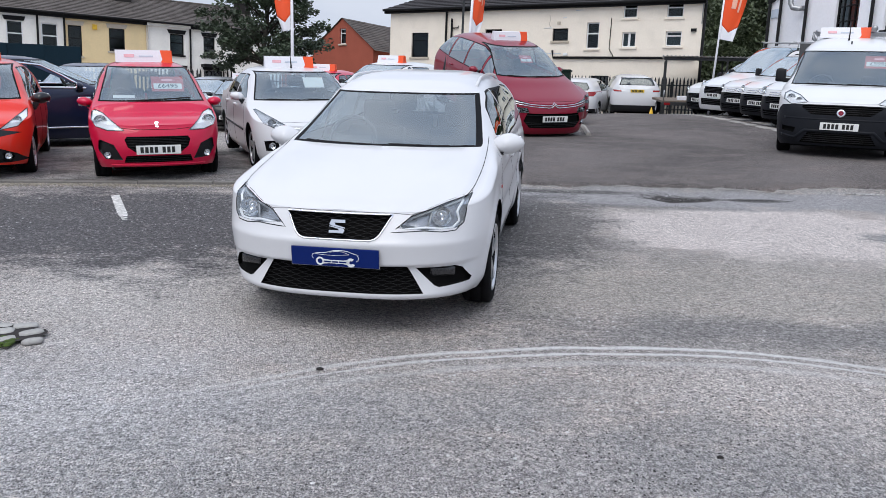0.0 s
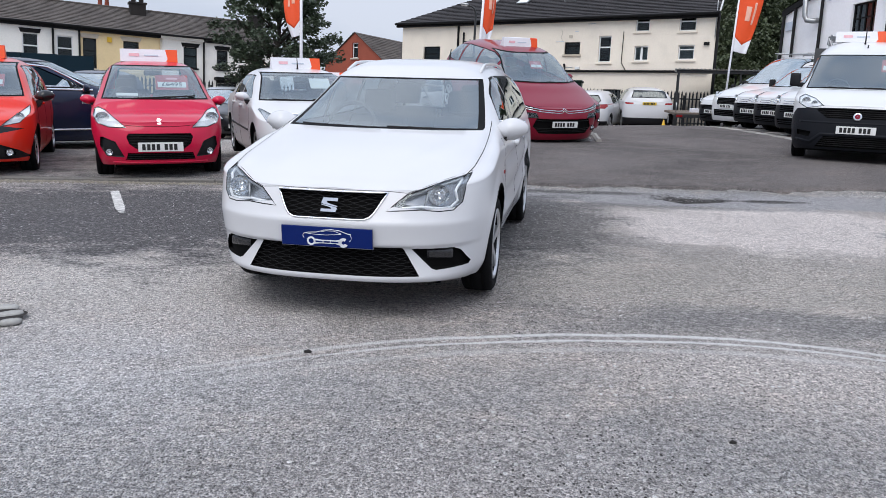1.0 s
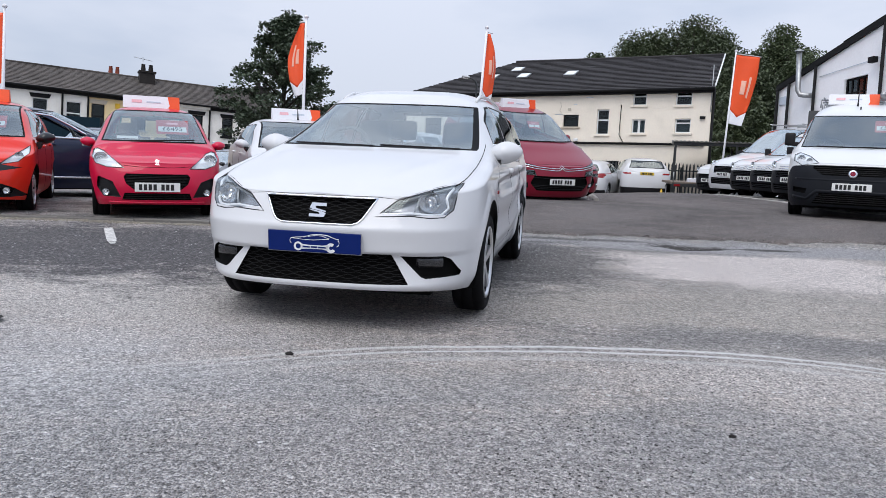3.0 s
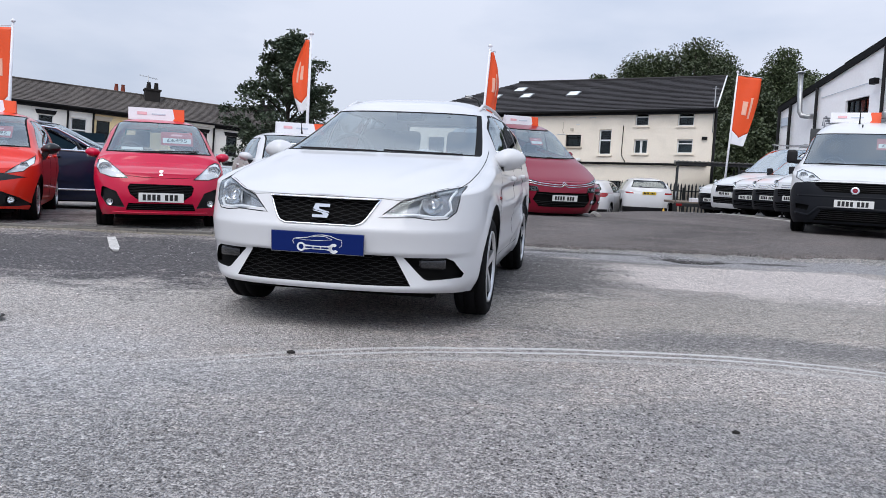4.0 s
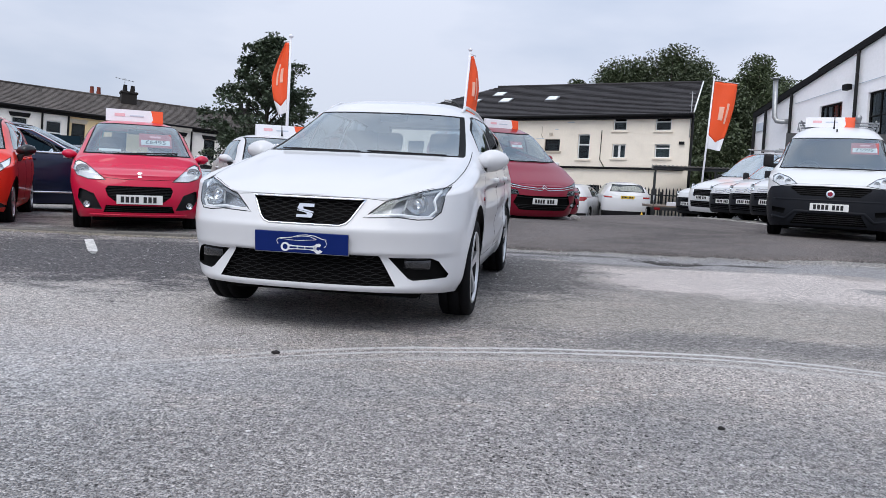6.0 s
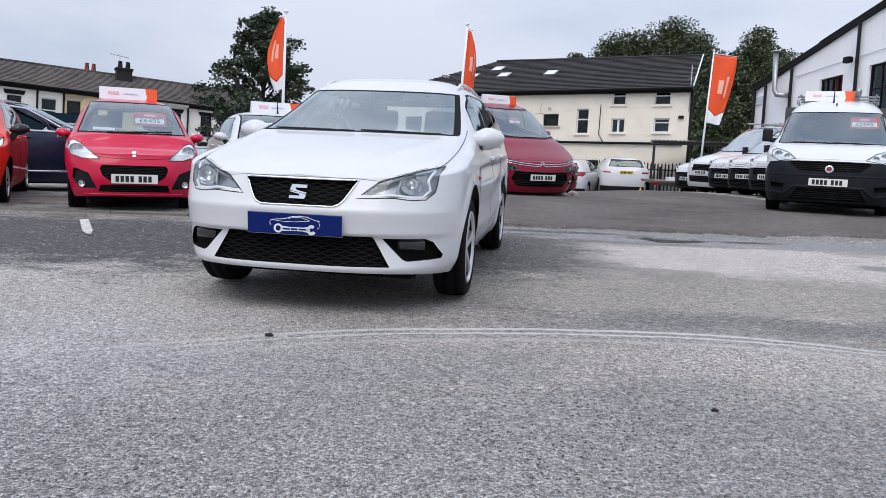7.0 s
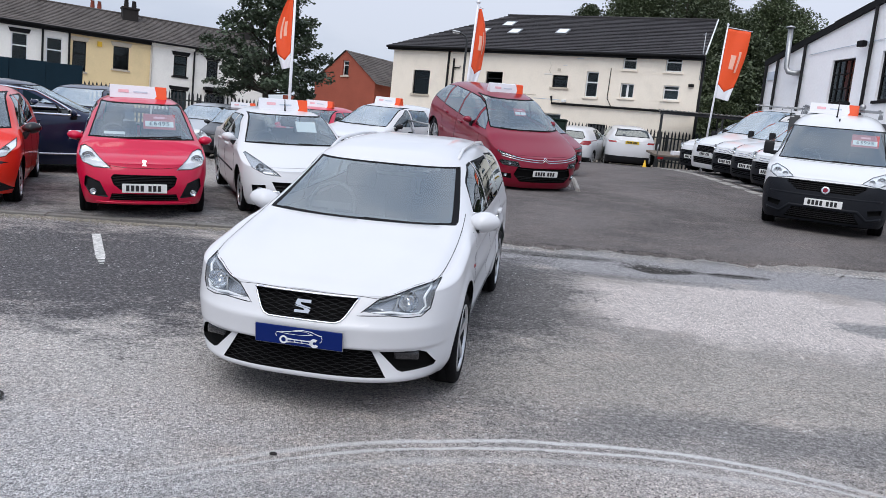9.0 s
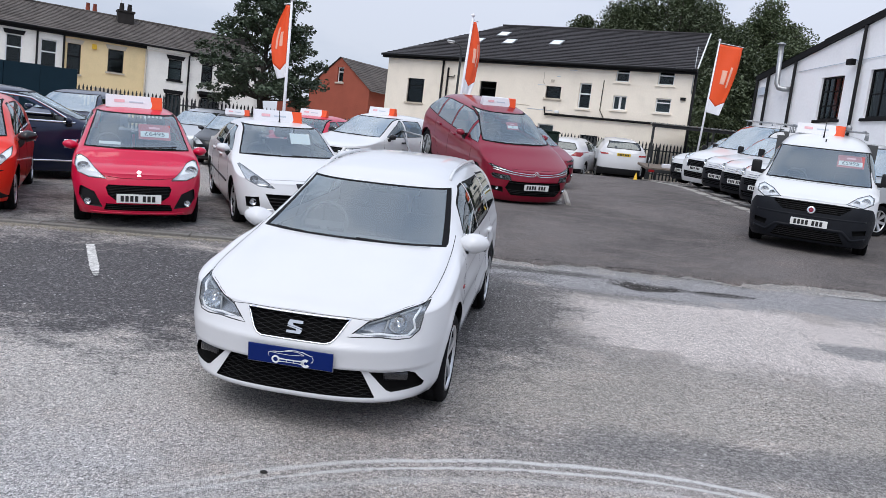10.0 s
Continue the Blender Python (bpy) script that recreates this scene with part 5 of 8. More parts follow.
def parked(name, label, S, x, y, rz, dz=0.0, pitch=0.0, sign=True, group="cars for sale", category="car", sign_s=None, sign_x=0.0):
    m = spot(x, y, rz, dz, pitch)
    car, surface = build_car(name, S, m, label, category, group)
    if sign:
        s = sign_s or S["header"] + 0.45
        p = surface.above(sign_x, s)
        roof_sign(m @ pose(sign_x, s, p.z - 0.012))
    return car, surface, m


RED_107 = shape(3.43, 1.58, 1.455, mirror=(0.70, 1.10, 0.935), mirror_size=0.78, sc=0.62, zc=0.95, sh=1.40, zn=0.70, zt=0.9, belt=0.92, paint=RED, axle=0.70, wheelbase=2.34, R=0.285, roof_end=3.05, plate_z=0.415,
                grilles=[([(-0.27, 0.385), (0.27, 0.385), (0.355, 0.450), (0.385, 0.535), (0.355, 0.575), (-0.355, 0.575), (-0.385, 0.535), (-0.355, 0.450)], [0.40 + 0.019 * i for i in range(10)], 0.005, 0, SLAT),
                         ([(-0.405, 0.255), (0.405, 0.255), (0.375, 0.340), (-0.375, 0.340)], [0.27, 0.295, 0.32], 0.006, 0, SLAT)],
                lamps=[([(0.375, 0.640), (0.57, 0.642), (0.70, 0.685), (0.748, 0.765), (0.735, 0.850), (0.690, 0.868), (0.615, 0.835), (0.47, 0.725)], [(0.640, 0.745, 0.078)])],
                fogs=[([(0.415, 0.285), (0.615, 0.295), (0.690, 0.410), (0.680, 0.520), (0.655, 0.530), (0.510, 0.475)], [(0.590, 0.345, 0.038)])], fog_recess=PLASTIC, wipers=((-0.30, 0.48),), wiper_r=0.010, wiper_rise=0.035,
                side_windows=[[(1.05, 0.965), (1.95, 0.975), (1.95, 1.325), (1.62, 1.315)], [(2.02, 0.98), (2.75, 1.02), (2.6, 1.31), (2.02, 1.325)]],
                seams=[("side", [(0.92, 0.90), (0.88, 0.55), (0.98, 0.26)]), ("side", [(1.98, 0.93), (1.95, 0.28)]), ("front", [(-0.40, 0.672), (-0.2, 0.655), (0.2, 0.655), (0.40, 0.672)])])
red_car, red_surface, red_m = parked("hatchback_car", "small red hatchback with a roof sign on gritty paving", RED_107, -3.785, 9.25, 26, sign_x=-0.025)
price_card(red_m, red_surface, 0.22, 1.16, "£6495", 1.2)
paper(red_m, red_surface, -0.34, 1.015, 0.26, 0.05)
p, tip = on_front(red_surface, 0.0, 0.715, 0.004)
part("badge", prism(bmesh.new(), [(-0.024, -0.045), (0.024, -0.045), (0.012, 0.0), (0.030, 0.030), (-0.010, 0.045), (-0.030, 0.015), (-0.014, -0.005)], 0.010), CHROME, red_car, "plain chrome badge", False, pose(p.x, p.y - 0.008, p.z, tip * 0.6))
part("hood_line", front_line(red_surface, [(-0.55, 0.225), (0.55, 0.225)], 0.012), RED, red_car)
AYGO = shape(3.455, 1.615, 1.46, mirror=(0.74, 1.05, 0.955), mirror_size=0.98, sc=0.66, zc=0.95, sh=1.42, zn=0.68, zt=0.9, belt=0.93, paint=ORANGE_RED, axle=0.72, wheelbase=2.34, R=0.285, roof_end=3.1, plate_z=0.40, mirror_mat=BLACK,
             lamps=[([(0.45, 0.62), (0.66, 0.66), (0.755, 0.76), (0.745, 0.86), (0.60, 0.74)], [(0.66, 0.73, 0.05)])],
             fogs=[([(0.48, 0.265), (0.58, 0.265), (0.60, 0.30), (0.56, 0.345), (0.48, 0.345)], [(0.535, 0.305, 0.040)])], fog_recess=PLASTIC,
             pieces=[("bumper_insert", [(-0.56, 0.225), (0.56, 0.225), (0.75, 0.235), (0.62, 0.335), (0.30, 0.47), (-0.30, 0.47), (-0.62, 0.335), (-0.75, 0.235)], "front", lambda c: c.y < 0.8, PLASTIC, 0.03),
                     ("nose_band", [(-0.70, 0.585), (-0.20, 0.50), (0.20, 0.50), (0.70, 0.585), (0.3, 0.66), (-0.3, 0.66)], "front", lambda c: c.y < 0.8, BLACK, 0)])
_, aygo_surface, aygo_m = parked("hatchback_car", "small orange-red hatchback with a roof sign on gritty paving", AYGO, -6.06, 8.78, 26)
price_card(aygo_m, aygo_surface, 0.26, 1.15, "£6595")
P207 = shape(4.04, 1.75, 1.40, sc=0.98, zc=0.93, sh=1.72, zn=0.66, zt=0.95, belt=0.93, paint=WHITE, axle=0.82, wheelbase=2.54, R=0.305, roof_end=3.0, rear_rake=0.6, wheels="five", plate_z=0.0,
             grilles=[([(-0.36, 0.25), (0.36, 0.25), (0.46, 0.40), (0.52, 0.525), (-0.52, 0.525), (-0.46, 0.40)], [0.29, 0.335, 0.38, 0.425, 0.47], 0.008, 0, PLASTIC)],
             lamps=[([(0.40, 0.600), (0.60, 0.615), (0.76, 0.69), (0.80, 0.835), (0.765, 0.845), (0.62, 0.755), (0.50, 0.68)], [(0.655, 0.695, 0.055)])], lamp_body=LAMP_DARK,
             fogs=[([(0.58, 0.33), (0.74, 0.33), (0.76, 0.46), (0.60, 0.48)], [(0.67, 0.40, 0.045)])], handle_mat=WHITE)
coupe_car, coupe_surface, coupe_m = parked("coupe_car", "white coupe car with a roof sign on top", P207, -1.89, 10.15, 26)
p, tip = on_front(coupe_surface, 0.0, 0.625, 0.004)
part("badge_panel", prism(bmesh.new(), [(-0.115, 0.058), (-0.095, -0.020), (-0.050, -0.062), (0.050, -0.062), (0.095, -0.020), (0.115, 0.058)], 0.012), BLACK, coupe_car, "black badge panel", False, pose(p.x, p.y - 0.004, p.z, tip * 0.6))
part("panel_gap", seam(coupe_surface, "front", [(-0.55, 0.70), (-0.2, 0.705), (0.2, 0.705), (0.55, 0.70)]), SEAM, coupe_car)
badge(coupe_car, coupe_surface, 0.0, 0.640, 0.042)
paper(coupe_m, coupe_surface, 0.22, 1.18, 0.3, 0.22)
aerial(coupe_car, coupe_surface, 0.0, 2.0, 0.2, 10)
for g in (1, -1):
    part("rubbing_strip", side_line(coupe_surface, [(1.3, 0.52), (2.4, 0.53), (3.1, 0.54)], 0.016, g, 0.0), PLASTIC, coupe_car)
C4 = shape(4.32, 1.80, 1.61, sc=0.86, zc=1.08, sh=1.75, zn=0.76, zt=1.0, belt=1.02, paint=DEEP_RED, axle=0.88, wheelbase=2.785, R=0.325, roof_end=3.55, rear_rake=0.72, wheels="multi", plate_z=0.50, tyre=0.21,
           grilles=[([(-0.48, 0.325), (0.48, 0.325), (0.60, 0.45), (0.54, 0.595), (-0.54, 0.595), (-0.60, 0.45)], [0.36, 0.39, 0.42, 0.56], 0.007, 0, SLAT)], side_glass=SKY_GLASS,
           lamps=[([(0.50, 0.60), (0.78, 0.59), (0.83, 0.64), (0.80, 0.68), (0.54, 0.685)], [(0.68, 0.635, 0.026)]), ([(0.46, 0.735), (0.80, 0.765), (0.86, 0.81), (0.84, 0.825), (0.50, 0.765)], [])],
           lamp_body=PLASTIC, fogs=[([(0.62, 0.36), (0.80, 0.36), (0.80, 0.44), (0.64, 0.46)], [(0.72, 0.41, 0.03)])], mirror=(0.83, 1.72, 1.08),
           side_windows=[[(1.12, 1.04), (1.55, 1.045), (1.58, 1.36), (1.52, 1.33)], [(1.64, 1.045), (2.42, 1.06), (2.42, 1.49), (1.98, 1.48), (1.66, 1.40)], [(2.49, 1.06), (3.26, 1.08), (3.2, 1.475), (2.49, 1.49)], [(3.33, 1.09), (3.98, 1.13), (3.72, 1.40), (3.29, 1.465)]],
           handles=[(2.22, 0.93), (3.05, 0.95)], seams=[("side", [(1.28, 1.0), (1.22, 0.6), (1.35, 0.28)]), ("side", [(2.45, 1.02), (2.42, 0.30)]), ("side", [(3.30, 1.04), (3.22, 0.75), (3.0, 0.45)]), ("side", [(1.4, 0.33), (3.0, 0.33)]), ("front", [(-0.5, 0.79), (0.5, 0.79)])])
carrier, carrier_surface, carrier_m = parked("people_carrier", "deep red people carrier tilted nose-down on a display ramp", C4, 1.53, 14.35, 25.0, -0.135, 9.3)
for k, z in enumerate((0.705, 0.74)):
    part("chrome_strip", front_line(carrier_surface, [(-0.80, z + 0.045), (-0.45, z + 0.005), (-0.12, z - 0.012), (-0.055, z - 0.008), (0.0, z + 0.036), (0.055, z - 0.008), (0.12, z - 0.012), (0.45, z + 0.005), (0.80, z + 0.045)], 0.0085), CHROME, carrier)
price_card(carrier_m, carrier_surface, 0.02, 1.34, "£", 0.75)
DOBLO = shape(4.39, 1.83, 1.86, sc=0.62, zc=1.08, sh=1.42, zn=0.84, zt=1.1, belt=1.10, paint=VAN_WHITE, axle=0.92, wheelbase=2.755, R=0.32, roof_end=4.2, rear_rake=0.12, plate_z=0.50, clear=0.19, bench=False, mirror_mat=PLASTIC, tall_mirror=True,
              screen=[(-0.76, 1.105), (0.76, 1.105), (0.66, 1.60), (-0.66, 1.60)],
              pieces=[("bumper", [(-0.1, 0.1), (0.66, 0.1), (0.66, 0.42), (0.52, 0.62), (0.34, 0.785), (-0.1, 0.835)], "side", lambda c: c.y < 0.9, GREY_PLASTIC, 0)],
              lamps=[([(0.46, 0.84), (0.70, 0.80), (0.83, 0.87), (0.83, 0.96), (0.76, 1.00), (0.60, 0.945)], [(0.72, 0.895, 0.062), (0.60, 0.870, 0.042)])],
              grilles=[([(-0.40, 0.665), (0.40, 0.665), (0.55, 0.775), (0.52, 0.800), (-0.52, 0.800), (-0.55, 0.775)], [0.69, 0.72, 0.75, 0.78], 0.007, 0, SLAT),
                       ([(-0.52, 0.235), (0.52, 0.235), (0.42, 0.400), (-0.42, 0.400)], [0.26, 0.29, 0.32, 0.35, 0.38], 0.007, 0, SLAT)],
              fogs=[([(0.62, 0.375), (0.79, 0.40), (0.80, 0.475), (0.60, 0.455)], [])],
              side_windows=[[(1.02, 1.15), (1.9, 1.15), (1.9, 1.60), (1.5, 1.60)]], rear_window=None, seams=[("side", [(0.98, 1.05), (0.95, 0.6), (1.05, 0.3)]), ("side", [(1.98, 1.6), (1.95, 0.3)]), ("front", [(-0.5, 0.80), (0.5, 0.80)]), ("front", [(-0.72, 1.075), (0.72, 1.075)])])
DOBLO["top"] = [(0.0, 0.84), (0.10, 0.852), (0.22, 0.93), (0.45, 1.03), (0.59, 1.07), (0.64, 1.08), (1.26, 1.60), (1.45, 1.73), (1.75, 1.82), (2.2, 1.86), (3.9, 1.86), (4.2, 1.80), (4.3, 1.12), (4.39, 1.10)]
van, van_surface, van_m = parked("panel_van", "white panel van with black plastic bumper and roof sign", DOBLO, 5.55, 11.74, -25, category="van", sign_x=-0.12, sign_s=1.95)
price_card(van_m, van_surface, 0.42, 1.44, "£5995", 1.15)
badge(van, van_surface, 0.0, 0.695, 0.062)
badge(van, van_surface, 0.0, 0.697, 0.045, DEEP_RED)
rack(van, van_surface, 1.86, 2.2, 3.9, 4, 0.62)
part("ladder_tube", tube(bmesh.new(), [(0.30, 1.75, 1.985), (0.30, 4.1, 1.985)], 0.05, 10), STEEL, van)
part("bumper_ridge", front_line(van_surface, [(-0.80, 0.33), (-0.60, 0.30), (-0.47, 0.425), (0.47, 0.425), (0.60, 0.30), (0.80, 0.33)], 0.034, -0.020), GREY_PLASTIC, van)
part("bumper_fold", front_line(van_surface, [(-0.78, 0.60), (-0.52, 0.600), (0.52, 0.600), (0.78, 0.60)], 0.030, -0.022), GREY_PLASTIC, van)
aerial(van, van_surface, -0.05, 1.62, 0.3, 5)


# ---- buildings ----
def wall_mesh(length, z0, top, thick, openings, slices=()):
    """A wall along x, thick along y, with rectangular holes; top may be a number or a function of x."""
    rise = top if callable(top) else (lambda u: top)
    us = sorted({0.0, length, *slices, *[o[0] for o in openings], *[o[2] for o in openings]})
    us = [u for u in us if 0 <= u <= length]
    bm = bmesh.new()
    for a, b in zip(us, us[1:]):
        mid = (a + b) / 2
        holes = sorted([(o[1], o[3]) for o in openings if o[0] < mid < o[2]])
        lo, runs = z0, []
        for h0, h1 in holes:
            runs.append((lo, lo, h0, h0))
            lo = h1
        runs.append((lo, lo, rise(a), rise(b)))
        for z00, z01, z10, z11 in runs:
            if min(z10, z11) - z00 < 0.001:
                continue
            v = [bm.verts.new(p) for p in ((a, 0, z00), (b, 0, z01), (b, 0, z11), (a, 0, z10), (a, thick, z00), (b, thick, z01), (b, thick, z11), (a, thick, z10))]
            for q in ((0, 1, 2, 3), (7, 6, 5, 4), (0, 4, 5, 1), (3, 2, 6, 7), (0, 3, 7, 4), (1, 5, 6, 2)):
                bm.faces.new([v[i] for i in q])
    bmesh.ops.remove_doubles(bm, verts=bm.verts, dist=0.0005)
    # drop the inner faces between neighbouring runs
    twice = {}
    for f in bm.faces:
        twice.setdefault(frozenset(f.verts), []).append(f)
    bmesh.ops.delete(bm, geom=[f for fs in twice.values() if len(fs) > 1 for f in fs], context="FACES")
    return bm


def window_in(house, u0, z0, u1, z1, frame_mat, style="transom", back=ROOM_SHADE, sill=STONE, lintel=None, depth=0.10, bars=(0, 0), fr=0.05):
    """Frame, panes, sill and lintel in an opening of a wall along x."""
    bm = bmesh.new()
    y0, y1 = depth, depth + 0.06
    for lo, hi in (((u0, y0, z0), (u0 + fr, y1, z1)), ((u1 - fr, y0, z0), (u1, y1, z1)), ((u0 + fr, y0, z0), (u1 - fr, y1, z0 + fr)), ((u0 + fr, y0, z1 - fr), (u1 - fr, y1, z1))):
        box(bm, lo, hi)
    if style == "transom":
        zt = z1 - (z1 - z0) * 0.30
        box(bm, (u0 + fr, y0, zt - fr / 2), (u1 - fr, y1, zt + fr / 2))
    if style == "sash":
        zt = z1 - (z1 - z0) * 0.42
        box(bm, (u0 + fr, y0 - 0.01, zt - fr * 0.6), (u1 - fr, y1, zt + fr * 0.6))
    if style == "mullion":
        um = (u0 + u1) / 2
        box(bm, (um - fr, y0, z0 + fr), (um + fr, y1, z1 - fr))
    w = part("window", bm, frame_mat, house, "", False)
    for k in range(1, bars[0]):
        u = u0 + (u1 - u0) * k / bars[0]
        part("glazing_bar", boxed((u - 0.018, y0, z0 + fr), (u + 0.018, y1, z1 - fr)), frame_mat, w, "", False)
    for k in range(1, bars[1]):
        z = z0 + (z1 - z0) * k / bars[1]
        part("glazing_bar", boxed((u0 + fr, y0 + 0.003, z - 0.018), (u1 - fr, y1 - 0.003, z + 0.018)), frame_mat, w, "", False)
    part("pane", boxed((u0 + fr, y0 + 0.025, z0 + fr), (u1 - fr, y0 + 0.033, z1 - fr)), PANE, w, "", False)
    # backing board: blind colour, else the unlit room's shade as near-black colour
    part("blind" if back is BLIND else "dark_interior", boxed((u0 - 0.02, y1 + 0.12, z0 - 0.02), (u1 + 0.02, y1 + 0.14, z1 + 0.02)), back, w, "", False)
    if sill:
        part("sill", boxed((u0 - 0.08, -0.07, z0 - 0.09), (u1 + 0.08, depth, z0 - 0.002), None, 0.01), sill, w, "", False)
    if lintel:
        b = bmesh.new()
        prism(b, [(u0 - 0.06, z1 + 0.003), (u1 + 0.06, z1 + 0.003), (u1 + 0.14, z1 + 0.21), (u0 - 0.14, z1 + 0.21)], 0.10, pose(0, -0.035, 0))
        part("lintel", b, lintel, w, "", False)
    return w


def roof_slope(corners, courses, step=0.03, thick=0.06):
    """A tiled slope from eave-left, eave-right, ridge-right, ridge-left, in overlapping courses."""
    a, b, c, d = [Vector(p) for p in corners]
    n = (b - a).cross(d - a).normalized()
    if n.z < 0:
        n = -n
    bm = bmesh.new()
    rows = []
    for k in range(courses):
        f, g = k / courses, (k + 1) / courses
        for h, up in ((f, step), (g, 0.0)):
            p, q = a.lerp(d, h), b.lerp(c, h)
            cells = 24
            rows.append([bm.verts.new(p.lerp(q, i / cells) + n * (up + (0.5 * step * noise.noise((k * 1.7, i * 2.3, 5.0)) if up else 0.0))) for i in range(cells + 1)])
    for p, q in zip(rows, rows[1:]):
        for i in range(24):
            bm.faces.new((p[i], p[i + 1], q[i + 1], q[i]))
    return bm


def bar_between(bm, p, q, size):
    tube(bm, [p, q], size, 8)
    return bm


def cream_house():
    m = Matrix.Translation((-4.0, 40.0, 0)) @ pose(0, 0, 0, 0, 0, -25.6)
    h = thing("house", m, "long cream rendered house with a dark tiled roof", "house")
    z0, ze, zr = 0.8, 6.93, 9.2
    a, b = -0.8, 14.85
    opens = [(0.5, 4.55, 1.48, 5.76, "transom", BLACK_PAINT, ROOM_SHADE), (4.66, 4.8, 5.55, 5.86, "transom", BLACK_PAINT, ROOM_SHADE), (8.13, 5.28, 8.89, 5.84, "transom", BLACK_PAINT, ROOM_SHADE),
             (9.77, 4.92, 10.35, 6.08, "sash", UPVC, ROOM_SHADE), (11.4, 6.24, 12.02, 6.82, "transom", UPVC, ROOM_SHADE), (13.3, 6.22, 14.01, 6.80, "transom", UPVC, ROOM_SHADE),
             (11.42, 4.98, 12.04, 5.62, "mullion", UPVC, BLIND), (13.34, 5.01, 14.02, 5.63, "transom", UPVC, BLIND), (7.95, 2.1, 8.75, 4.05, "transom", UPVC, BLIND), (10.1, 2.7, 10.95, 3.72, "transom", BLACK_PAINT, ROOM_SHADE)]
    shifted = [(o[0] - a, o[1], o[2] - a, o[3]) for o in opens]
    part("wall", sink(wall_mesh(b - a, z0, ze, 0.3, shifted), Vector((a, 0, 0))), CREAM, h, "", False)
    rest = bmesh.new()
    box(rest, (a, 0.3, z0), (a + 0.3, 8.0, ze))
    gable = [(0.3, z0), (8.0, z0), (8.0, ze), (4.4, zr - 0.1), (0.3, ze)]
    prism(rest, gable, 0.3, Matrix(((-0.34, 1, 0, b - 0.2), (1, 0, 0, 0), (0, 0, 1, 0), (0, 0, 0, 1))))
    box(rest, (a + 0.3, 7.7, z0), (b - 3.0, 8.0, ze))
    part("wall", rest, CREAM, h, "", False)
    for o in opens:
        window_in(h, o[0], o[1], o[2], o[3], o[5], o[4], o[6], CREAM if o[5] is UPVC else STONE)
    e = 0.28
    part("roof", roof_slope([(a - e, -e, ze - 0.02), (b + 0.12, -e, ze - 0.02), (b - 0.35, 4.2, zr), (3.6, 4.2, zr + 0.12)], 24), TILE, h, "", False)
    part("roof", roof_slope([(a - e, 8.3, ze - 0.02), (a - e, -e, ze - 0.02), (3.6, 4.2, zr + 0.12), (3.55, 4.25, zr + 0.12)], 24), TILE, h, "", False)
    part("roof", roof_slope([(b - 2.6, 8.3, ze - 0.02), (a - e, 8.3, ze - 0.02), (3.6, 4.2, zr + 0.12), (b - 0.35, 4.2, zr)], 14), TILE, h, "", False)
    g = bmesh.new()
    bar_between(g, (a - e, -e - 0.04, ze - 0.06), (b + 0.12, -e - 0.04, ze - 0.06), 0.06)
    part("gutter", g, BLACK_PAINT, h)
    part("fascia", boxed((a - e, -0.2, ze - 0.2), (b + 0.1, -0.02, ze - 0.03)), BLACK_PAINT, h, "", False)
    part("ridge", tube(bmesh.new(), [(3.6, 4.2, zr + 0.14), (b - 0.35, 4.2, zr + 0.02)], 0.08, 8), TILE, h)
    pipe = bmesh.new()
    bar_between(pipe, (2.52, -0.06, z0), (2.52, -0.06, ze - 0.1), 0.055)
    part("downpipe", pipe, BLACK_PAINT, h)
    pipe = tube(bmesh.new(), [(2.83, -0.06, z0), (2.83, -0.06, 6.4)], 0.05)
    tube(pipe, [(2.83, -0.06, 5.95), (3.2, -0.06, 5.95), (3.2, -0.06, 6.05)], 0.03)
    part("waste_pipe", pipe, BLACK_PAINT, h)
    part("waste_pipe", tube(bmesh.new(), [(8.2, -0.08, 4.85), (8.25, -0.08, 4.52), (13.4, -0.08, 4.5), (b - 0.2, -0.08, 4.48)], 0.055), BLACK_PAINT, h)
    part("cable", tube(bmesh.new(), [(10.9, -0.03, 6.25), (10.88, -0.03, 4.9), (11.1, -0.03, 4.55)], 0.018), BLACK_PAINT, h)
    part("downpipe", tube(bmesh.new(), [(b + 0.06, -0.02, z0), (b + 0.06, -0.02, ze)], 0.06), BLACK_PAINT, h)
    part("alarm_box", boxed((14.4, -0.1, 5.6), (14.62, 0.0, 5.72)), BLACK_PAINT, h, "", False)
    mast = tube(bmesh.new(), [(b - 0.02, -0.1, 5.9), (b - 0.02, -0.1, 7.9)], 0.02)
    for z in (7.4, 7.8, 8.3):
        tube(mast, [(b - 0.14, -0.1, z - 0.5), (b + 0.10, -0.1, z - 0.5)], 0.012)
    part("aerial", mast, STEEL, h)
    part("verge", tube(bmesh.new(), [(b + 0.13, -e, ze + 0.04), (b - 0.34, 4.2, zr + 0.06)], 0.035), UPVC, h)
    for line in ([(7.95, 6.45), (8.0, 6.2), (7.93, 6.05), (8.02, 5.92)], [(8.6, 6.30), (8.78, 6.31)], [(9.2, 6.62), (9.55, 6.63)], [(7.7, 5.86), (8.1, 5.87)], [(7.3, 4.72), (8.6, 4.70)], [(5.2, 4.95), (5.9, 4.9), (7.4, 4.86)]):
        part("wall_crack", tube(bmesh.new(), [(u, -0.004, w) for u, w in line], 0.014, 5), SIGN_GREY if len(line) == 2 else STONE, h)
    part("flue_vent", boxed((8.35, -0.05, 6.02), (8.5, 0.0, 6.14)), STONE, h, "", False)
    part("wall_lamp", boxed((8.75, -0.14, 4.6), (8.95, 0.0, 4.72), None, 0.02), UPVC, h, "", False)
    slope = math.degrees(math.atan2(zr - ze, 4.48))
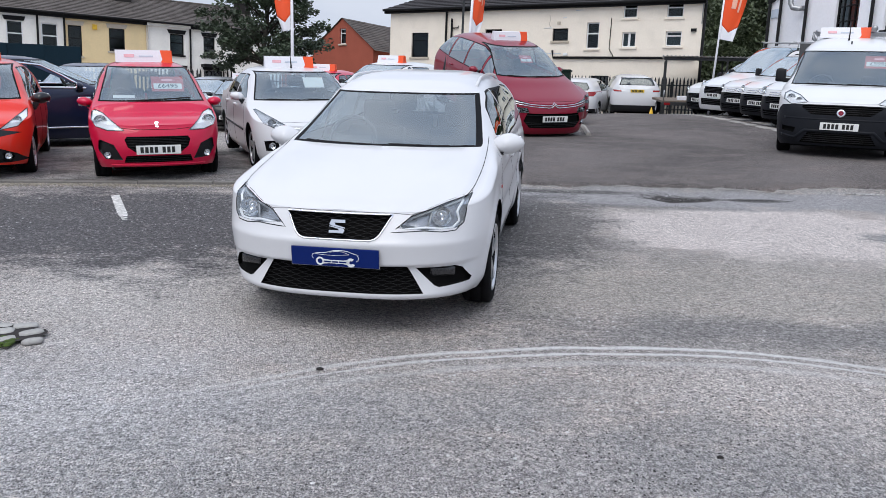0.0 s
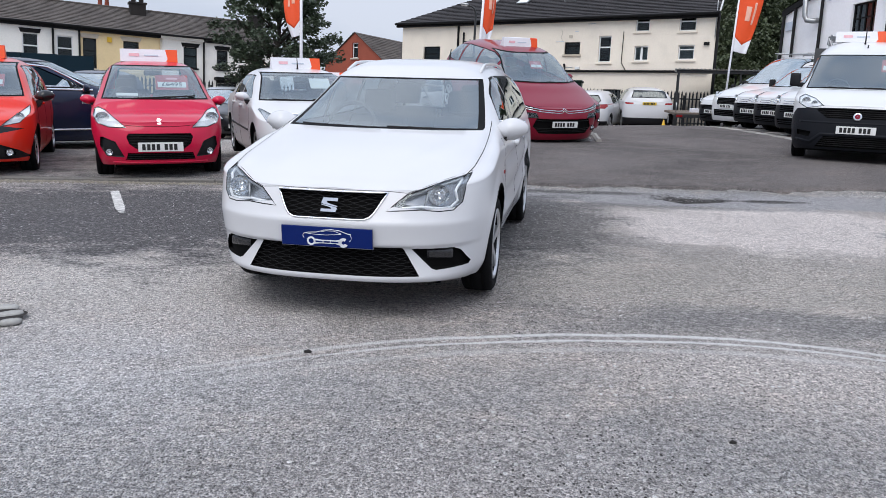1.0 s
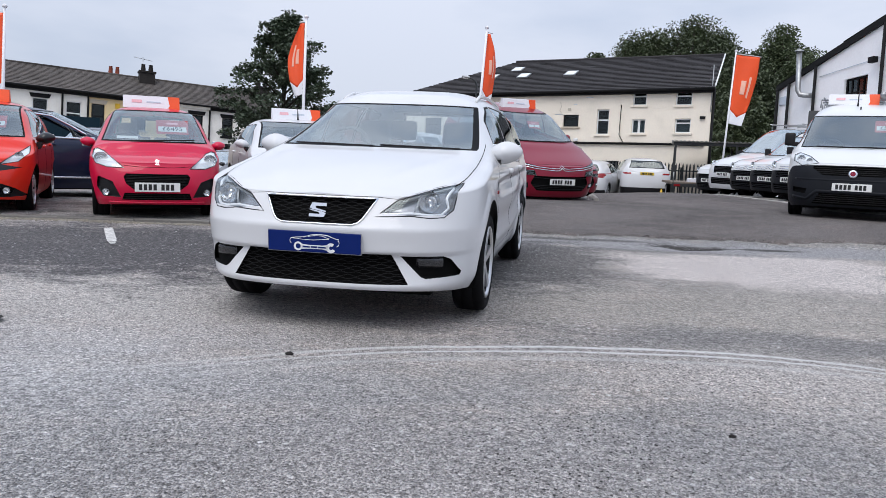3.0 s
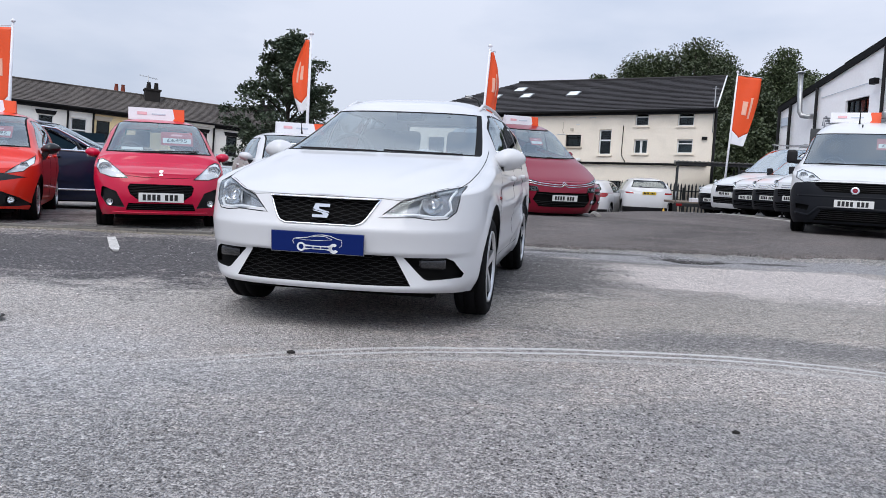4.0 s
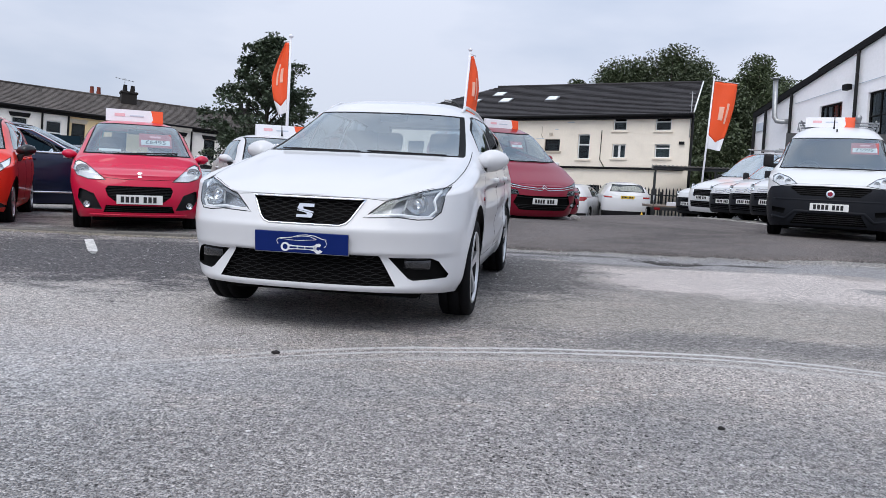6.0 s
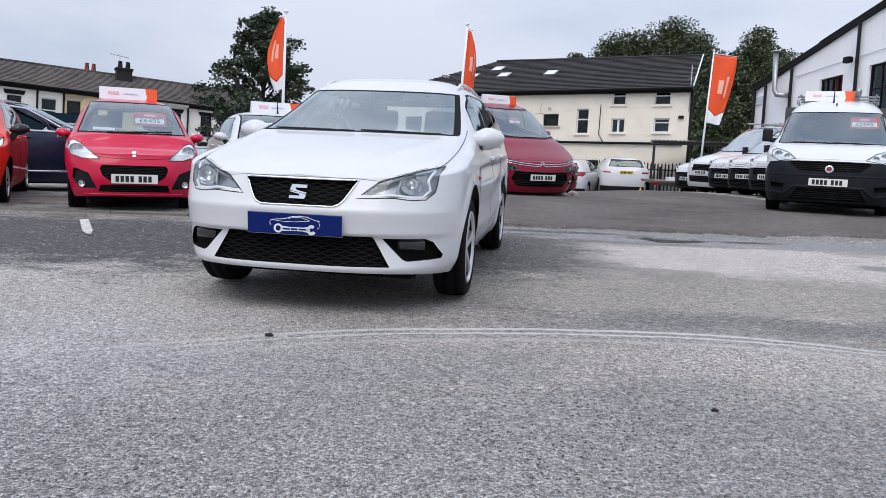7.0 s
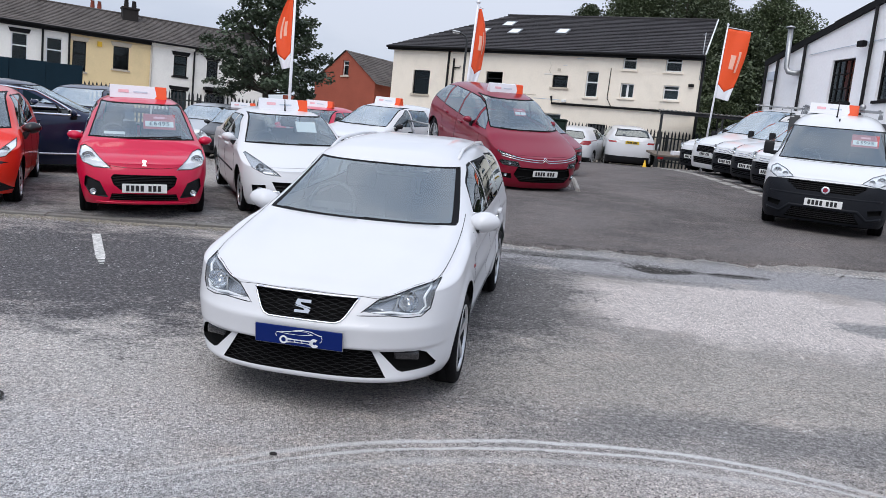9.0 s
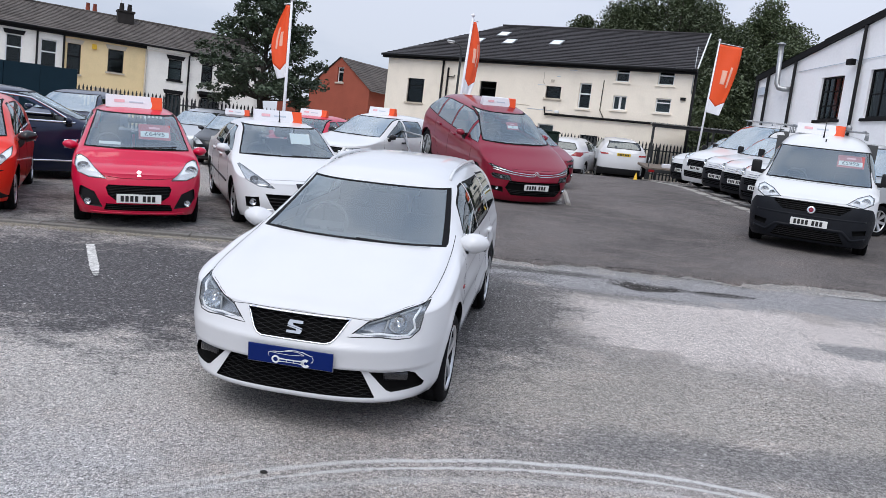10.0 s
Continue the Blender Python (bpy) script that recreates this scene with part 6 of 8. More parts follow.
    for u, z in ((4.25, 8.62), (5.1, 8.06), (7.6, 8.12), (3.3, 8.05)):
        y = -e + (z - ze + 0.02) / (zr - ze + 0.02) * 4.48
        mm = Matrix.Translation((u, y, z)) @ pose(0, 0, 0, slope, 0, 0)
        s = part("skylight", boxed((-0.30, -0.35, 0.03), (0.30, 0.35, 0.11)), STEEL, h, "", False, mm)
        part("pane", boxed((-0.24, -0.29, 0.11), (0.24, 0.29, 0.116)), BLIND, s, "", False)
    return h


def terrace():
    rows = ((-9.0, -5.6, HOUSE_WHITE), (-5.6, -0.26, HOUSE_WHITE), (-0.26, 0.92, HOUSE_WHITE), (0.92, 4.8, HOUSE_YELLOW), (4.8, 7.0, HOUSE_WHITE), (7.0, 11.0, HOUSE_WHITE))
    m = Matrix.Translation((-20.5, 38.0, 0.38)) @ pose(0, 0, 0, 0, 0, 33.0) @ pose(-1.2, 0, 0)
    z0, ze, zr = -0.3, 5.5, 7.05
    wins = {1: [(-4.2, 3.55, -3.5, 4.98), (-1.6, 3.55, -0.90, 4.98)], 2: [(-0.1, 3.55, 0.62, 4.98)], 3: [(1.08, 3.5, 1.70, 4.98), (2.97, 3.85, 3.72, 5.0), (2.5, 1.4, 3.5, 2.75)],
            4: [(5.96, 3.9, 6.66, 4.98), (5.9, 1.9, 6.7, 3.15)], 5: [(7.7, 3.95, 8.3, 4.97), (9.6, 3.95, 10.2, 4.97), (7.75, 1.5, 8.7, 3.2)]}
    for i, (a, b, mat) in enumerate(rows):
        tone = "pale yellow" if mat is HOUSE_YELLOW else "off-white"
        h = thing("house", m, f"two-storey {tone} rendered terraced house with slate roof", "house", "terraced houses")
        opens = wins.get(i, [])
        part("wall", sink(wall_mesh(b - a, z0, ze, 0.3, [(o[0] - a, o[1], o[2] - a, o[3]) for o in opens]), Vector((a, 0, 0))), mat, h, "", False)
        part("wall", boxed((a, 6.7, z0), (b, 7.0, ze)), mat, h, "", False)
        for o in opens:
            dark = mat is HOUSE_YELLOW or i >= 4
            window_in(h, *o, BLACK_PAINT if dark else UPVC, "sash", BLIND if i == 4 else ROOM_SHADE, BLACK_PAINT if i >= 4 else STONE, BLACK_PAINT if i in (1, 4, 5) else STONE if i == 3 else None)
        part("roof", roof_slope([(a, -0.25, ze + 0.02), (b, -0.25, ze + 0.02), (b, 3.5, zr), (a, 3.5, zr)], 16, 0.025), SLATE, h, "", False)
        part("roof", roof_slope([(b, 7.25, ze + 0.02), (a, 7.25, ze + 0.02), (a, 3.5, zr), (b, 3.5, zr)], 6, 0.025), SLATE, h, "", False)
        part("gutter", tube(bmesh.new(), [(a, -0.3, ze - 0.02), (b, -0.3, ze - 0.02)], 0.06), BLACK_PAINT, h)
        part("eaves_board", boxed((a, -0.16, ze - 0.2), (b, -0.003, ze)), BLACK_PAINT if i != 4 else HOUSE_WHITE, h, "", False)
        part("ridge", tube(bmesh.new(), [(a, 3.5, zr + 0.02), (b, 3.5, zr + 0.02)], 0.07), SLATE, h)
        if i in (1, 2, 3, 4):
            part("downpipe", tube(bmesh.new(), [(b, -0.08, z0), (b, -0.08, ze - 0.1)], 0.05), STONE if i == 3 else BLACK_PAINT, h)
        if i in (0, 5):
            u = a if i == 0 else b
            end = prism(bmesh.new(), [(0.0, z0), (7.0, z0), (7.0, ze), (3.5, zr), (0.0, ze)], 0.3, Matrix(((0, 1, 0, u - (0.3 if i else 0)), (1, 0, 0, 0), (0, 0, 1, 0), (0, 0, 0, 1))))
            part("wall", end, mat, h, "", False)
        if i == 3:
            part("alarm_box", boxed((2.2, -0.08, 4.85), (2.42, -0.0, 5.1)), CONE_YELLOW, h, "yellow alarm box", False)
        if i == 5:
            part("bay_roof", boxed((7.55, -0.75, 3.35), (9.0, 0, 3.5)), BLACK_PAINT, h, "", False)
        if i == 3:
            part("chimney", boxed((2.1, 4.0, zr - 0.6), (3.2, 4.5, zr + 0.12)), SOOT, h, "", False)
            for k in (2.3, 2.65):
                part("chimney_pot", lathe(bmesh.new(), [(0, 0.10), (0.12, 0.12), (0.42, 0.09), (0.44, 0.11)], steps=14, m=pose(k, 4.25, zr + 0.12, 0, -90, 0)), BRICK, h)
        if i in (3, 5, 1):
            u = {3: 4.05, 5: 10.6, 1: -4.9}[i]
            st = boxed((u - 0.40, 2.5, zr - 0.7), (u + 0.40, 3.2, zr + 0.22))
            box(st, (u - 0.45, 2.45, zr + 0.22), (u + 0.45, 3.25, zr + 0.32))
            c = part("chimney", st, SOOT, h, "", False)
            for k in (-0.2, 0.2):
                part("chimney_pot", lathe(bmesh.new(), [(0, 0.11), (0.12, 0.13), (0.36, 0.10), (0.38, 0.12)], steps=14, m=pose(u + k, 2.85, zr + 0.32, 0, -90, 0)), SOOT, c)
        if i == 3:
            ae = tube(bmesh.new(), [(3.9, 3.5, zr), (3.9, 3.5, zr + 1.2)], 0.02)
            tube(ae, [(3.4, 3.5, zr + 1.15), (4.4, 3.5, zr + 1.05)], 0.012)
            for k in range(6):
                tube(ae, [(3.45 + 0.17 * k, 3.3, zr + 1.14 - 0.017 * k), (3.45 + 0.17 * k, 3.7, zr + 1.14 - 0.017 * k)], 0.01)
            part("aerial", ae, STEEL, h)


def brick_house():
    h = thing("house", Matrix.Translation((-7.9, 44.0, 0)) @ pose(0, 0, 0, 0, 0, -30), "red brick gable-ended house with slate roof", "house")
    w, z0, ze, zr, d = 2.25, 0.3, 5.15, 6.85, 9.0
    rise = lambda u: ze + (zr - ze) * (1 - abs(u - w) / w)
    part("wall", sink(wall_mesh(2 * w, z0, rise, 0.3, [(w - 0.2, 5.45, w + 0.25, 6.3)], (w,)), Vector((-w, 0, 0))), BRICK, h, "", False)
    sides = boxed((-w, 0.3, z0), (-w + 0.3, d, ze))
    box(sides, (w - 0.3, 0.3, z0), (w, d, ze))
    part("wall", sides, BRICK, h, "", False)
    window_in(h, -0.2, 5.45, 0.25, 6.3, UPVC, "transom", BLIND, STONE)
    part("roof", roof_slope([(w + 0.2, -0.1, ze - 0.12), (w + 0.2, d, ze - 0.12), (0, d, zr + 0.03), (0, -0.1, zr + 0.03)], 16, 0.02), SLATE, h, "", False)
    part("roof", roof_slope([(-w - 0.2, d, ze - 0.12), (-w - 0.2, -0.1, ze - 0.12), (0, -0.1, zr + 0.03), (0, d, zr + 0.03)], 16, 0.02), SLATE, h, "", False)
    part("annexe", boxed((w, 2.0, z0), (w + 3.5, 2.3, 4.6)), HOUSE_WHITE, h, "off-white rendered annexe wall", False)
    part("annexe", boxed((-w - 4.0, 1.5, z0), (-w, 6.0, 4.2)), BRICK, h, "", False)


def warehouse():
    m = Matrix.Translation((10.72, 29.5, 0)) @ pose(0, 0, 0, 0, 0, -78.1)
    h = thing("warehouse", m, "white painted warehouse with black gable boards and barred windows", "building")
    z0, n = 0.8, 16.0
    peak = 11.0
    rise = lambda u: 6.29 + 0.238 * (u if u < peak else 2 * peak - u)
    opens = [(3.68, 4.65, 4.79, 6.05), (5.93, 4.65, 7.8, 6.12)]
    part("wall", wall_mesh(n, z0, rise, 0.35, opens, (peak,)), WHITE_WALL, h, "", False)
    part("wall", boxed((0.0, 0.35, z0), (0.35, 14.0, rise(0) - 0.02)), WHITE_WALL, h, "", False)
    for o in opens:
        window_in(h, *o, BLACK_PAINT, "", BLIND if o[0] < 4.5 else ROOM_SHADE, BLACK_PAINT, None, 0.08, (4, 3) if o[0] < 4.5 else (4, 2), 0.06)
    for u0, u1 in ((-0.1, peak), (peak, n)):
        b = bmesh.new()
        prism(b, [(u0, rise(max(0, u0)) - 0.10), (u1, rise(u1) - 0.10), (u1, rise(u1) + 0.09), (u0, rise(max(0, u0)) + 0.09)], 0.2, pose(0, -0.1, 0))
        part("bargeboard", b, BLACK_PAINT, h, "", False)
        part("roof", roof_slope([(u0, -0.1, rise(max(0, u0)) + 0.1), (u0, 14, rise(max(0, u0)) + 0.1), (u1, 14, rise(u1) + 0.1), (u1, -0.1, rise(u1) + 0.1)], 3), TILE, h, "", False)
    for u in (0.05, 0.74, 2.25, 5.5, 8.6):
        part("downpipe", tube(bmesh.new(), [(u, -0.10, z0), (u, -0.10, rise(u) - 0.12)], 0.052), BLACK_PAINT, h)
    flue = tube(bmesh.new(), [(2.05, 0.0, 5.78), (1.95, -0.2, 5.76), (1.8, -0.32, 5.8), (1.72, -0.36, 5.95), (1.62, -0.36, 7.3)], 0.09, 12)
    f = part("flue", flue, STEEL, h)
    part("flue_cap", lathe(bmesh.new(), [(0, 0.15), (0.03, 0.15), (0.08, 0.03)], steps=14, m=pose(1.62, -0.36, 7.33, 0, -90, 0)), STEEL, f)
    part("flood_light", boxed((5.1, -0.3, 6.3), (5.35, -0.12, 6.48), None, 0.02), BLACK_PAINT, h, "", False)
    part("sign_board", boxed((0.12, -0.05, 5.65), (0.66, -0.004, 5.95)), SIGN_GREY, h, "faded grey sign board", False)
    part("cable", tube(bmesh.new(), [(2.4, -0.03, 6.35), (4.0, -0.03, 6.42), (5.4, -0.03, 6.46), (8.4, -0.03, 6.55)], 0.012), SIGN_GREY, h)


cream_house()
terrace()
brick_house()
warehouse()


# ---- fences, boarding, canopy ----
def palisade(name, a, b, top, label):
    """Upright pointed pales on two rails; a and b are places in the world."""
    a, b = Vector(a), Vector(b)
    length = (b - a).length
    turn = math.degrees(math.atan2(b.y - a.y, b.x - a.x))
    z = min(ground_z(a.x, a.y), ground_z(b.x, b.y))
    f = thing(name, Matrix.Translation((a.x, a.y, z)) @ pose(0, 0, 0, 0, 0, turn), label, "fence")
    h = top - z
    for zr in (0.35, h - 0.35):
        part("rail", boxed((0, 0.012, zr - 0.025), (length, 0.05, zr + 0.025)), FENCE_PAINT, f, "", False)
    bm = prism(bmesh.new(), [(-0.034, 0.04), (0.034, 0.04), (0.034, h - 0.12), (0.0, h), (-0.034, h - 0.12)], 0.012)
    first = part("pale", bm, FENCE_PAINT, f, "", False, pose(0, 0, 0))
    for i in range(1, int(length / 0.15)):
        o = first.copy()
        scene.collection.objects.link(o)
        o.matrix_local = pose(i * 0.15, random.uniform(-0.004, 0.004), random.uniform(-0.015, 0.015), 0, random.uniform(-0.6, 0.6), 0)
    for i in range(int(length / 2.75) + 1):
        part("post", boxed((i * 2.75 - 0.05, 0.05, -0.1), (i * 2.75 + 0.05, 0.13, h - 0.2)), FENCE_PAINT, f, "", False)


palisade("fence", (-16.5, 29.0), (-3.0, 33.5), 3.12, "dark steel palisade fence behind the parked cars")
palisade("fence", (3.0, 35.0), (13.8, 32.6), 3.68, "dark steel palisade fence at the end of the drive")


def boarding():
    m = Matrix.Translation((-26.35, 24.0, 0)) @ pose(0, 0, 0, 0, 0, 5)
    b = thing("hoarding", m, "tall dark green timber boarding behind parked cars", "hoarding")
    first = None
    for i in range(11):
        bm = boxed((0, 0, 0.2), (1.19, 0.05, 3.42), None, 0.006)
        if first is None:
            first = part("panel", bm, HOARDING, b, "", False)
        else:
            bm.free()
            twin(first, pose(1.2 * i, random.uniform(-0.01, 0.01), random.uniform(-0.02, 0.02)))


boarding()


def canopy():
    z = ground_z(8, 32.5)
    c = thing("shelter", Matrix.Translation((7.45, 31.2, z)) @ pose(0, 0, 0, 0, 0, -12), "open shelter with a corrugated roof beside the fence", "shelter")
    top = 4.32 - z
    bm = bmesh.new()
    prev = None
    for i in range(121):
        u = -0.15 + i * 0.04
        zz = top + 0.022 * math.cos(i * math.pi / 2)
        pair = [bm.verts.new((u, y, zz + dz + 0.10 * (y > 1))) for y in (-0.25, 2.2) for dz in (0.0, 0.008)]
        if prev:
            bm.faces.new((prev[1], pair[1], pair[3], prev[3]))
            bm.faces.new((prev[0], prev[2], pair[2], pair[0]))
            bm.faces.new((prev[0], pair[0], pair[1], prev[1]))
        prev = pair
    part("roof_sheet", bm, CANOPY, c, "", False)
    part("beam", boxed((-0.1, -0.13, top - 0.15), (4.6, -0.06, top - 0.03)), FENCE_PAINT, c, "", False)
    for u in (0.0, 2.3, 4.5):
        for y in (-0.1, 2.1):
            part("post", boxed((u - 0.035, y - 0.035, 0), (u + 0.035, y + 0.035, top - 0.03)), FENCE_PAINT, c, "", False)
    part("back_panel", boxed((2.35, 2.16, 0.1), (4.5, 2.19, top - 0.4)), CANOPY, c, "", False)


canopy()


# ---- flags ----
def flag(x, y, top, lean, turn, height, width, form):
    """A white pole with a hung orange banner that ends in a white tail; form gives its width from head to foot."""
    z = ground_z(x, y)
    f = thing("banner_flag", Matrix.Translation((x, y, z)) @ pose(0, 0, 0, 0, lean, turn), "white pole with a hanging orange advertising banner", "flag", "banner flags")
    h = top - z
    part("pole", tube(bmesh.new(), [(0, 0, 0), (0, 0, h * 0.5), (0, 0, h)], [0.040, 0.034, 0.025], 10), SIGN_WHITE, f)
    part("pole_cap", lathe(bmesh.new(), [(0, 0.025), (0.02, 0.05), (0.05, 0.05), (0.08, 0.01)], steps=12, m=pose(0, 0, h - 0.01, 0, -90, 0)), SIGN_WHITE, f)
    part("arm", tube(bmesh.new(), [(0, 0, h - 0.07), (width * form(0.0) + 0.08, 0, h - 0.09)], 0.012), SIGN_WHITE, f)

    def cloth(v0, v1, u0=0.0, u1=1.0, lift=0.0, thick=0.003):
        bm = bmesh.new()
        rows = []
        for j in range(25):
            row = []
            for i in range(13):
                u = u0 + (u1 - u0) * i / 12
                vv = v0(u) + (v1(u) - v0(u)) * j / 24
                xx = 0.035 + width * u * form(vv)
                yy = (0.035 * math.sin(u * 6.5 + vv * 3.0) + 0.025 * math.sin(vv * 8 + u * 3)) * u
                zz = h - 0.11 - height * vv - 0.05 * u * vv
                row.append(bm.verts.new((xx, yy - lift, zz)))
            rows.append(row)
        for a, b in zip(rows, rows[1:]):
            for i in range(12):
                bm.faces.new((a[i], a[i + 1], b[i + 1], b[i]))
        res = bmesh.ops.extrude_face_region(bm, geom=list(bm.faces), use_keep_orig=True)
        bmesh.ops.translate(bm, vec=(0, thick, 0), verts=[g for g in res["geom"] if isinstance(g, bmesh.types.BMVert)])
        return bm

    chevron = lambda u: 0.80 + 0.09 * (1 - abs(2 * u - 1))
    banner = part("banner", cloth(lambda u: 0.0, chevron), SIGN_ORANGE, f, "orange cloth banner")
    part("tail", cloth(lambda u: chevron(u) + 0.001, lambda u: 1.0), SIGN_WHITE, banner, "white lower end")
    for lift in (0.005, -0.005):
        part("print_bar", cloth(lambda u: 0.36, lambda u: 0.56, 0.34, 0.56, lift, 0.001), SIGN_PALE, banner, "pale print bar")
        part("print_bar", cloth(lambda u: 0.30, lambda u: 0.60, 0.66, 0.76, lift, 0.001), SIGN_PALE, banner, "pale print bar")


sail = curve([(0.0, 0.25), (0.25, 0.75), (0.5, 1.0), (0.75, 0.9), (1.0, 0.55)])
hung = curve([(0.0, 1.0), (0.3, 0.97), (0.6, 0.85), (0.85, 0.66), (1.0, 0.55)])
flag(-3.85, 16.2, 4.9, 1.0, 172, 1.50, 0.33, sail)
flag(-0.26, 18.5, 5.42, 2.2, 30, 1.70, 0.34, sail)
flag(8.2, 27.5, 7.16, 2.5, 5, 2.4, 0.84, hung)
flag(-9.75, 15.0, 4.55, 0.5, 178, 1.75, 0.5, hung)


# ---- street lamp before the cream house ----
def street_lamp(x, y, top):
    z = ground_z(x, y)
    t = thing("street_lamp", Matrix.Translation((x, y, z)), "slim dark street lamp with a short arm before the house", "street lamp")
    h = top - z
    pole = tube(bmesh.new(), [(0, 0, 0), (0, 0, 1.2), (0, 0, 1.25), (0, 0, h - 0.35), (-0.05, 0, h - 0.15), (-0.20, 0, h - 0.03), (-0.36, 0, h)], [0.09, 0.09, 0.06, 0.05, 0.045, 0.04, 0.035], 10)
    part("pole", pole, FENCE_PAINT, t)
    head = boxed((-0.72, -0.10, -0.05), (-0.34, 0.10, 0.05), None, 0.04)
    lamp_head = part("lamp_head", head, STEEL, t, "grey lamp head", True, pose(0, 0, h + 0.01, 0, 4, 0))
    part("diffuser", boxed((-0.68, -0.08, -0.065), (-0.42, 0.08, -0.05), None, 0.006), LAMP_PANEL, lamp_head)


street_lamp(-0.85, 36.0, 7.25)


# ---- trees ----
def tree(x, y, top, radius, base_z, leaves, leaf, mat, clusters, label, seed, low=0.35):
    """Trunk, limbs, and a crown of small leaves gathered round the limb ends."""
    rnd = random.Random(seed)
    z = ground_z(x, y) if base_z is None else base_z
    t = thing("tree", Matrix.Translation((x, y, z)), label, "tree")
    h = top - z
    bm = bmesh.new()
    pts = [Vector((0, 0, 0))]
    for k in range(1, 7):
        pts.append(Vector((rnd.uniform(-0.04, 0.04) * h * 0.4, rnd.uniform(-0.04, 0.04) * h * 0.4, h * 0.85 * k / 6)))
    r0 = 0.028 * h
    tube(bm, pts, [r0 * (1 - 0.85 * k / 6) for k in range(7)], 9)
    centres = []
    for k in range(clusters):
        zz = h * (low + (1 - low) * (k + 0.5) / clusters)
        f = (zz / h - low) / (1 - low)
        spread_r = radius * (0.55 + 0.9 * f) if f < 0.35 else radius * max(0.12, 1.05 - ((f - 0.35) / 0.65) ** 1.6)
        ang = k * 2.399 + rnd.uniform(-0.5, 0.5)
        rr = spread_r * rnd.uniform(0.45, 1.0)
        end = Vector((math.cos(ang) * rr, math.sin(ang) * rr, zz + rnd.uniform(-0.2, 0.2)))
        start_z = max(0.12 * h, zz - rr * rnd.uniform(0.5, 0.9))
        i = min(5, int(start_z / (h * 0.85) * 6))
        start = pts[i].lerp(pts[i + 1], 0.5)
        mid = start.lerp(end, 0.55) + Vector((0, 0, -0.06 * rr))
        tube(bm, [start, mid, end], [r0 * 0.34, r0 * 0.2, r0 * 0.06], 6)
        centres.append((end, rnd.uniform(0.15, 0.30) * radius))
        centres.append((mid.lerp(end, 0.4) + Vector((rnd.uniform(-0.3, 0.3), rnd.uniform(-0.3, 0.3), rnd.uniform(-0.1, 0.4))), rnd.uniform(0.12, 0.24) * radius))
    part("trunk", bm, BARK, t)
    verts, faces = [], []
    for _ in range(leaves):
        c, rad = centres[rnd.randrange(len(centres))]
        while True:
            d = Vector((rnd.uniform(-1, 1), rnd.uniform(-1, 1), rnd.uniform(-1, 1)))
            if 0.02 < d.length < 1:
                break
        d = d.normalized() * (d.length ** 0.6)
        p = c + Vector((d.x * rad, d.y * rad, d.z * rad * 0.75))
        q = Euler((rnd.uniform(-1.0, 1.0), rnd.uniform(-1.0, 1.0), rnd.uniform(0, 6.28))).to_matrix()
        s = leaf * rnd.uniform(0.6, 1.3)
        k = len(verts)
        for lx, ly, lz in ((-0.5, 0, 0), (0, -0.33, 0.06), (0.5, 0, -0.08), (0, 0.33, 0.06)):
            verts.append(tuple(p + q @ Vector((lx * s, ly * s, lz * s))))
        faces.append((k, k + 1, k + 2, k + 3))
    me = bpy.data.meshes.new("crown")
    me.from_pydata(verts, [], faces)
    me.materials.append(mat)
    ob = new("crown", me)
    ob.parent = t
    tagged(ob, kind="stuff")
    return t


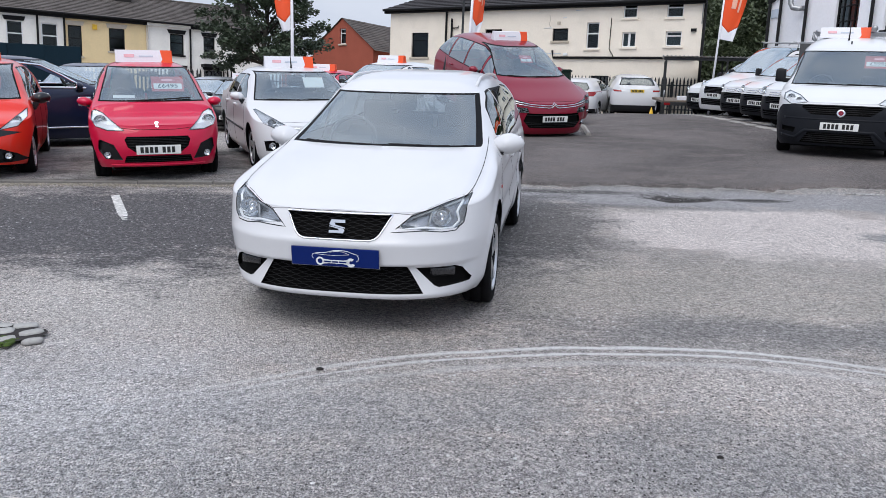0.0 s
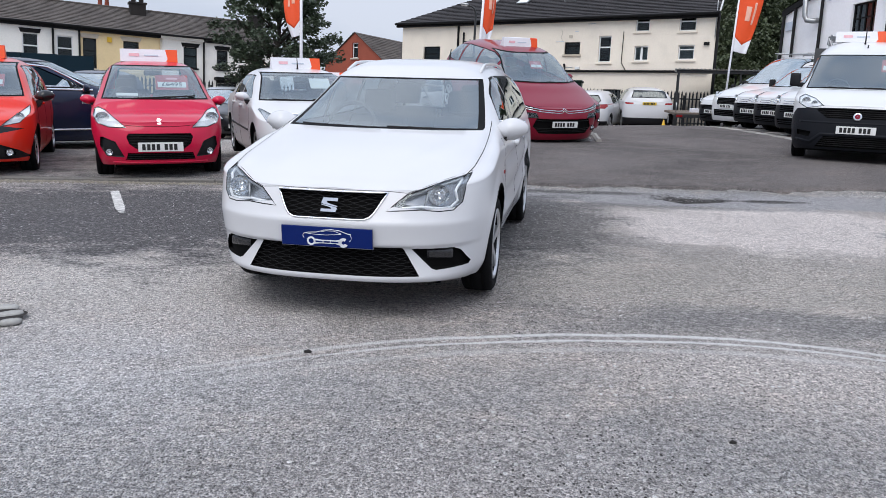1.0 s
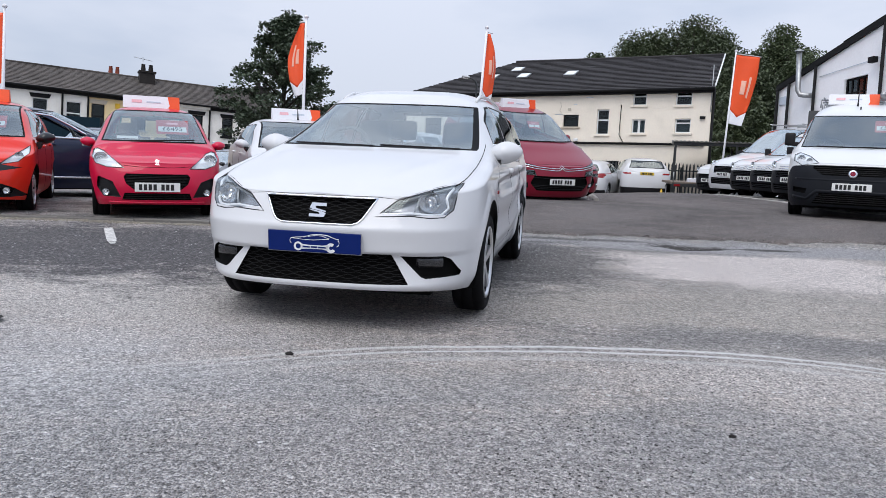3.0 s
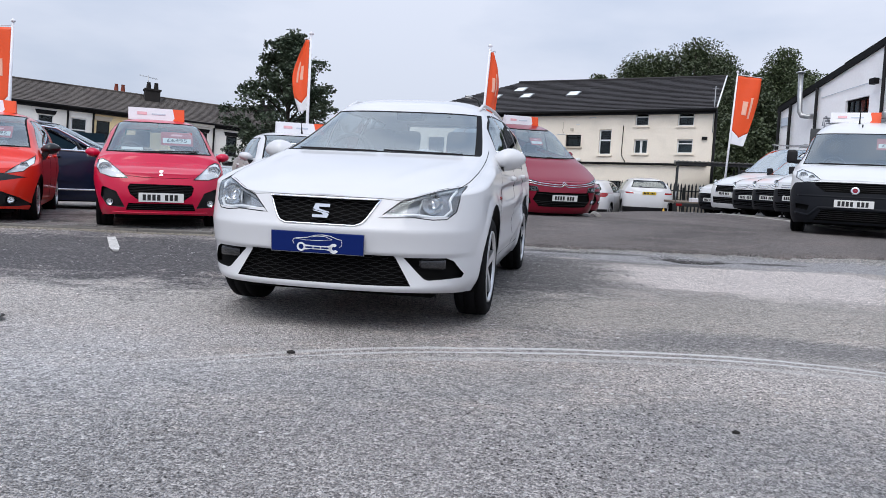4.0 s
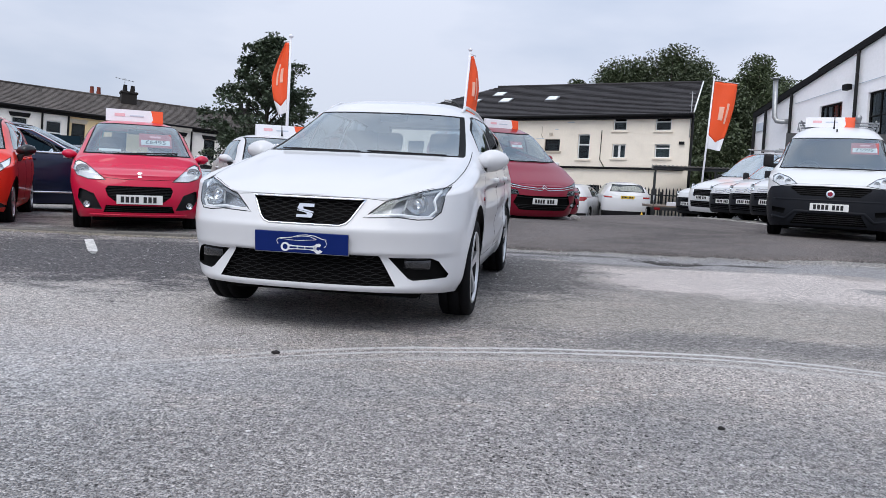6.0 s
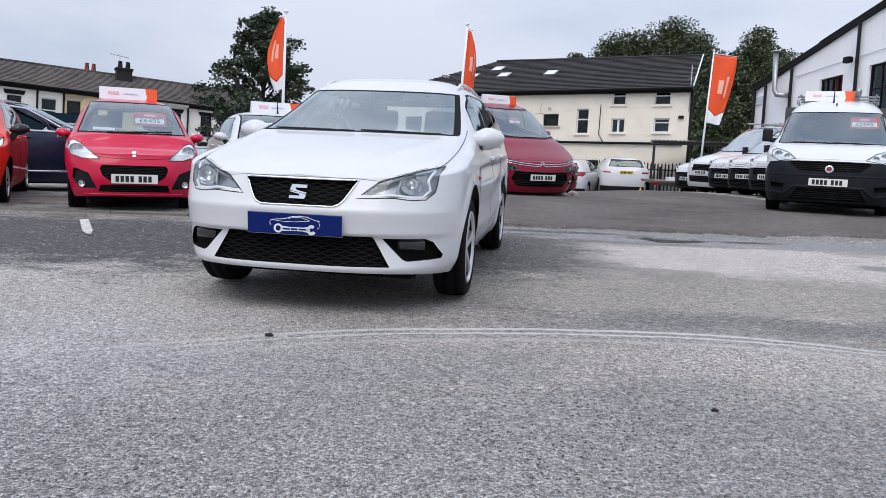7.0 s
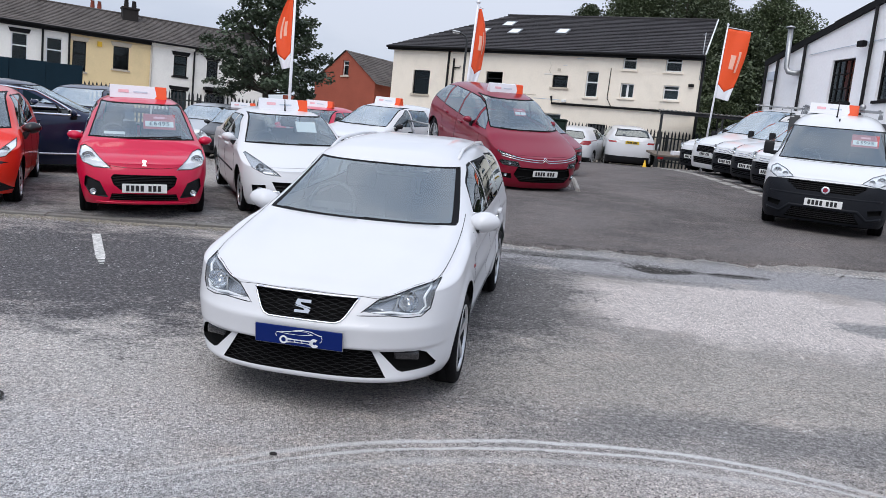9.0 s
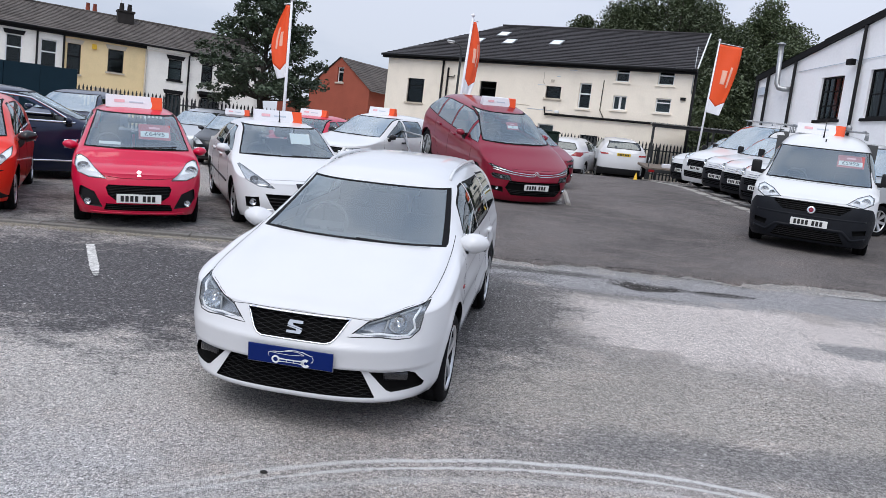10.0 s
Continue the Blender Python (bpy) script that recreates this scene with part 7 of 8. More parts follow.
def open_tree(x, y, top, low, spread_at, leaves, leaf, label, seed):
    """A young broadleaf: rising limbs that each carry flat sprays of leaves, with sky between them."""
    rnd = random.Random(seed)
    z = ground_z(x, y)
    t = thing("tree", Matrix.Translation((x, y, z)), label, "tree")
    h, low = top - z, low - z
    bm = bmesh.new()
    pts = [Vector((0.07 * math.sin(k * 1.7), 0.07 * math.cos(k * 1.3), h * 0.96 * k / 8)) for k in range(9)]
    r0 = 0.15
    tube(bm, pts, [r0 * (1 - 0.92 * k / 8) for k in range(9)], 9)
    sprays = []
    count = 46
    for k in range(count):
        f = (k + 0.5) / count
        zz = low + (h - low) * f
        reach = spread_at(f) * rnd.uniform(0.62, 1.0)
        ang = k * 2.399 + rnd.uniform(-0.35, 0.35)
        end = Vector((math.cos(ang) * reach, math.sin(ang) * reach, zz + rnd.uniform(-0.1, 0.1)))
        z0 = max(0.25 * h, zz - 0.35 - reach * rnd.uniform(0.45, 0.75))
        i = min(7, int(z0 / (h * 0.96) * 8))
        start = pts[i].lerp(pts[i + 1], z0 / (h * 0.96) * 8 - i)
        mid = start.lerp(end, 0.5) + Vector((0, 0, 0.10 * reach))
        tube(bm, [start, mid, end], [r0 * 0.30, r0 * 0.18, r0 * 0.05], 6)
        for q, size in ((1.0, 0.46), (0.74, 0.42), (0.5, 0.34)):
            p = (start.lerp(mid, q * 2) if q < 0.5 else mid.lerp(end, q * 2 - 1))
            for _ in range(2):
                side = Vector((rnd.uniform(-0.34, 0.34), rnd.uniform(-0.34, 0.34), rnd.uniform(-0.10, 0.24)))
                sprays.append((p + side, size * rnd.uniform(0.6, 1.0)))
                tube(bm, [p, p + side * 0.9], [0.014, 0.006], 4)
    part("trunk", bm, BARK, t)
    verts, faces = [], []
    total = sum(r * r for _, r in sprays)
    for c, r in sprays:
        for _ in range(int(leaves * r * r / total)):
            a, d = rnd.uniform(0, 6.283), r * math.sqrt(rnd.random())
            p = c + Vector((math.cos(a) * d, math.sin(a) * d, rnd.gauss(0, 0.24 * r) - 0.25 * d * d / r))
            q = Euler((rnd.uniform(-0.9, 0.9), rnd.uniform(-0.9, 0.9), rnd.uniform(0, 6.28))).to_matrix()
            s = leaf * rnd.uniform(0.6, 1.3)
            n = len(verts)
            for lx, ly, lz in ((-0.5, 0, 0), (-0.1, -0.36, 0.06), (0.5, 0, -0.08), (-0.1, 0.36, 0.06)):
                verts.append(tuple(p + q @ Vector((lx * s, ly * s, lz * s))))
            faces.append((n, n + 1, n + 2, n + 3))
    me = bpy.data.meshes.new("crown")
    me.from_pydata(verts, [], faces)
    me.materials.append(LEAF)
    crown = new("crown", me)
    crown.parent = t
    tagged(crown, kind="stuff")


open_tree(-8.35, 30.0, 8.2, 3.1, curve([(0.0, 2.5), (0.25, 2.75), (0.5, 2.3), (0.7, 1.55), (0.88, 0.85), (1.0, 0.35)]), 21000, 0.15, "leafy green tree with a sparse open crown behind the fence", 3)
# the wood: x, y, height of the top, crown radius
WOODLAND = ((7.6, 61, 13.7, 2.6), (10.4, 60, 15.0, 3.8), (14.6, 59, 16.2, 5.0), (12.2, 61, 15.4, 4.0), (17.0, 61, 15.8, 3.8), (21.4, 60, 16.0, 4.4), (23.9, 62, 15.0, 3.2),
            (19.0, 63, 14.4, 4.6), (9.4, 64, 13.4, 3.6), (15.2, 46, 10.0, 3.4), (17.8, 47, 10.8, 3.6), (13.9, 43.5, 8.2, 2.7), (20.2, 50, 11.6, 4.0), (17.0, 54, 12.6, 4.2))
for i, (x, y, top, rad) in enumerate(WOODLAND):
    tree(x, y, top, rad, 1.4, 27000, 0.20, LEAF_FAR, 90, "tall dark green tree of the wood behind the houses", 20 + i, 0.10 if y < 56 else 0.42)


# ---- more vehicles ----
NAVY_CAR = shape(4.6, 1.85, 1.54, sc=1.05, zc=1.05, sh=2.0, zn=0.78, zt=1.05, belt=1.0, paint=NAVY, axle=0.9, wheelbase=2.7, R=0.34, roof_end=4.1, plate_z=0.5, side_glass=DARK_GLASS)
navy, navy_surface, _ = parked("estate_car", "dark navy estate car with chrome window line, parked side-on", NAVY_CAR, -5.9, 14.45, 124, sign=False)
SMALL_SILVER = shape(4.0, 1.72, 1.47, paint=SILVER, screen_glass=VAN_GLASS, lamps=[([(0.42, 0.62), (0.66, 0.60), (0.80, 0.70), (0.78, 0.80), (0.6, 0.76)], [(0.66, 0.70, 0.06)])],
                     grilles=[([(-0.4, 0.28), (0.4, 0.28), (0.46, 0.40), (-0.46, 0.40)], [0.31, 0.34, 0.37], 0.006, 0, PLASTIC)])
parked("hatchback_car", "silver hatchback parked in the second row", SMALL_SILVER, -8.85, 23.2, 0, sign=False)
SMALL_BLACK = dict(SMALL_SILVER, paint=BLACK)
parked("hatchback_car", "black hatchback parked in the second row", SMALL_BLACK, -7.10, 21.8, 4, sign=True)
parked("hatchback_car", "dark grey car parked behind the navy estate", dict(SMALL_BLACK, paint=NAVY), -9.5, 17.1, 10, sign=False)
parked("hatchback_car", "red hatchback in the back row with a roof sign", dict(RED_107), -4.35, 18.3, -12)
DACIA = shape(4.06, 1.73, 1.53, screen_glass=VAN_GLASS, sc=0.98, zc=1.02, zn=0.80, zt=1.0, belt=1.0, paint=VAN_WHITE, axle=0.82, wheelbase=2.59, R=0.31, mirror_mat=PLASTIC, plate_z=0.45,
              lamps=[([(0.52, 0.66), (0.80, 0.68), (0.80, 0.80), (0.56, 0.78)], [(0.68, 0.73, 0.055)])],
              grilles=[([(-0.46, 0.66), (0.46, 0.66), (0.50, 0.78), (-0.50, 0.78)], [0.69, 0.72, 0.75], 0.010, 0, PLASTIC)], handle_mat=PLASTIC)
parked("hatchback_car", "white hatchback with black grille, roof sign on top", DACIA, -3.08, 16.9, -28)
parked("hatchback_car", "blue hatchback in the back row", dict(SMALL_SILVER, paint=BLUE), 0.25, 22.4, 70, sign=False)
parked("hatchback_car", "dark red car with chrome grille bars beside the drive", dict(C4, paint=DEEP_RED), 2.42, 19.9, 24, sign=False)
KIA = shape(4.26, 1.78, 1.47, paint=WHITE, lean=[(0.0, 0.0), (0.85, 0.0), (1.2, 0.12), (1.9, 0.27), (3.8, 0.30), (4.26, 0.16)], tail_lamps=[[(0.46, 0.84), (0.80, 0.82), (0.86, 0.90), (0.84, 1.00), (0.60, 0.98)]], rear_glass=DARK_GLASS, rear_window=[(-0.56, 1.06), (0.56, 1.06), (0.60, 1.12), (0.48, 1.29), (-0.48, 1.29), (-0.60, 1.12)], plate_z=0.42,
            pieces=[("bumper", [(3.6, 0.1), (4.6, 0.1), (4.6, 0.36), (3.9, 0.36)], "side", lambda c: c.y > 3.5, PLASTIC, 0)])
parked("hatchback_car", "white hatchback seen from behind by the fence", KIA, 5.2, 33.4, 158, sign=False)
EVOQUE = shape(4.36, 1.90, 1.63, sc=1.05, zc=1.08, zn=0.85, zt=1.08, belt=1.08, paint=WHITE, R=0.37, axle=0.85, wheelbase=2.66, rear_plate_z=1.03, rear_glass=DARK_GLASS, side_glass=DARK_GLASS, plate_z=0.5, clear=0.21,
               tail_lamps=[[(0.58, 1.00), (0.86, 1.00), (0.90, 1.07), (0.60, 1.07)]], rear_window=[(-0.64, 1.27), (0.64, 1.27), (0.55, 1.50), (-0.55, 1.50)], lean=[(0.0, 0.0), (0.9, 0.0), (1.3, 0.12), (2.0, 0.27), (3.9, 0.30), (4.36, 0.16)],
               pieces=[("bumper", [(3.6, 0.1), (4.6, 0.1), (4.6, 0.50), (3.9, 0.50)], "side", lambda c: c.y > 3.5, PLASTIC, 0)])
parked("sport_utility_car", "white compact off-road car seen from behind", EVOQUE, 6.30, 34.1, 178, sign=False)
# the row of vans
TRANSIT = shape(4.97, 1.95, 2.08, screen_glass=VAN_GLASS, sc=1.12, zc=1.26, sh=2.15, zn=0.90, zt=1.15, belt=1.13, paint=VAN_WHITE, axle=1.0, wheelbase=2.93, R=0.34, roof_end=4.8, rear_rake=0.1, plate_z=0.62, clear=0.2, bench=False, rear_window=None, mirror_mat=PLASTIC, tall_mirror=True,
                side_windows=[[(1.62, 1.24), (2.62, 1.24), (2.62, 1.82), (2.28, 1.82)]], side_glass=DARK_GLASS,
                lamps=[([(0.50, 0.90), (0.80, 0.86), (0.90, 1.0), (0.86, 1.12), (0.62, 1.02)], [(0.74, 0.96, 0.07)])],
                grilles=[([(-0.42, 0.66), (0.42, 0.66), (0.46, 0.86), (-0.46, 0.86)], [0.70, 0.74, 0.78, 0.82], 0.008, 0.008, PLASTIC), ([(-0.5, 0.34), (0.5, 0.34), (0.55, 0.52), (-0.55, 0.52)], [0.38, 0.43, 0.48], 0.008, 0, PLASTIC)])
BERLINGO = shape(4.38, 1.81, 1.75, screen_glass=VAN_GLASS, sc=1.24, zc=1.13, sh=2.06, zn=0.85, zt=1.1, belt=1.12, paint=VAN_WHITE, axle=0.90, wheelbase=2.73, R=0.315, roof_end=4.2, rear_rake=0.12, plate_z=0.50, clear=0.19, bench=False, rear_window=None, mirror_mat=PLASTIC, tall_mirror=True,
                 side_windows=[[(1.68, 1.17), (2.5, 1.17), (2.5, 1.56), (2.18, 1.56)]],
                 pieces=[("bumper", [(-0.1, 0.1), (0.85, 0.1), (0.85, 0.45), (0.3, 0.68), (-0.1, 0.72)], "side", lambda c: c.y < 0.95, GREY_PLASTIC, 0)],
                 grilles=[([(-0.46, 0.55), (0.46, 0.55), (0.50, 0.70), (-0.50, 0.70)], [0.58, 0.62, 0.66], 0.010, 0, GREY_PLASTIC), ([(-0.5, 0.28), (0.5, 0.28), (0.55, 0.40), (-0.55, 0.40)], [0.31, 0.35], 0.009, 0, GREY_PLASTIC)],
                 lamps=[([(0.52, 0.76), (0.78, 0.74), (0.88, 0.88), (0.84, 1.0), (0.66, 0.90)], [(0.72, 0.84, 0.07)])])
transit, transit_surface, _ = parked("panel_van", "white panel van with a chrome-edged grille and roof rack", TRANSIT, 6.95, 22.9, -64, sign=False, category="van", group="row of vans")
rack(transit, transit_surface, 2.08, 2.4, 4.5, 5, 0.66)
for x, y in ((7.0, 21.1), (6.98, 19.4), (6.84, 17.5)):
    low_van, low_surface, low_m = parked("panel_van", "white panel van with a black bumper in a row", BERLINGO, x, y, -64, sign=False, category="van", group="row of vans")
    for z in (0.755, 0.805):
        part("chrome_strip", front_line(low_surface, [(-0.40, z - 0.01), (-0.10, z - 0.012), (0.0, z + 0.03), (0.10, z - 0.012), (0.40, z - 0.01)], 0.010), CHROME, low_van)
parked("panel_van", "small white van with dark bumper at the row's end", dict(BERLINGO), 7.1, 25.0, -64, sign=False, category="van", group="row of vans")
parked("panel_van", "silver van beside the white panel van", dict(BERLINGO, paint=SILVER), 7.1, 15.3, -64, sign=False, category="van", group="row of vans")

for g in (1, -1):
    part("chrome_strip", side_line(navy_surface, [(1.40, 1.01), (2.3, 1.03), (3.3, 1.06)], 0.021, g), CHROME, navy)
    part("chrome_strip", side_line(navy_surface, [(1.45, 1.03), (1.75, 1.22), (2.05, 1.38), (2.5, 1.43), (3.2, 1.42)], 0.021, g), CHROME, navy)
    part("chrome_strip", side_line(navy_surface, [(1.2, 0.36), (3.1, 0.36)], 0.018, g), CHROME, navy)


# ---- ramp under the people carrier ----
def ramp():
    m = spot(1.53, 14.35, 25.0)
    r = thing("car_ramp", m, "galvanised steel display ramp under the tilted people carrier", "ramp")
    for g in (1, -1):
        x = 0.80 * g
        bm = bmesh.new()
        prism(bm, [(2.0, 0.02), (4.1, 0.02), (4.1, 0.42), (2.0, 0.09)], 0.34, Matrix(((0, 1, 0, x - 0.17), (1, 0, 0, 0), (0, 0, 1, 0), (0, 0, 0, 1))))
        bmesh.ops.delete(bm, geom=[f for f in bm.faces if abs(f.normal.x) > 0.9], context="FACES_ONLY")
        part("track", bm, STEEL, r, "", False)
        for s in (2.6, 3.3, 4.0):
            part("leg", tube(bmesh.new(), [(x - 0.15, s, 0), (x - 0.15, s, 0.09 + 0.155 * (s - 2.0))], 0.025), STEEL, r)
            part("leg", tube(bmesh.new(), [(x + 0.15, s, 0), (x + 0.15, s, 0.09 + 0.155 * (s - 2.0))], 0.025), STEEL, r)
    side = bmesh.new()
    for a, b in (((-1.0, 3.5, 0.0), (-1.0, 3.5, 0.95)), ((-1.0, 4.9, 0.0), (-1.0, 4.9, 0.95)), ((-1.0, 3.5, 0.95), (-1.0, 4.9, 0.95)), ((-1.0, 3.5, 0.5), (-1.0, 4.9, 0.5)), ((-1.0, 3.5, 0.1), (-1.0, 4.9, 0.95))):
        tube(side, [a, b], 0.022)
    part("side_frame", side, STEEL, r)


ramp()


# ---- trailer and cone at the end of the drive ----
def trailer():
    m = spot(7.25, 27.0, -4)
    t = thing("trailer", m, "low flat trailer with tail lamps and a yellow plate", "trailer")
    part("bed", boxed((-0.78, 0, 0.42), (0.78, 2.4, 0.50), None, 0.01), WOOD, t, "", False)
    part("rear_beam", boxed((-0.78, -0.06, 0.34), (0.78, 0.0, 0.46), None, 0.01), FENCE_PAINT, t, "", False)
    for g in (1, -1):
        part("tail_lamp", boxed((-0.1, -0.085, 0.36), (0.1, -0.06, 0.44), None, 0.008), RED_LENS, t, "", False, pose(0.62 * g, 0, 0))
        wheel(t, 0.20, 0.14, "steel", pose(0.68 * g, 1.5, 0.20, 0, 0, 0 if g > 0 else 180))
    plate(t, PLATE_YELLOW, pose(0.35, -0.075, 0.39))
    for x in (-0.73, 0.73):
        part("post", tube(bmesh.new(), [(x, 0.05, 0.5), (x, 0.05, 0.85)], 0.02), STEEL, t)
    cone = lathe(bmesh.new(), [(0.0, 0.12), (0.02, 0.12), (0.021, 0.08), (0.27, 0.015), (0.28, 0.001)], steps=18, m=pose(0, 0, 0, 0, -90, 0))
    whole("traffic_cone", cone, CONE_YELLOW, spot(6.25, 27.6), "yellow plastic cone standing beside the trailer", "cone", smooth=True)
    parcel = boxed((-0.16, -0.12, 0.0), (0.16, 0.12, 0.20), None, 0.02)
    whole("crate", parcel, SIGN_WHITE, spot(7.35, 27.8, 10, 0.5), "white plastic crate lying on the trailer", "crate")


trailer()


# ---- setts showing through the asphalt ----
def setts():
    """Worn rounded cobbles in a hollow of the asphalt, dark joints and moss between."""
    base = tagged(new("sett_patch"), "patch of old rounded stone setts with moss between", "paving", kind="structure")
    base.matrix_world = YARD
    rnd = random.Random(12)
    bed = bmesh.new()
    rim = [bed.verts.new((-2.90 + 0.60 * math.cos(a) * (1 + 0.06 * math.sin(3 * a)), 4.03 + 0.22 * math.sin(a) * (1 + 0.12 * math.sin(5 * a)), 0.009)) for a in (2 * math.pi * k / 40 for k in range(40))]
    bed.faces.new(rim)
    bmesh.ops.triangulate(bed, faces=bed.faces)
    part("joint_dirt", bed, SOOT, base, "dark dirt between the stones", False)
    dome = bmesh.new()
    bmesh.ops.create_uvsphere(dome, u_segments=12, v_segments=8, radius=1.0)
    for v in dome.verts:
        q = math.hypot(v.co.x, v.co.y) or 1.0
        f = min(1.28, 0.98 / max(abs(v.co.x / q), abs(v.co.y / q), 0.72))
        v.co = Vector((v.co.x * f * 0.060, v.co.y * f * 0.040, math.copysign(abs(v.co.z) ** 0.45, v.co.z) * 0.017))
    first = None
    for i in range(8):
        for j in range(5):
            x, y = -3.50 + 0.158 * i + (0.075 if j % 2 else 0) + rnd.uniform(-0.016, 0.016), 3.87 + 0.105 * j + rnd.uniform(-0.010, 0.010)
            if math.hypot((x + 2.90) / 0.62, (y - 4.04) / 0.22) > 1.0:
                continue
            mm = pose(x, y, 0.002 + rnd.uniform(-0.006, 0.004), rnd.uniform(-6, 6), rnd.uniform(-6, 6), 20 + rnd.uniform(-22, 22)) @ Matrix.Diagonal((rnd.uniform(0.85, 1.12), rnd.uniform(0.9, 1.15), 1, 1))
            if first is None:
                first = part("sett", dome, SETT, base, "", True, mm)
            else:
                twin(first, mm)
    moss = bmesh.new()
    for k in range(150):
        x, y = rnd.uniform(-3.2, -2.40), rnd.uniform(3.86, 3.95) + (0.06 if k % 4 == 0 else 0)
        bmesh.ops.create_icosphere(moss, subdivisions=1, radius=rnd.uniform(0.008, 0.022), matrix=pose(x, y, 0.006) @ Matrix.Diagonal((1.4, 1, 0.5, 1)))
    mo = part("moss", moss, MOSS, base)
    tagged(mo, kind="stuff")


setts()


# ---- edging, grit and small wear ----
def edging():
    """A worn pale concrete strip along the drive, cast in lengths, under the noses of the vans."""
    strip = tagged(new("edging"), "worn pale concrete strip along the drive", "edging", kind="structure")
    rnd = random.Random(31)
    y = 26.2
    while y > 14.5:
        run = rnd.uniform(0.75, 1.15)
        for x0, x1 in ((6.40, 6.78), (6.84, 7.70)):
            bm = bmesh.new()
            prev = None
            for i in range(7):
                yy = y - run * i / 6
                row = []
                for q in range(6):
                    x = x0 + (x1 - x0) * q / 5 + (0.035 * noise.noise((yy * 3, q, 0)) if q in (0, 5) else 0)
                    edge = q in (0, 5) or i in (0, 6)
                    row.append(bm.verts.new((x, yy, ground_z(x, yy) + (0.004 if edge else 0.032) + 0.006 * noise.noise((x * 4, yy * 4, 2)))))
                if prev:
                    for q in range(5):
                        bm.faces.new((prev[q], row[q], row[q + 1], prev[q + 1]))
                prev = row
            part("slab", bm, PALE_CONCRETE if x0 < 6.5 or rnd.random() < 0.6 else GRAVEL, strip)
        y -= run + rnd.uniform(0.05, 0.10)


edging()


def bay():
    """The gritty bay under the red cars, a low step above the drive, with a pale edge strip."""
    bm = bmesh.new()
    rows = []
    for i in range(33):
        y = 14.86 + 6.0 * i / 32
        right = 2.26 + 0.085 * (y - 14.86) + 0.02 * noise.noise((y * 3, 1, 0))
        row = []
        for k in range(13):
            x = -0.6 + (right + 0.6) * k / 12
            z = ground_z(x, y) + 0.055 + 0.006 * noise.noise((x * 3, y * 3, 9))
            row.append(bm.verts.new((x, y - (0.03 if i == 0 else 0), z - (0.06 if i == 0 or k in (0, 12) else 0))))
        rows.append(row)
    for a, b in zip(rows, rows[1:]):
        for k in range(12):
            bm.faces.new((a[k], a[k + 1], b[k + 1], b[k]))
    return bm


whole("pavement", bay(), GRAVEL, pose(0, 0, 0), "gritty paved bay beside the tarmac drive", "pavement", kind="structure", smooth=True)
edge_strip = bmesh.new()
for k in range(6):
    y0 = 14.86 + 0.98 * k
    x0, x1 = 2.27 + 0.085 * (y0 - 14.86), 2.27 + 0.085 * (y0 + 0.95 - 14.86)
    tube(edge_strip, [(x0, y0, ground_z(x0, y0) + 0.03), (x1, y0 + 0.95, ground_z(x1, y0 + 0.95) + 0.03)], 0.055, 6)
whole("kerb", edge_strip, PALE_CONCRETE, pose(0, 0, 0), "pale worn concrete edge of the parking bay", "kerb", kind="structure")


def cabinet(x, y):
    z = ground_z(x, y)
    c = thing("utility_cabinet", Matrix.Translation((x, y, z)) @ pose(0, 0, 0, 0, 0, -12), "tall dark green metal utility cabinet near the fence", "cabinet")
    part("body", boxed((-0.20, -0.22, 0.06), (0.20, 0.22, 1.42), None, 0.015), GREEN_PAINT, c, "", False)
    part("plinth", boxed((-0.22, -0.24, -0.05), (0.22, 0.24, 0.06)), PALE_CONCRETE, c, "", False)
    part("lid", boxed((-0.23, -0.26, 1.42), (0.23, 0.26, 1.47), None, 0.01), GREEN_PAINT, c, "", False)
    d = part("door", boxed((-0.17, -0.235, 0.12), (0.17, -0.222, 1.36), None, 0.004), GREEN_PAINT, c, "", False)
    part("handle", boxed((0.10, -0.255, 0.70), (0.13, -0.235, 0.85), None, 0.004), STEEL, d, "", False)


cabinet(2.70, 24.2)


def pebbles(count, place, sizes, seed):
    """Loose stones as one mesh of small uneven lumps."""
    rnd = random.Random(seed)
    verts, faces = [], []
    base = [(1, 0, 0), (-1, 0, 0), (0, 1, 0), (0, -1, 0), (0, 0, 1), (0, 0, -1)]
    tris = [(0, 2, 4), (2, 1, 4), (1, 3, 4), (3, 0, 4), (2, 0, 5), (1, 2, 5), (3, 1, 5), (0, 3, 5)]
    for _ in range(count):
        x, y, z = place(rnd)
        r = rnd.uniform(*sizes)
        e = Euler((rnd.uniform(0, 6), rnd.uniform(0, 6), rnd.uniform(0, 6))).to_matrix()
        k = len(verts)
        for v in base:
            q = e @ (Vector(v) * r * rnd.uniform(0.6, 1.2))
            verts.append((x + q.x, y + q.y, z + q.z * 0.6 + r * 0.2))
        faces += [tuple(k + i for i in t) for t in tris]
    me = bpy.data.meshes.new("grit")
    me.from_pydata(verts, [], faces)
    return me


def loose(name, me, mat, label):
    me.materials.append(mat)
    return tagged(new(name, me), label, "grit", kind="stuff")


def by_kerb(rnd):
    f = rnd.random()
    p = KERB_A.lerp(KERB_B, f)
    d = abs(rnd.gauss(0, 0.11)) * (1.3 - 0.6 * f)
    y = p.y - 0.07 - d
    q = YARD @ Vector((p.x, y, yard_height(p.x, y)))
    return q.x, q.y, asphalt_height(q.x, q.y) + 0.002


loose("kerb_grit", pebbles(3600, by_kerb, (0.005, 0.018), 5), GRIT, "brown loose grit gathered along the kerb")


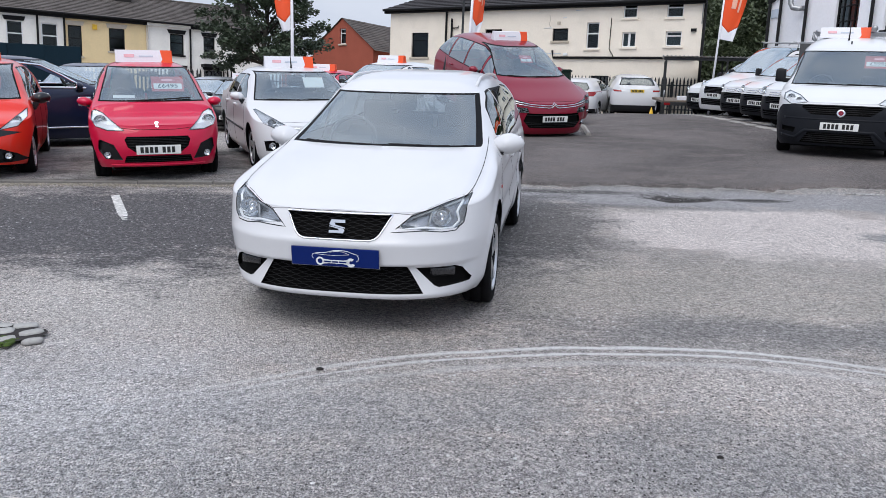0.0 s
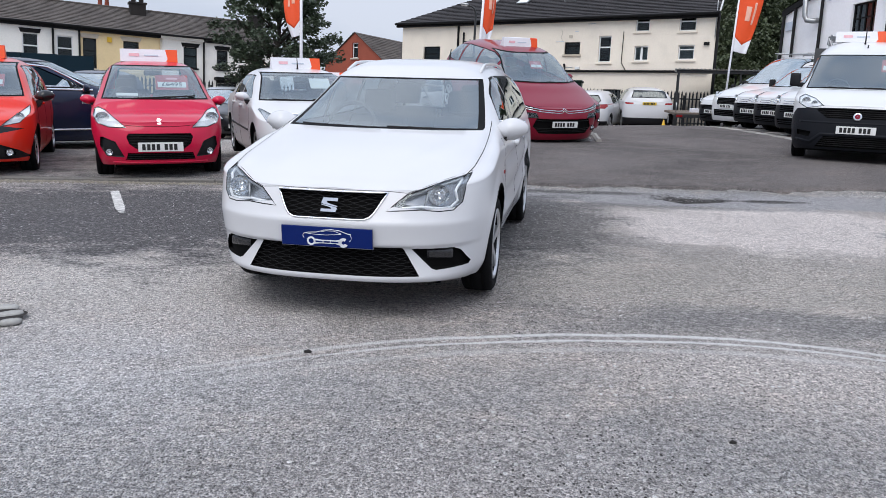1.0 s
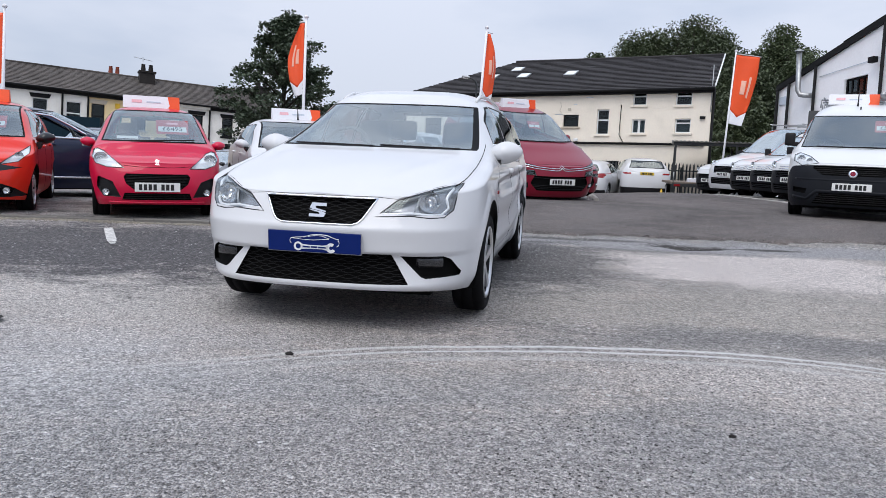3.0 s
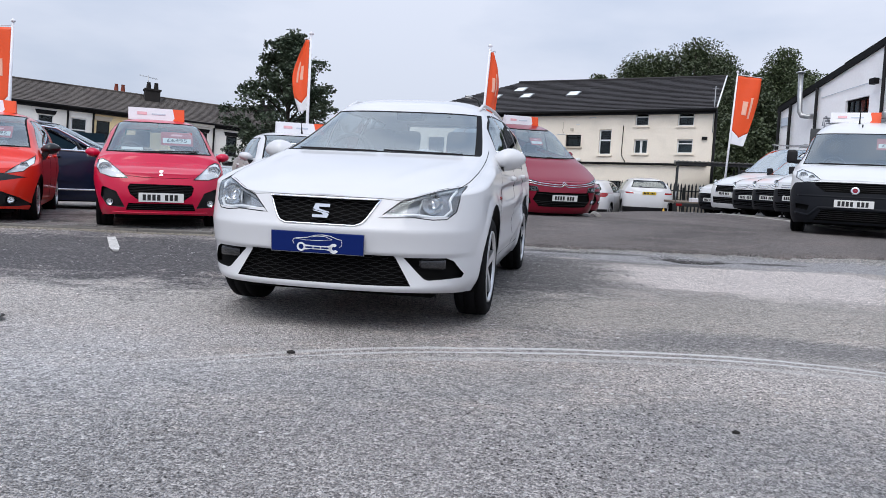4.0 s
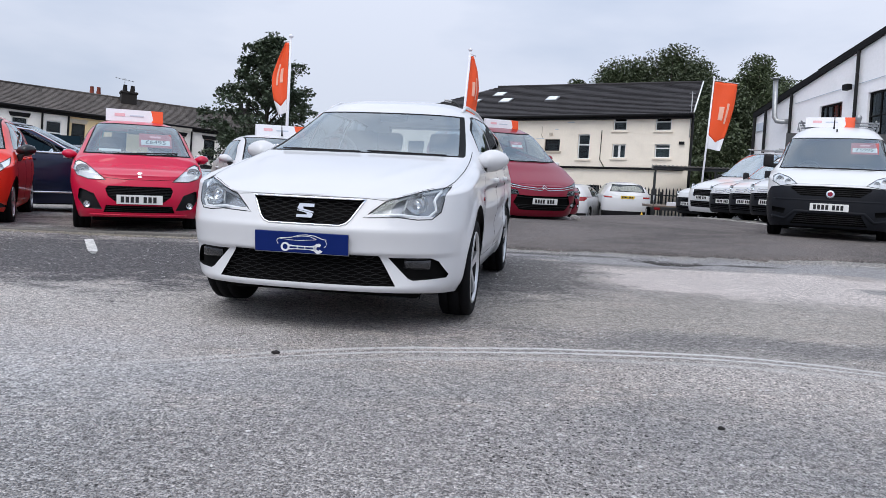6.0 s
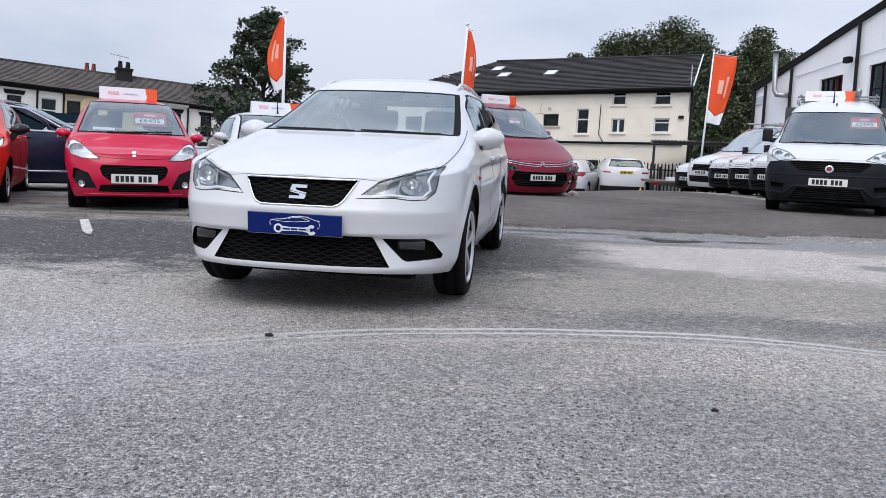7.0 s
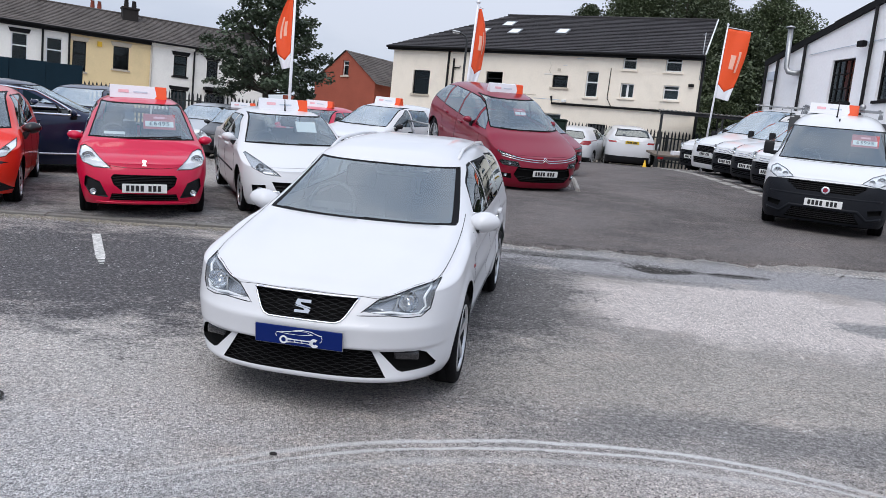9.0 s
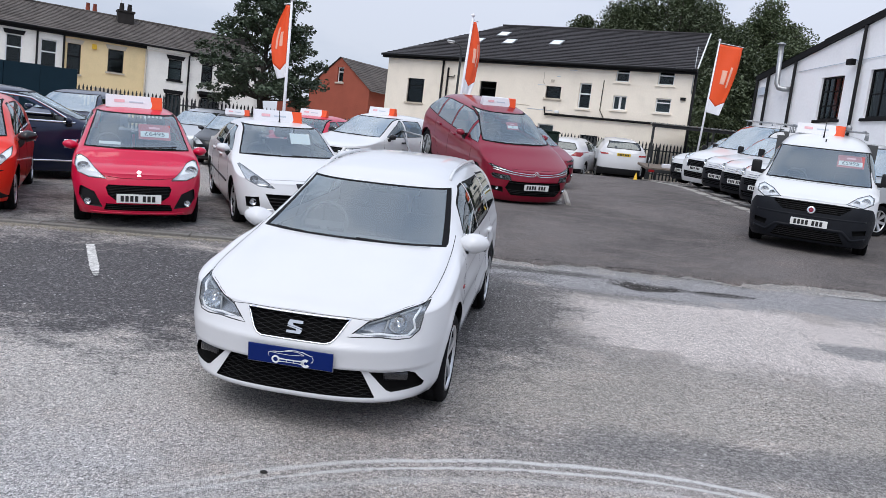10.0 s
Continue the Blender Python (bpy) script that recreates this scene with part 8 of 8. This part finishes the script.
def by_edge(rnd):
    x = rnd.uniform(0.4, 8.0)
    y = tarmac_edge(x) - abs(rnd.gauss(0, 0.22)) + 0.02
    return x, y, asphalt_height(x, y) + 0.002


loose("edge_grit", pebbles(2200, by_edge, (0.005, 0.018), 6), SETT, "loose grey chippings along the broken tarmac edge")


def over_yard(rnd):
    x, y = rnd.uniform(-3.5, 5.0), rnd.uniform(1.6, 8.5)
    return x, y, asphalt_height(x, y) + 0.001


loose("chippings", pebbles(1500, over_yard, (0.003, 0.009), 7), LINE_PAINT, "scattered pale stone chippings on the asphalt")


for x, y, r in ((1.24, 3.0, 0.010), (-0.63, 3.74, 0.014)):
    bm = bmesh.new()
    bmesh.ops.create_icosphere(bm, subdivisions=2, radius=r, matrix=Matrix.Diagonal((1.5, 1.0, 0.7, 1)))
    for v in bm.verts:
        v.co *= 1 + 0.25 * noise.noise(v.co * 90 + Vector((x * 9, y * 9, 0)))
    whole("stone", bm, SOOT, pose(x, y, asphalt_height(x, y) + r * 0.5), "small dark loose stone lying on the asphalt", "stone", "loose stones", smooth=True)


def crack(points, width, seed):
    """A narrow ragged open crack, as a dark sliver in the surface."""
    rnd = random.Random(seed)
    bm = bmesh.new()
    prev = None
    line = along(points, 0.05)
    for i, (x, y) in enumerate(line):
        w = width * rnd.uniform(0.3, 1.2) * (0.2 if i in (0, len(line) - 1) else 1)
        y += rnd.uniform(-0.02, 0.02)
        z = max(asphalt_height(x, y), ground_z(x, y) + 0.022 if y > tarmac_edge(x) and x > 0.55 else -99) + 0.005
        pair = [bm.verts.new((x, y - w, z)), bm.verts.new((x, y + w, z))]
        if prev:
            bm.faces.new((prev[0], pair[0], pair[1], prev[1]))
        prev = pair
    return bm


for k, pts in enumerate(([(1.1, 9.95), (1.9, 9.9), (2.6, 9.98), (3.4, 9.8), (4.1, 9.62)], [(4.6, 9.75), (5.3, 9.66), (6.2, 9.70), (7.2, 9.55)], [(0.9, 9.3), (1.4, 9.38), (1.9, 9.30)], [(3.1, 9.15), (3.6, 9.2), (4.0, 9.1)])):
    whole("crack", crack(pts, 0.014, 30 + k), GAP, pose(0, 0, 0), "open crack along the broken tarmac edge", "crack", kind="structure")
